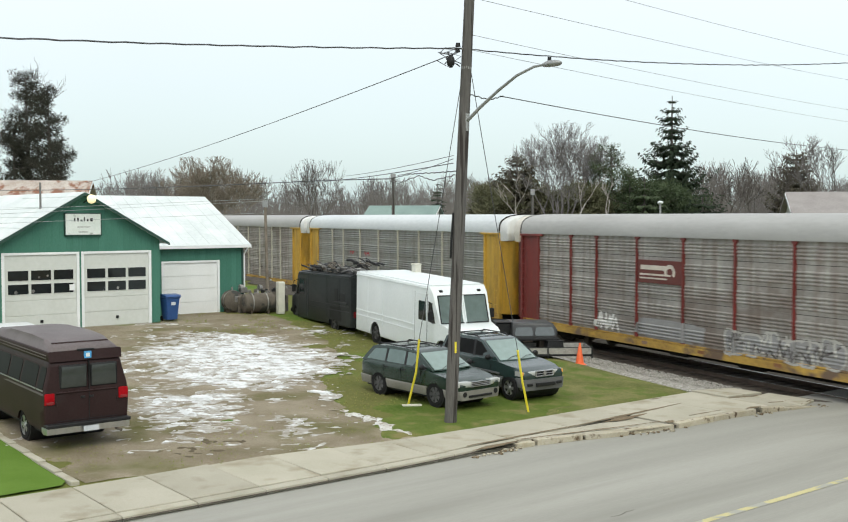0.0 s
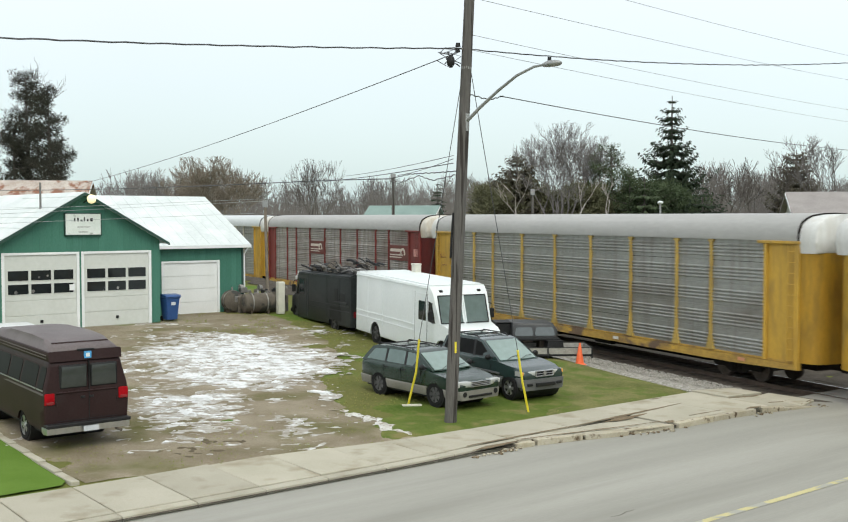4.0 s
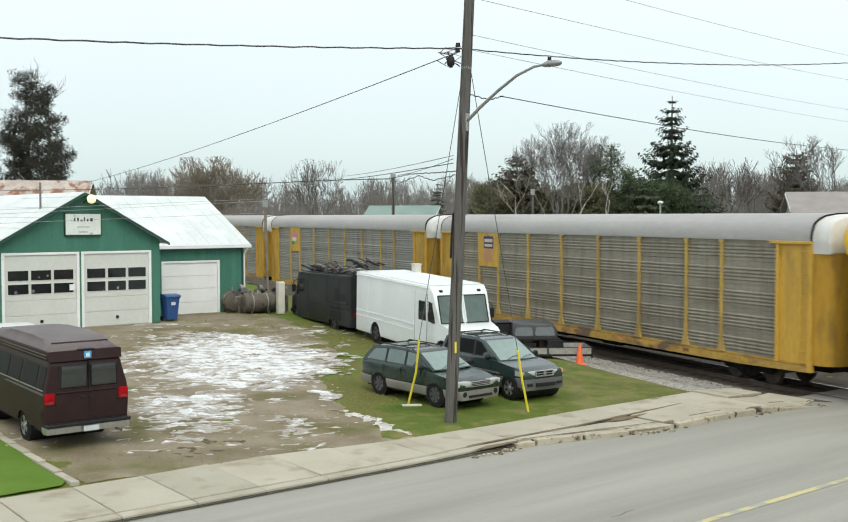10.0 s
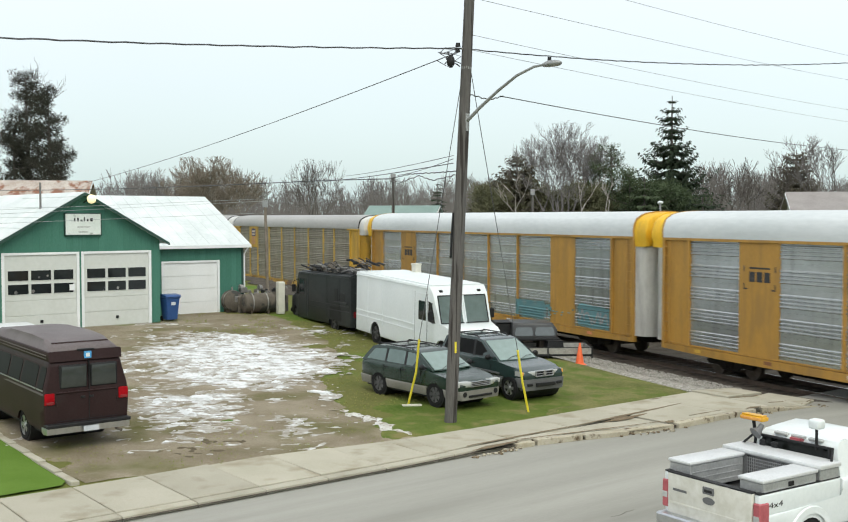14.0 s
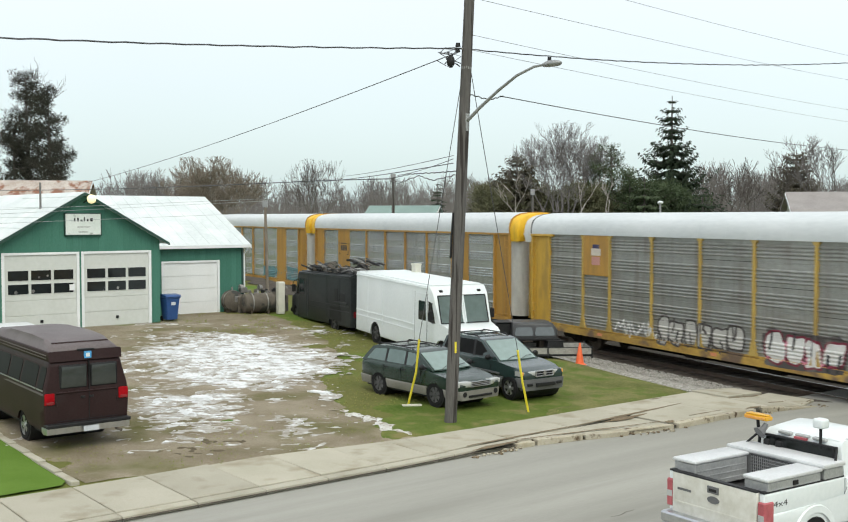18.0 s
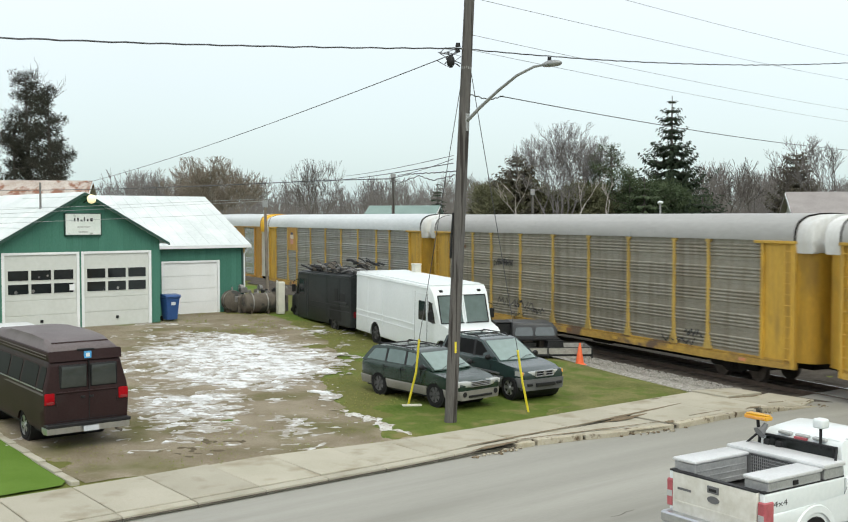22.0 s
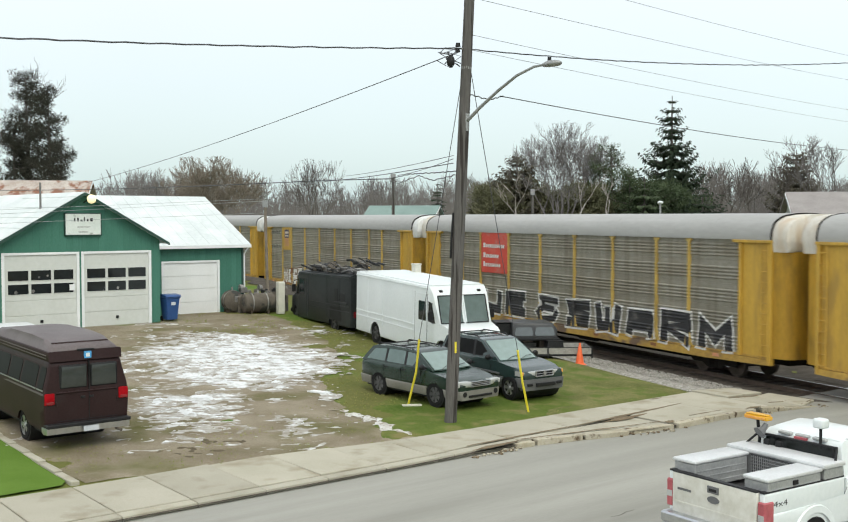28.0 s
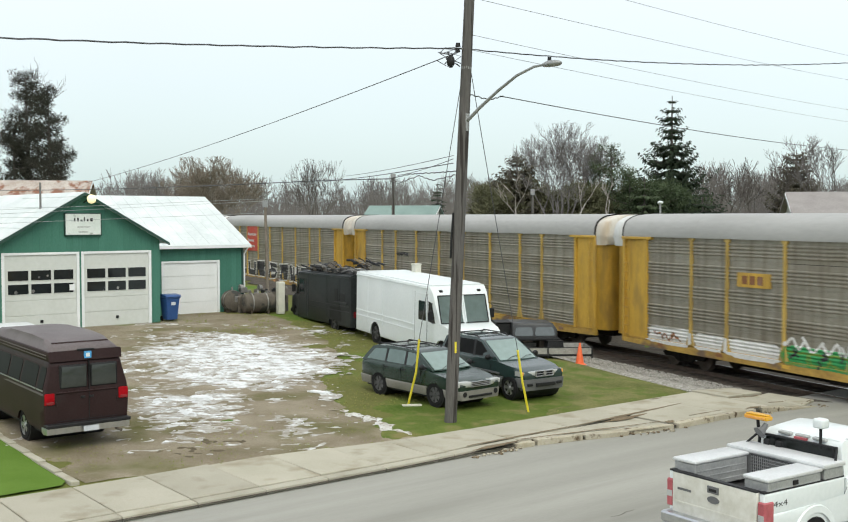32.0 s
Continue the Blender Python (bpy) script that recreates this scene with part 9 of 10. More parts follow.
def build_wires():
    T = on_pole(9.9)
    left = Vector((T.x - 0.779 * 30, T.y - 0.627 * 30, 8.3))
    wire("power_cable", "thick twisted overhead cable along the street", rope(sag(T + Vector((-0.15, -0.1, 0)), left, 0.35, 24), 0.008, 1, 110), 0.019)
    e = eyeline(1640, 112, 41.5)
    wire("power_cable", "thick twisted overhead cable along the street", rope(sag(T + Vector((0.15, 0, -0.02)), e, 0.28, 24), 0.006, 2, 110), 0.017)
    wire("service_wire", "overhead wire running down to a building", sag(on_pole(9.75) + Vector((-0.4, 0, 0)), eyeline(160, 338, 73), 0.25, 20), 0.013)
    b = on_pole(8.7)
    wire("service_wire", "overhead service wire crossing the railway", rope([b + Vector((0.15, 0, 0)), eyeline(905, 185, 28.6), eyeline(930, 178, 29.5)], 0.012, 5, 20), 0.015)
    wire("service_wire", "overhead service wire crossing the railway", sag(eyeline(925, 178, 29.3), eyeline(1640, 283, 62), 0.25, 20), 0.014)
    # pale high wires
    for (x0, y0, x1, y1, d0, d1) in ((868, 64, 1640, 214, 27.9, 70), (868, 92, 1640, 236, 27.9, 72), (868, -5, 1640, 160, 27.9, 66), (868, -80, 1640, 118, 27.9, 56)):
        wire("high_wire", "thin pale overhead wire", sag(eyeline(x0, y0, d0), eyeline(x1, y1, d1), 0.15, 14), 0.008, M_PALECABLE)
    # telephone cables at mid height
    far = eyeline(722, 330, 46)
    c0 = on_pole(6.7)
    wire("telephone_cable", "black telephone cable with slack loops", rope([c0 + Vector((-0.15, 0, 0)), eyeline(800, 320, 30), eyeline(760, 322, 34), eyeline(722, 330, 38)], 0.012, 7, 40), 0.016)
    wire("telephone_cable", "black telephone cable with slack loops", rope([c0 + Vector((-0.15, 0, -0.1)), eyeline(800, 334, 30), eyeline(775, 325, 33), eyeline(735, 340, 37), eyeline(722, 334, 38)], 0.015, 8, 40), 0.014)
    wire("telephone_cable", "long telephone cable over the yard", sag(eyeline(722, 331, 38), eyeline(600, 334, 46), 0.0, 6) + sag(eyeline(600, 334, 46), eyeline(-60, 352, 78), 0.15, 18)[1:], 0.02)
    wire("telephone_cable", "telephone cable over the yard", sag(eyeline(838, 302, 28), eyeline(600, 336, 46), 0.05, 10), 0.013)
    wire("telephone_cable", "telephone cable over the yard", sag(eyeline(838, 288, 28), eyeline(640, 326, 44), 0.05, 10), 0.009)
    wire("telephone_cable", "telephone cable over the yard", sag(eyeline(838, 294, 28), eyeline(735, 325, 38), 0.05, 10), 0.009)
    for k, (y0, y1) in enumerate(((384, 372), (392, 376), (409, 398))):
        wire("service_drop", "thin wire passing before the garage roof", sag(eyeline(-40, y0 + 6, 38), eyeline(490, y1 - 4, 53), 0.0, 6), 0.008, M_PALECABLE)
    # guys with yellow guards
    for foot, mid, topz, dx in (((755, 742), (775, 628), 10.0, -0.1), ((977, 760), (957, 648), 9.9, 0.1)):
        d0 = 30.25 if dx < 0 else 29.5
        f = eyeline(*foot, d0)
        f.z = land(f.x, f.y)
        q = on_pole(topz)
        g = thing("guy_wire", Matrix(), "steel guy wire with a yellow plastic guard", "guy wire", "guys of the pole")
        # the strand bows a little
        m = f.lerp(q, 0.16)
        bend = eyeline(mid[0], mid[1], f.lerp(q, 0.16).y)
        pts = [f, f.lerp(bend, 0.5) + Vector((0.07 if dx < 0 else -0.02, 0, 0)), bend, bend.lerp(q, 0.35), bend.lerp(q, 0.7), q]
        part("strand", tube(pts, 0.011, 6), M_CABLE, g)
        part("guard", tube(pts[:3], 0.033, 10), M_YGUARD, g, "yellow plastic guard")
        part("anchor_rod", tube([f - Vector((0, 0, 0.25)), f + Vector((0, 0, 0.04))], 0.03, 8), M_GALV, g)


build_wires()


def small_pole(x, y_top, depth, r, label, box_top=False, foot=0.0):
    t = eyeline(x, y_top, depth)
    p = thing("service_pole", Matrix(), label, "pole")
    z0 = land(t.x, t.y) - 0.3
    part("post", tube([(t.x + foot, t.y, z0), (t.x, t.y, t.z)], [r * 1.2, r], 12), M_WOOD if depth > 60 else M_BROWNBARK, p)
    part("post_head", box(t.x - r * 1.7, t.x + r * 1.7, t.y - r * 1.7, t.y + r * 1.7, t.z - 0.35, t.z, 0.01), M_GALV, p)
    return p


small_pole(490, 371, 53.0, 0.07, "slim grey service pole behind scrap tanks", foot=0.12)
small_pole(727, 322, 96.0, 0.13, "dark service pole beyond the railway")
small_pole(985, 350, 62.0, 0.07, "slim grey pole beyond the railway")


def yard_light():
    c = eyeline(1221, 375, 60)
    l = thing("yard_light", Matrix(), "white dome lamp on a post beyond the railway", "lamp post")
    part("post", tube([(c.x, c.y, land(c.x, c.y) - 0.3), (c.x, c.y, c.z)], 0.06, 10), M_GALV, l)
    part("dome", ball(c, 0.17, u=12, v=8, squash=(1, 1, 0.6)), M_WHITE, l)


yard_light()


# ---------------------------------------------------------------- buildings in the distance
def cottage(m, label, w, d, h, rise, roof, ridge_along="x", wall=M_HOUSE):
    c = thing("house", m, label, "house", "buildings beyond the railway")
    part("wall", box(-w / 2, w / 2, 0, 0.2, -1, h), wall, c)
    part("wall", box(-w / 2, w / 2, d - 0.2, d, -1, h), wall, c)
    o = 0.4
    sl = rise / (d / 2)
    for a, b in ((-o, d / 2), (d + o, d / 2)):
        za = h - sl * o
        part("roof", prism([(a, za), (b, h + rise), (b, h + rise + 0.12), (a, za + 0.12)], -w / 2 - o, w / 2 + o, "x"), roof, c)
    for s in (-1, 1):
        x0, x1 = sorted((s * w / 2, s * (w / 2 - 0.2)))
        part("gable_wall", prism([(0, -1), (d, -1), (d, h), (d / 2, h + rise - 0.05), (0, h)], x0, x1, "x"), wall, c)
        part("gable_trim", prism([(-o, h - sl * o - 0.12), (d / 2, h + rise - 0.12), (d / 2, h + rise + 0.06), (-o, h - sl * o + 0.06)], s * (w / 2 + o) - 0.04, s * (w / 2 + o) + 0.04, "x"), M_TRIM, c)
    for k in (-1, 1):
        wn2 = part("window", box(k * w / 4 - 0.6, k * w / 4 + 0.6, -0.05, 0.05, 1.0, 2.3, 0.01), M_TRIM, c)
        part("pane", box(k * w / 4 - 0.5, k * w / 4 + 0.5, -0.07, -0.04, 1.1, 2.2), M_GLASS, wn2)
    return c


g1 = eyeline(732, 390, 112)
cottage(pose(g1.x, g1.y, 0, 0, 0, -14), "pale green roofed house beyond the railway", 7.2, 7.0, 5.0, 1.6, M_PALEGREENROOF)
g2 = eyeline(1560, 394, 68)
cottage(pose(g2.x + 2.2, g2.y, 0, 0, 0, -12), "grey shingle roofed house beyond the railway", 9.5, 9, 5.2, 1.9, M_GREYROOF)
g3 = eyeline(55, 360, 76)
barn = cottage(pose(g3.x - 2.6, g3.y, 0.8, 0, 0, 8), "old barn with a rust streaked sheet roof", 11.5, 9, 5.0, 2.35, M_RUSTROOF)


# ---------------------------------------------------------------- trees
def grow(bm_v, bm_f, p, d, length, r, depth, rng, spread, up, thin=0.006, sides=4):
    """A limb and all that forks from it, as tapering rods in plain lists."""
    segs = 3 if depth > 2 else 2
    q = Vector(p)
    pts, rs = [q.copy()], [r]
    dirn = Vector(d)
    for k in range(segs):
        dirn = (dirn + Vector((rng.uniform(-1, 1), rng.uniform(-1, 1), rng.uniform(-0.3, 1) * up)) * 0.16).normalized()
        q = q + dirn * (length / segs)
        pts.append(q.copy())
        rs.append(r * (1 - 0.4 * (k + 1) / segs))
    base = len(bm_v)
    s = sides if depth > 1 else 3
    for i, pt in enumerate(pts):
        a = dirn.cross(Vector((0, 0, 1)) if abs(dirn.z) < 0.9 else Vector((1, 0, 0))).normalized()
        b = dirn.cross(a)
        for k in range(s):
            t = 6.28318 * k / s
            bm_v.append(tuple(pt + (a * math.cos(t) + b * math.sin(t)) * rs[i]))
    for i in range(len(pts) - 1):
        for k in range(s):
            bm_f.append((base + i * s + k, base + i * s + (k + 1) % s, base + (i + 1) * s + (k + 1) % s, base + (i + 1) * s + k))
    if depth <= 0:
        return
    n = rng.choice((2, 3, 3)) + (1 if depth == 1 else 0)
    for j in range(n):
        t = 1.0 if j == 0 else rng.uniform(0.4, 0.95)
        i = min(segs - 1, int(t * segs))
        at = pts[i].lerp(pts[i + 1], t * segs - i) if t < 1 else pts[-1]
        tw = Vector((rng.uniform(-1, 1), rng.uniform(-1, 1), rng.uniform(-0.2, 0.8) * up)).normalized()
        nd = (dirn + tw * spread * (0.55 if j == 0 else 1.0)).normalized()
        grow(bm_v, bm_f, at, nd, length * rng.uniform(0.62, 0.82), max(thin, rs[-1] * rng.uniform(0.55, 0.85)), depth - 1, rng, spread, up, thin, sides)


def mesh_from(name, v, f, material):
    me = bpy.data.meshes.new(name)
    me.from_pydata(v, [], f)
    me.materials.append(material)
    return me


def bare_tree(x, y_top, depth, label, seed, bark, levels=6, spread=0.75, up=0.5, trunk=0.28, lean=0.0, r=0.16, twig=None, stems=1, thin=1.5, half=0.0):
    """A leafless tree whose top reaches the given line of sight."""
    top = eyeline(x, y_top, depth)
    z0 = land(top.x, top.y)
    h = top.z - z0
    rng = random.Random(seed)
    v, f = [], []
    tv, tf = [], []
    t = thing("bare_tree", pose(top.x, top.y, z0), label, "tree", "bare trees beyond the railway")
    part("trunk", tube([(0, 0, -0.3), (lean * 0.3, 0, h * trunk * 0.5), (lean, 0, h * trunk)], [r * 1.25, r, r * 0.85], 9), bark, t)
    for k in range(stems):
        a = 6.28 * k / stems + rng.uniform(0, 1)
        d = Vector((math.cos(a) * (0.45 if stems < 7 else 0.75 - 0.5 * (k % 2)), math.sin(a) * (0.45 if stems < 7 else 0.75 - 0.5 * (k % 2)), 1)) if stems > 1 else Vector((0, 0, 1))
        grow(v, f, (lean, 0, h * trunk * 0.97), d.normalized(), h * 0.27, r * (0.8 if stems == 1 else 0.55), levels, rng, spread, up, depth * thin * 0.0001)
    zs = sorted(p[2] for p in v)[int(len(v) * (0.985 if half else 1.0)) - 1]
    k = (h - h * trunk) / (zs - h * trunk)
    v = [(p[0], p[1], h * trunk + (p[2] - h * trunk) * k) for p in v]
    v = [(p[0], p[1], p[2] if p[2] < h else h + 0.15 * (p[2] - h)) for p in v]
    if half:
        # an even, rounded crown of the given half width
        for ax in (0, 1):
            line = sorted(p[ax] for p in v)
            lo, hi = line[len(v) // 40], line[-len(v) // 40]
            mid, g = (lo + hi) / 2 - lean * (ax == 0), 2 * half / (hi - lo)
            v = [tuple((c - mid * smoothstep(h * trunk, h * (trunk + 0.3), p[2])) * (1 + (g - 1) * smoothstep(h * trunk, h * (trunk + 0.25), p[2])) if a == ax else c for a, c in enumerate(p)) for p in v]
    part("crown", mesh_from("crown", v, f, twig or bark), None, t)
    return t


def conifer(x, y_top, depth, half, label, seed, material, tiers=26, droop=0.35, bare=0.06, ragged=0.25, low=0.0, dense=1.0, kind="conifer", tuft=1.0, power=0.9, sagging=0.10, fine=0.7, upturn=0.0, rise=0.0):
    """An evergreen: a straight stem with whorls of drooping boughs, each hung with flat sprays of needles."""
    top = eyeline(x, y_top, depth)
    z0 = land(top.x, top.y)
    h = top.z - z0
    rng = random.Random(seed)
    t = thing(kind, pose(top.x, top.y, z0), label, "evergreen tree", "evergreens beyond the railway")
    part("trunk", tube([(0, 0, -0.3), (0, 0, h * 0.5), (0, 0, h * 0.985)], [0.02 * h + 0.02, 0.012 * h, 0.02], 9), M_BARK, t)
    v, f, bv, bf = [], [], [], []
    for k in range(tiers):
        u = bare + (0.985 - bare) * (k + rng.uniform(-0.2, 0.2)) / tiers
        u = min(0.985, max(bare, u))
        reach = 1.45 * half * (1 - u) ** power * (1 + rng.uniform(-ragged, ragged)) + 0.08
        n = max(4, int((5 + 7 * (1 - u)) * dense))
        a0 = rng.uniform(0, 6.28)
        for j in range(n):
            a = a0 + 6.28318 * j / n + rng.uniform(-0.25, 0.25)
            ln = reach * rng.uniform(0.7, 1.12)
            c, s = math.cos(a), math.sin(a)
            base = Vector((0, 0, u * h))
            tip_z = -droop * ln * rng.uniform(0.5, 1.3) + 0.12 * ln
            b = len(bv)
            w = 0.02 + 0.012 * ln
            tip = Vector((c * ln, s * ln, u * h + tip_z))

            def along_bough(g):
                return base.lerp(tip, g) - Vector((0, 0, (sagging * math.sin(g * 3.14) - upturn * g ** 3) * ln))

            for q in range(3):
                p0, p1 = along_bough(q / 3 * 0.9), along_bough((q + 1) / 3 * 0.9)
                w0, w1 = w * (1 - q / 3), w * (1 - (q + 1) / 3.3)
                b = len(bv)
                for pp_, ww in ((p0, w0), (p1, w1)):
                    bv += [tuple(pp_ + Vector((-s * ww, c * ww, 0))), tuple(pp_ + Vector((s * ww, -c * ww, 0))), tuple(pp_ + Vector((0, 0, -1.6 * ww)))]
                bf += [(b, b + 1, b + 4, b + 3), (b + 1, b + 2, b + 5, b + 4), (b + 2, b, b + 3, b + 5)]
            m = max(3, int(ln / (0.22 * fine) * tuft))
            for q in range(m):
                g = (q + 0.6) / m
                if g < 0.1:
                    continue
                at = along_bough(g)
                for side in (-1, 1, -1, 1, -1, 1, 0, 0, 0):
                    sl = fine * (0.27 + 0.2 * (1 - g)) * (0.25 + 0.7 * min(1.0, ln / 1.3)) * rng.uniform(0.5, 1.4)
                    ang = a + side * rng.uniform(0.5, 1.2) + (rng.uniform(-0.4, 0.4) if side == 0 else 0)
                    o = Vector((math.cos(ang), math.sin(ang), rise - rng.uniform(0.15, 0.7) if side else rise - rng.uniform(0.2, 1.2)))
                    e = at + o * sl
                    wd = Vector((-math.sin(ang), math.cos(ang), rng.uniform(-0.8, 0.8))) * sl * 0.17
                    b = len(v)
                    mid = at.lerp(e, 0.55)
                    v += [tuple(at), tuple(mid + wd), tuple(e), tuple(mid - wd)]
                    f += [(b, b + 1, b + 2), (b, b + 2, b + 3)]
    tagged(part("bough_wood", mesh_from("bough_wood", bv, bf, M_BARK), None, t), kind="stuff")
    tagged(part("crown", mesh_from("crown", v, f, material), None, t), kind="stuff")
    return t


def pine(x, y_top, depth, half, label, seed, material, limbs=46, power=0.45, bare=0.1, clump=0.42, leaves=46, bend=0.25, tips=4):
    """A pine or cedar: limbs of uneven length, each carrying loose clumps of needles."""
    top = eyeline(x, y_top, depth)
    z0 = land(top.x, top.y)
    h = top.z - z0
    rng = random.Random(seed)
    t = thing("conifer", pose(top.x, top.y, z0), label, "evergreen tree", "evergreens beyond the railway")
    part("trunk", tube([(0, 0, -0.3), (0.1, 0, h * 0.5), (0, 0, h * 0.96)], [0.018 * h + 0.02, 0.011 * h, 0.03], 9), M_BARK, t)
    v, f, bm = [], [], bmesh.new()

    def cloud(c, r):
        for _ in range(int(2.4 * leaves * (r / clump) ** 2)):
            d = Vector((rng.gauss(0, 1), rng.gauss(0, 1), rng.gauss(0, 0.75)))
            d = d.normalized() * r * rng.uniform(0.2, 1.0)
            p = c + d
            o = (d.normalized() + Vector((rng.uniform(-0.7, 0.7), rng.uniform(-0.7, 0.7), rng.uniform(-0.2, 0.9)))).normalized()
            w = o.cross(Vector((rng.uniform(-1, 1), rng.uniform(-1, 1), rng.uniform(-1, 1)))).normalized()
            ln = r * rng.uniform(0.3, 0.62)
            b = len(v)
            v.extend((tuple(p), tuple(p + o * ln * 0.45 + w * ln * 0.1), tuple(p + o * ln), tuple(p + o * ln * 0.45 - w * ln * 0.1)))
            f.append((b, b + 1, b + 2, b + 3))

    for k in range(limbs):
        u = bare + (0.97 - bare) * (k + rng.uniform(0, 1)) / limbs
        a = rng.uniform(0, 6.28318)
        ln = half * (1 - u) ** power * rng.uniform(0.55, 1.12) + 0.15
        base = Vector((0, 0, u * h - 0.15 * ln))
        tip = base + Vector((math.cos(a) * ln, math.sin(a) * ln, bend * ln * rng.uniform(0.2, 1.3)))
        tube([base, base.lerp(tip, 0.5) - Vector((0, 0, 0.06 * ln)), tip], [0.035 + 0.01 * ln, 0.03, 0.012], 4, bm, cap=False)
        for q in range(tips):
            g = 1.0 - 0.72 * q / max(1, tips - 1) * rng.uniform(0.8, 1.15)
            c = base.lerp(tip, max(0.12, g)) + Vector((rng.uniform(-0.25, 0.25), rng.uniform(-0.25, 0.25), rng.uniform(-0.05, 0.3)))
            cloud(c, clump * rng.uniform(0.6, 1.2) * (0.55 + 0.45 * min(1.0, ln / 1.2)))
    for k in range(4):
        cloud(Vector((rng.uniform(-0.15, 0.15), rng.uniform(-0.15, 0.15), h * (0.985 - 0.025 * k))), clump * (0.4 + 0.13 * k))
    part("branchwork", bm, M_BARK, t)
    tagged(part("crown", mesh_from("crown", v, f, material), None, t), kind="stuff")
    return t


# evergreens
M_OLIVE = surface("olive_evergreen_scrub", (0.095, 0.1, 0.05), (0.16, 0.155, 0.088), 0.9, 0.5, 9, 0)
conifer(1243, 172, 72, 3.3, "tall dark spruce with uneven drooping boughs", 5, M_SPRUCE, tiers=27, droop=0.18, ragged=0.38, dense=2.1, sagging=0.22, upturn=0.16, fine=0.8, power=0.85, tuft=1.25)
pine(88, 154, 88, 2.2, "tall dark pine with clumped needles behind the garage", 8, M_DARKPINE, limbs=70, power=0.36, tips=4, clump=0.5)
pine(47, 128, 92, 3.0, "tall dark pine with clumped needles behind the garage", 18, M_DARKPINE, limbs=76, power=0.42, tips=4, clump=0.5)
pine(112, 262, 86, 1.7, "dense dark pine behind the garage", 19, M_DARKPINE, limbs=46, power=0.3, clump=0.5)
pine(24, 225, 90, 2.8, "dense dark pine behind the garage", 72, M_DARKPINE, limbs=56, power=0.35, clump=0.55)
conifer(956, 276, 70, 2.9, "pointed brownish cedar with dense foliage", 11, M_CEDAR, tiers=26, droop=0.1, ragged=0.32, dense=2.0, power=0.85, fine=0.8, sagging=0.05, upturn=0.3)
pine(917, 335, 74, 3.2, "low brownish cedar with dense foliage", 31, M_CEDAR, limbs=60, power=0.7, clump=0.45, bend=0.3)
pine(1130, 264, 70, 1.7, "soft green pine with an open crown", 12, M_PINE, limbs=56, power=0.5, clump=0.34, bend=0.5)
pine(1108, 288, 71, 1.5, "soft green pine with an open crown", 13, M_PINE, limbs=40, power=0.36, clump=0.4, bend=0.75)
pine(1164, 312, 68, 2.1, "green pine bush between taller trees", 14, M_PINE, limbs=44, power=0.4, clump=0.42, bend=0.4)
conifer(1079, 292, 75, 1.6, "pointed brownish cedar between taller trees", 15, M_CEDAR, tiers=22, droop=0.1, ragged=0.3, dense=2.0, power=0.75, fine=0.8, sagging=0.05, upturn=0.3)
conifer(1473, 274, 90, 2.3, "narrow dark cedar among bare trees", 16, M_CEDAR, tiers=26, droop=0.1, ragged=0.3, dense=2.0, power=0.55, fine=0.8, sagging=0.05, upturn=0.3)
conifer(810, 330, 120, 1.8, "small dark spruce far off", 17, M_SPRUCE, tiers=18, droop=0.35, ragged=0.3)
conifer(1192, 322, 67, 3.2, "low dark spruce below taller trees", 33, M_PINE, tiers=16, droop=0.2, ragged=0.35, dense=1.5)
conifer(1300, 328, 67, 2.6, "low dark spruce below taller trees", 34, M_SPRUCE, tiers=14, droop=0.2, ragged=0.35, dense=1.5)

for k, (px, py, col, hw) in enumerate(((905, 352, M_OLIVE, 3.2), (950, 344, M_OLIVE, 3.4), (1000, 350, M_OLIVE, 3.2), (1050, 346, M_OLIVE, 3.2), (1100, 350, M_OLIVE, 3.2), (1150, 346, M_OLIVE, 3.2), (1205, 342, M_PINE, 3.4), (1255, 348, M_PINE, 3.0))):
    pine(px, py, 69 + (k % 3), hw, "low olive evergreen scrub below taller trees", 60 + k, col, limbs=60, power=0.35, clump=0.55, bend=0.3)

# bare trees
bare_tree(985, 318, 62, "slender pale birch leaning before evergreens", 51, M_BIRCH, levels=3, spread=0.5, up=0.5, trunk=0.55, r=0.07, lean=-0.9, thin=2.0)
bare_tree(1098, 322, 62, "slender pale birch leaning before evergreens", 52, M_BIRCH, levels=3, spread=0.5, up=0.5, trunk=0.55, r=0.07, lean=0.9, thin=2.0)
bare_tree(1060, 318, 63, "slender pale birch before evergreens", 53, M_BIRCH, levels=3, spread=0.5, up=0.5, trunk=0.6, r=0.07, lean=0.3, thin=2.0)
M_PALETWIG = surface("pale_grey_twigs", (0.13, 0.12, 0.12), (0.22, 0.207, 0.205), 0.95, 3, 20, 0.1, spec=0.1)
bare_tree(1035, 230, 66, "tall bare birch with fine pale twigs", 3, M_BIRCH, levels=6, spread=0.8, up=0.22, trunk=0.36, r=0.13, twig=M_PALETWIG, thin=1.5, stems=9, half=2.0)
bare_tree(1085, 255, 72, "bare pale tree with fine twigs", 4, M_BARK, levels=6, spread=0.62, up=0.4, trunk=0.35, r=0.1, thin=1.5, stems=6, half=1.6, twig=M_PALETWIG)
bare_tree(990, 258, 74, "bare grey tree with fine twigs", 41, M_BARK, levels=6, spread=0.65, up=0.5, trunk=0.35, r=0.1, half=1.5, thin=1.5, stems=5, twig=M_PALETWIG)
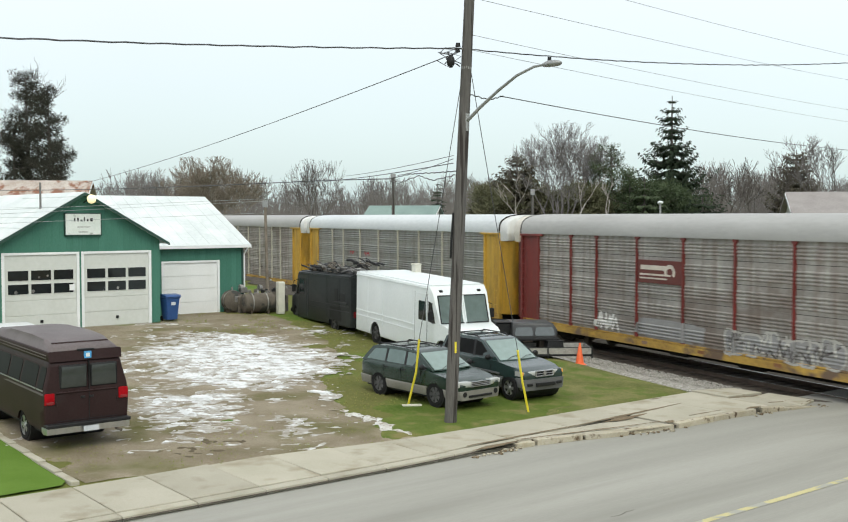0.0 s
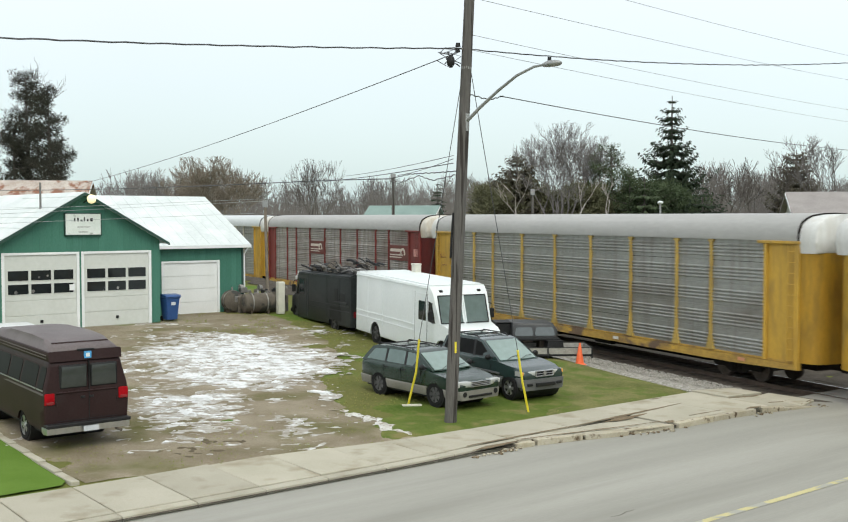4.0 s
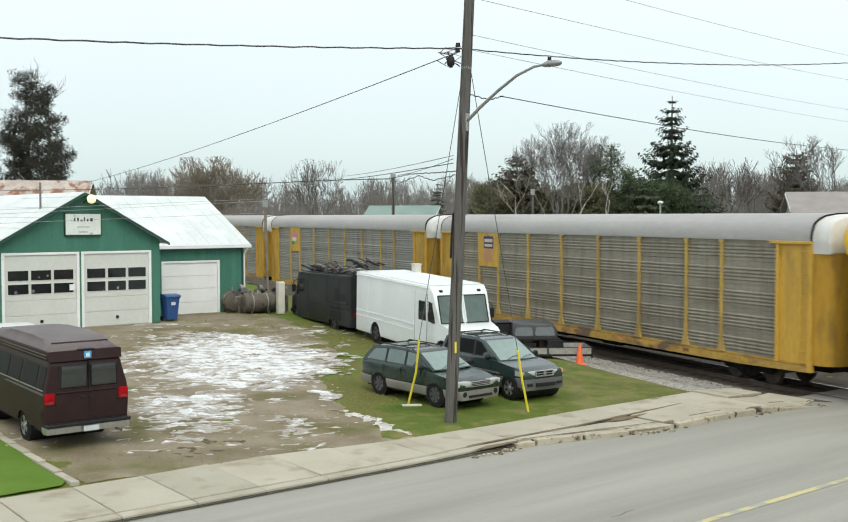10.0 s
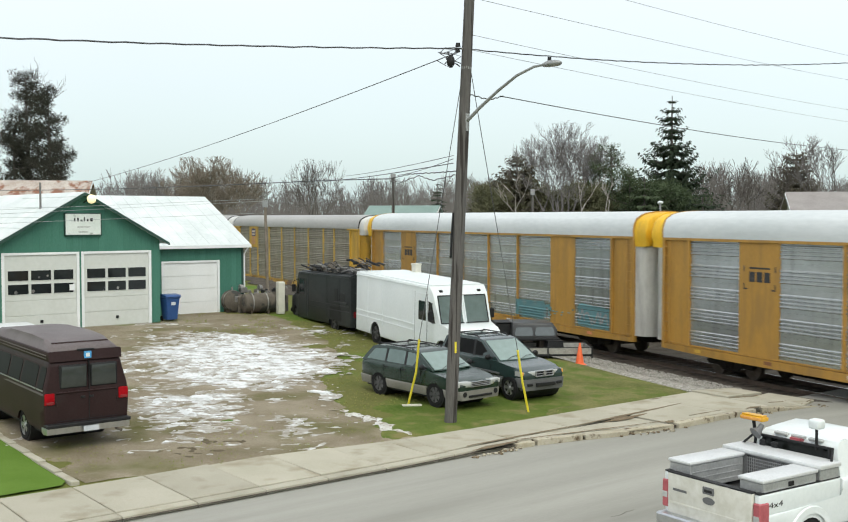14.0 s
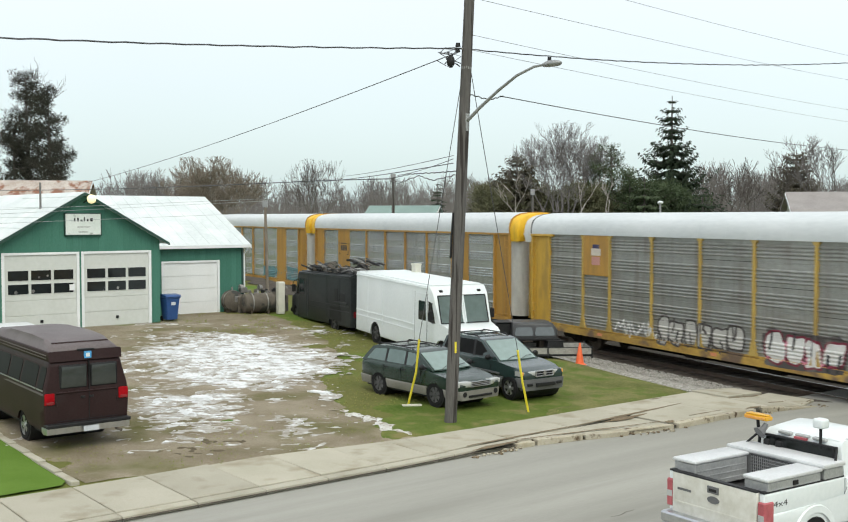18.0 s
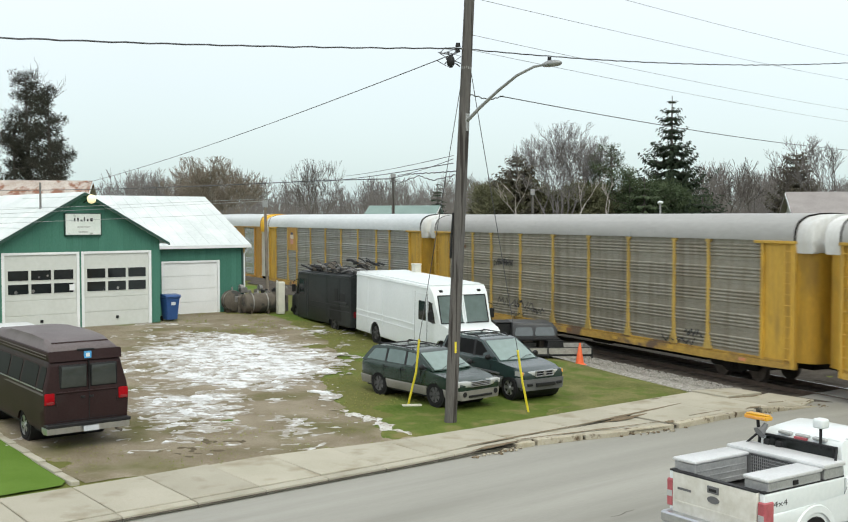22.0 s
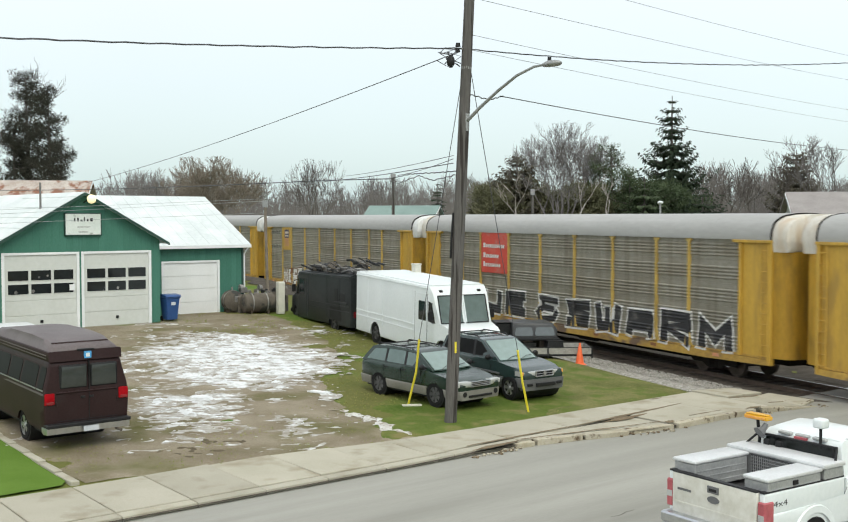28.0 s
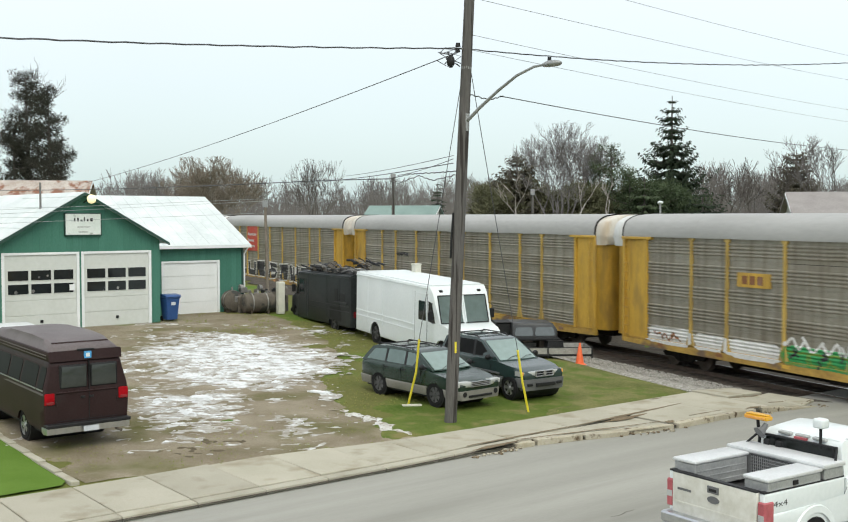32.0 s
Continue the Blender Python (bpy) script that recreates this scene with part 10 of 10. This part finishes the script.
bare_tree(585, 297, 130, "rounded bare tree far off", 6, M_BARK, levels=5, spread=0.66, up=0.45, trunk=0.22, r=0.2, stems=7, half=2.8, thin=1.3)
bare_tree(400, 293, 125, "broad brown bare tree with dense twigs", 7, M_BROWNBARK, levels=6, spread=0.7, up=0.45, trunk=0.12, r=0.22, stems=9, half=4.4, thin=1.3)
bare_tree(350, 312, 132, "broad brown bare tree with dense twigs", 21, M_BROWNBARK, levels=6, spread=0.85, up=0.3, trunk=0.18, r=0.2, stems=4)
bare_tree(440, 312, 132, "broad brown bare tree with dense twigs", 22, M_BROWNBARK, levels=6, spread=0.85, up=0.3, trunk=0.18, r=0.2, stems=4)
bare_tree(1385, 290, 85, "bare grey tree with thin upright limbs", 23, M_BARK, levels=6, spread=0.6, up=0.7, trunk=0.25, r=0.14)
bare_tree(1345, 300, 88, "bare grey tree with thin upright limbs", 24, M_BARK, levels=6, spread=0.6, up=0.7, trunk=0.25, r=0.14)
bare_tree(1430, 282, 88, "bare grey tree with thin upright limbs", 25, M_BARK, levels=6, spread=0.6, up=0.7, trunk=0.25, r=0.14)
bare_tree(1520, 250, 84, "tall bare tree with pale limbs", 26, M_BIRCH, levels=6, twig=M_PALETWIG, spread=0.65, up=0.65, trunk=0.25, r=0.13)
bare_tree(1465, 258, 92, "tall bare grey tree", 27, M_BARK, levels=6, spread=0.65, up=0.65, trunk=0.25, r=0.13)
bare_tree(1560, 268, 86, "tall bare grey tree", 28, M_BARK, levels=6, spread=0.65, up=0.65, trunk=0.25, r=0.13)
bare_tree(52, 106, 100, "tall bare tree behind a spruce", 29, M_BARK, levels=5, spread=0.5, up=0.9, trunk=0.45, r=0.14)


def far_woods():
    """The grey-brown wood along the horizon: many thin leafless stems in one mesh."""
    rng = random.Random(77)
    v, f = [], []
    kinds = []
    for k in range(7):
        tv, tf = [], []
        grow(tv, tf, (0, 0, 2.2), Vector((0, 0, 1)), 2.6, 0.09, 4, random.Random(100 + k), 0.6, 0.7, 0.02, sides=3)
        b = len(tv)
        tv += [(-0.12, 0, -0.5), (0.12, 0, -0.5), (0, 0.1, -0.5), (-0.09, 0, 2.4), (0.09, 0, 2.4), (0, 0.08, 2.4)]
        tf += [(b, b + 1, b + 4, b + 3), (b + 1, b + 2, b + 5, b + 4), (b + 2, b, b + 3, b + 5)]
        top = max(p[2] for p in tv)
        kinds.append(([(p[0] / top, p[1] / top, p[2] / top) for p in tv], tf))

    def line_y(x):
        return 338 + 10 * math.sin(x * 0.013) + 8 * math.sin(x * 0.041 + 1)

    for _ in range(800):
        x = rng.uniform(-150, 1720)
        depth = rng.uniform(150, 200) if x < 900 else rng.uniform(100, 140)
        y = line_y(x) + rng.uniform(-12, 26) - (22 if x > 1310 else 0) - (12 if 150 < x < 480 else 0)
        if 1560 > x > 880 and rng.random() < 0.25:
            y += 15
        top = eyeline(x, y, depth)
        h = top.z
        tv, tf = rng.choice(kinds)
        a = rng.uniform(0, 6.28)
        c, s, b, wd = math.cos(a), math.sin(a), len(v), rng.uniform(0.75, 1.15)
        for p in tv:
            v.append((top.x + (p[0] * c - p[1] * s) * h * wd, top.y + (p[0] * s + p[1] * c) * h * wd, p[2] * h))
        f.extend(tuple(b + i for i in q) for q in tf)
    ob = new("far_woods", mesh_from("far_woods", v, f, M_FARWOOD))
    tagged(ob, "grey-brown leafless woods along the horizon", "woods", kind="stuff")
    # low scrub that closes the foot of the wood
    v, f = [], []
    for _ in range(9000):
        x = rng.uniform(-200, 1760)
        depth = rng.uniform(140, 175) if x < 900 else rng.uniform(94, 125)
        top = eyeline(x, line_y(x) + rng.uniform(14, 50), depth)
        h, w = top.z, rng.uniform(0.05, 0.14)
        dx, dy = rng.uniform(-1.2, 1.2), rng.uniform(-0.8, 0.8)
        b = len(v)
        v += [(top.x - w, top.y, -0.3), (top.x + w, top.y, -0.3), (top.x + dx, top.y + dy, h), (top.x + dx * 0.4 + 0.8 * rng.uniform(-1, 1), top.y, h * 0.8)]
        f += [(b, b + 1, b + 2), (b, b + 1, b + 3)]
    ob = new("scrub", mesh_from("scrub", v, f, M_FARWOOD))
    tagged(ob, "dense leafless scrub at the foot of the woods", "scrub", kind="stuff")


# grey-brown wood, lightened in colour in place of distance haze
M_FARWOOD = surface("hazed_leafless_wood", (0.145, 0.134, 0.126), (0.225, 0.21, 0.198), 0.95, 0.05, 0.6, 0)
far_woods()




# ---------------------------------------------------------------- what moves
def motions():
    for car, front in zip(CARS, FRONTS):
        walk(car, [(float(t), train_pose(front, t)) for t in range(0, 33)])
    walk(PICKUP, [(t, truck_pose(b)) for t, b in TRUCK_BACK])
    walk(RED_CAR, [(t, red_pose(x, y, a)) for t, x, y, a in RED_PATH])


motions()
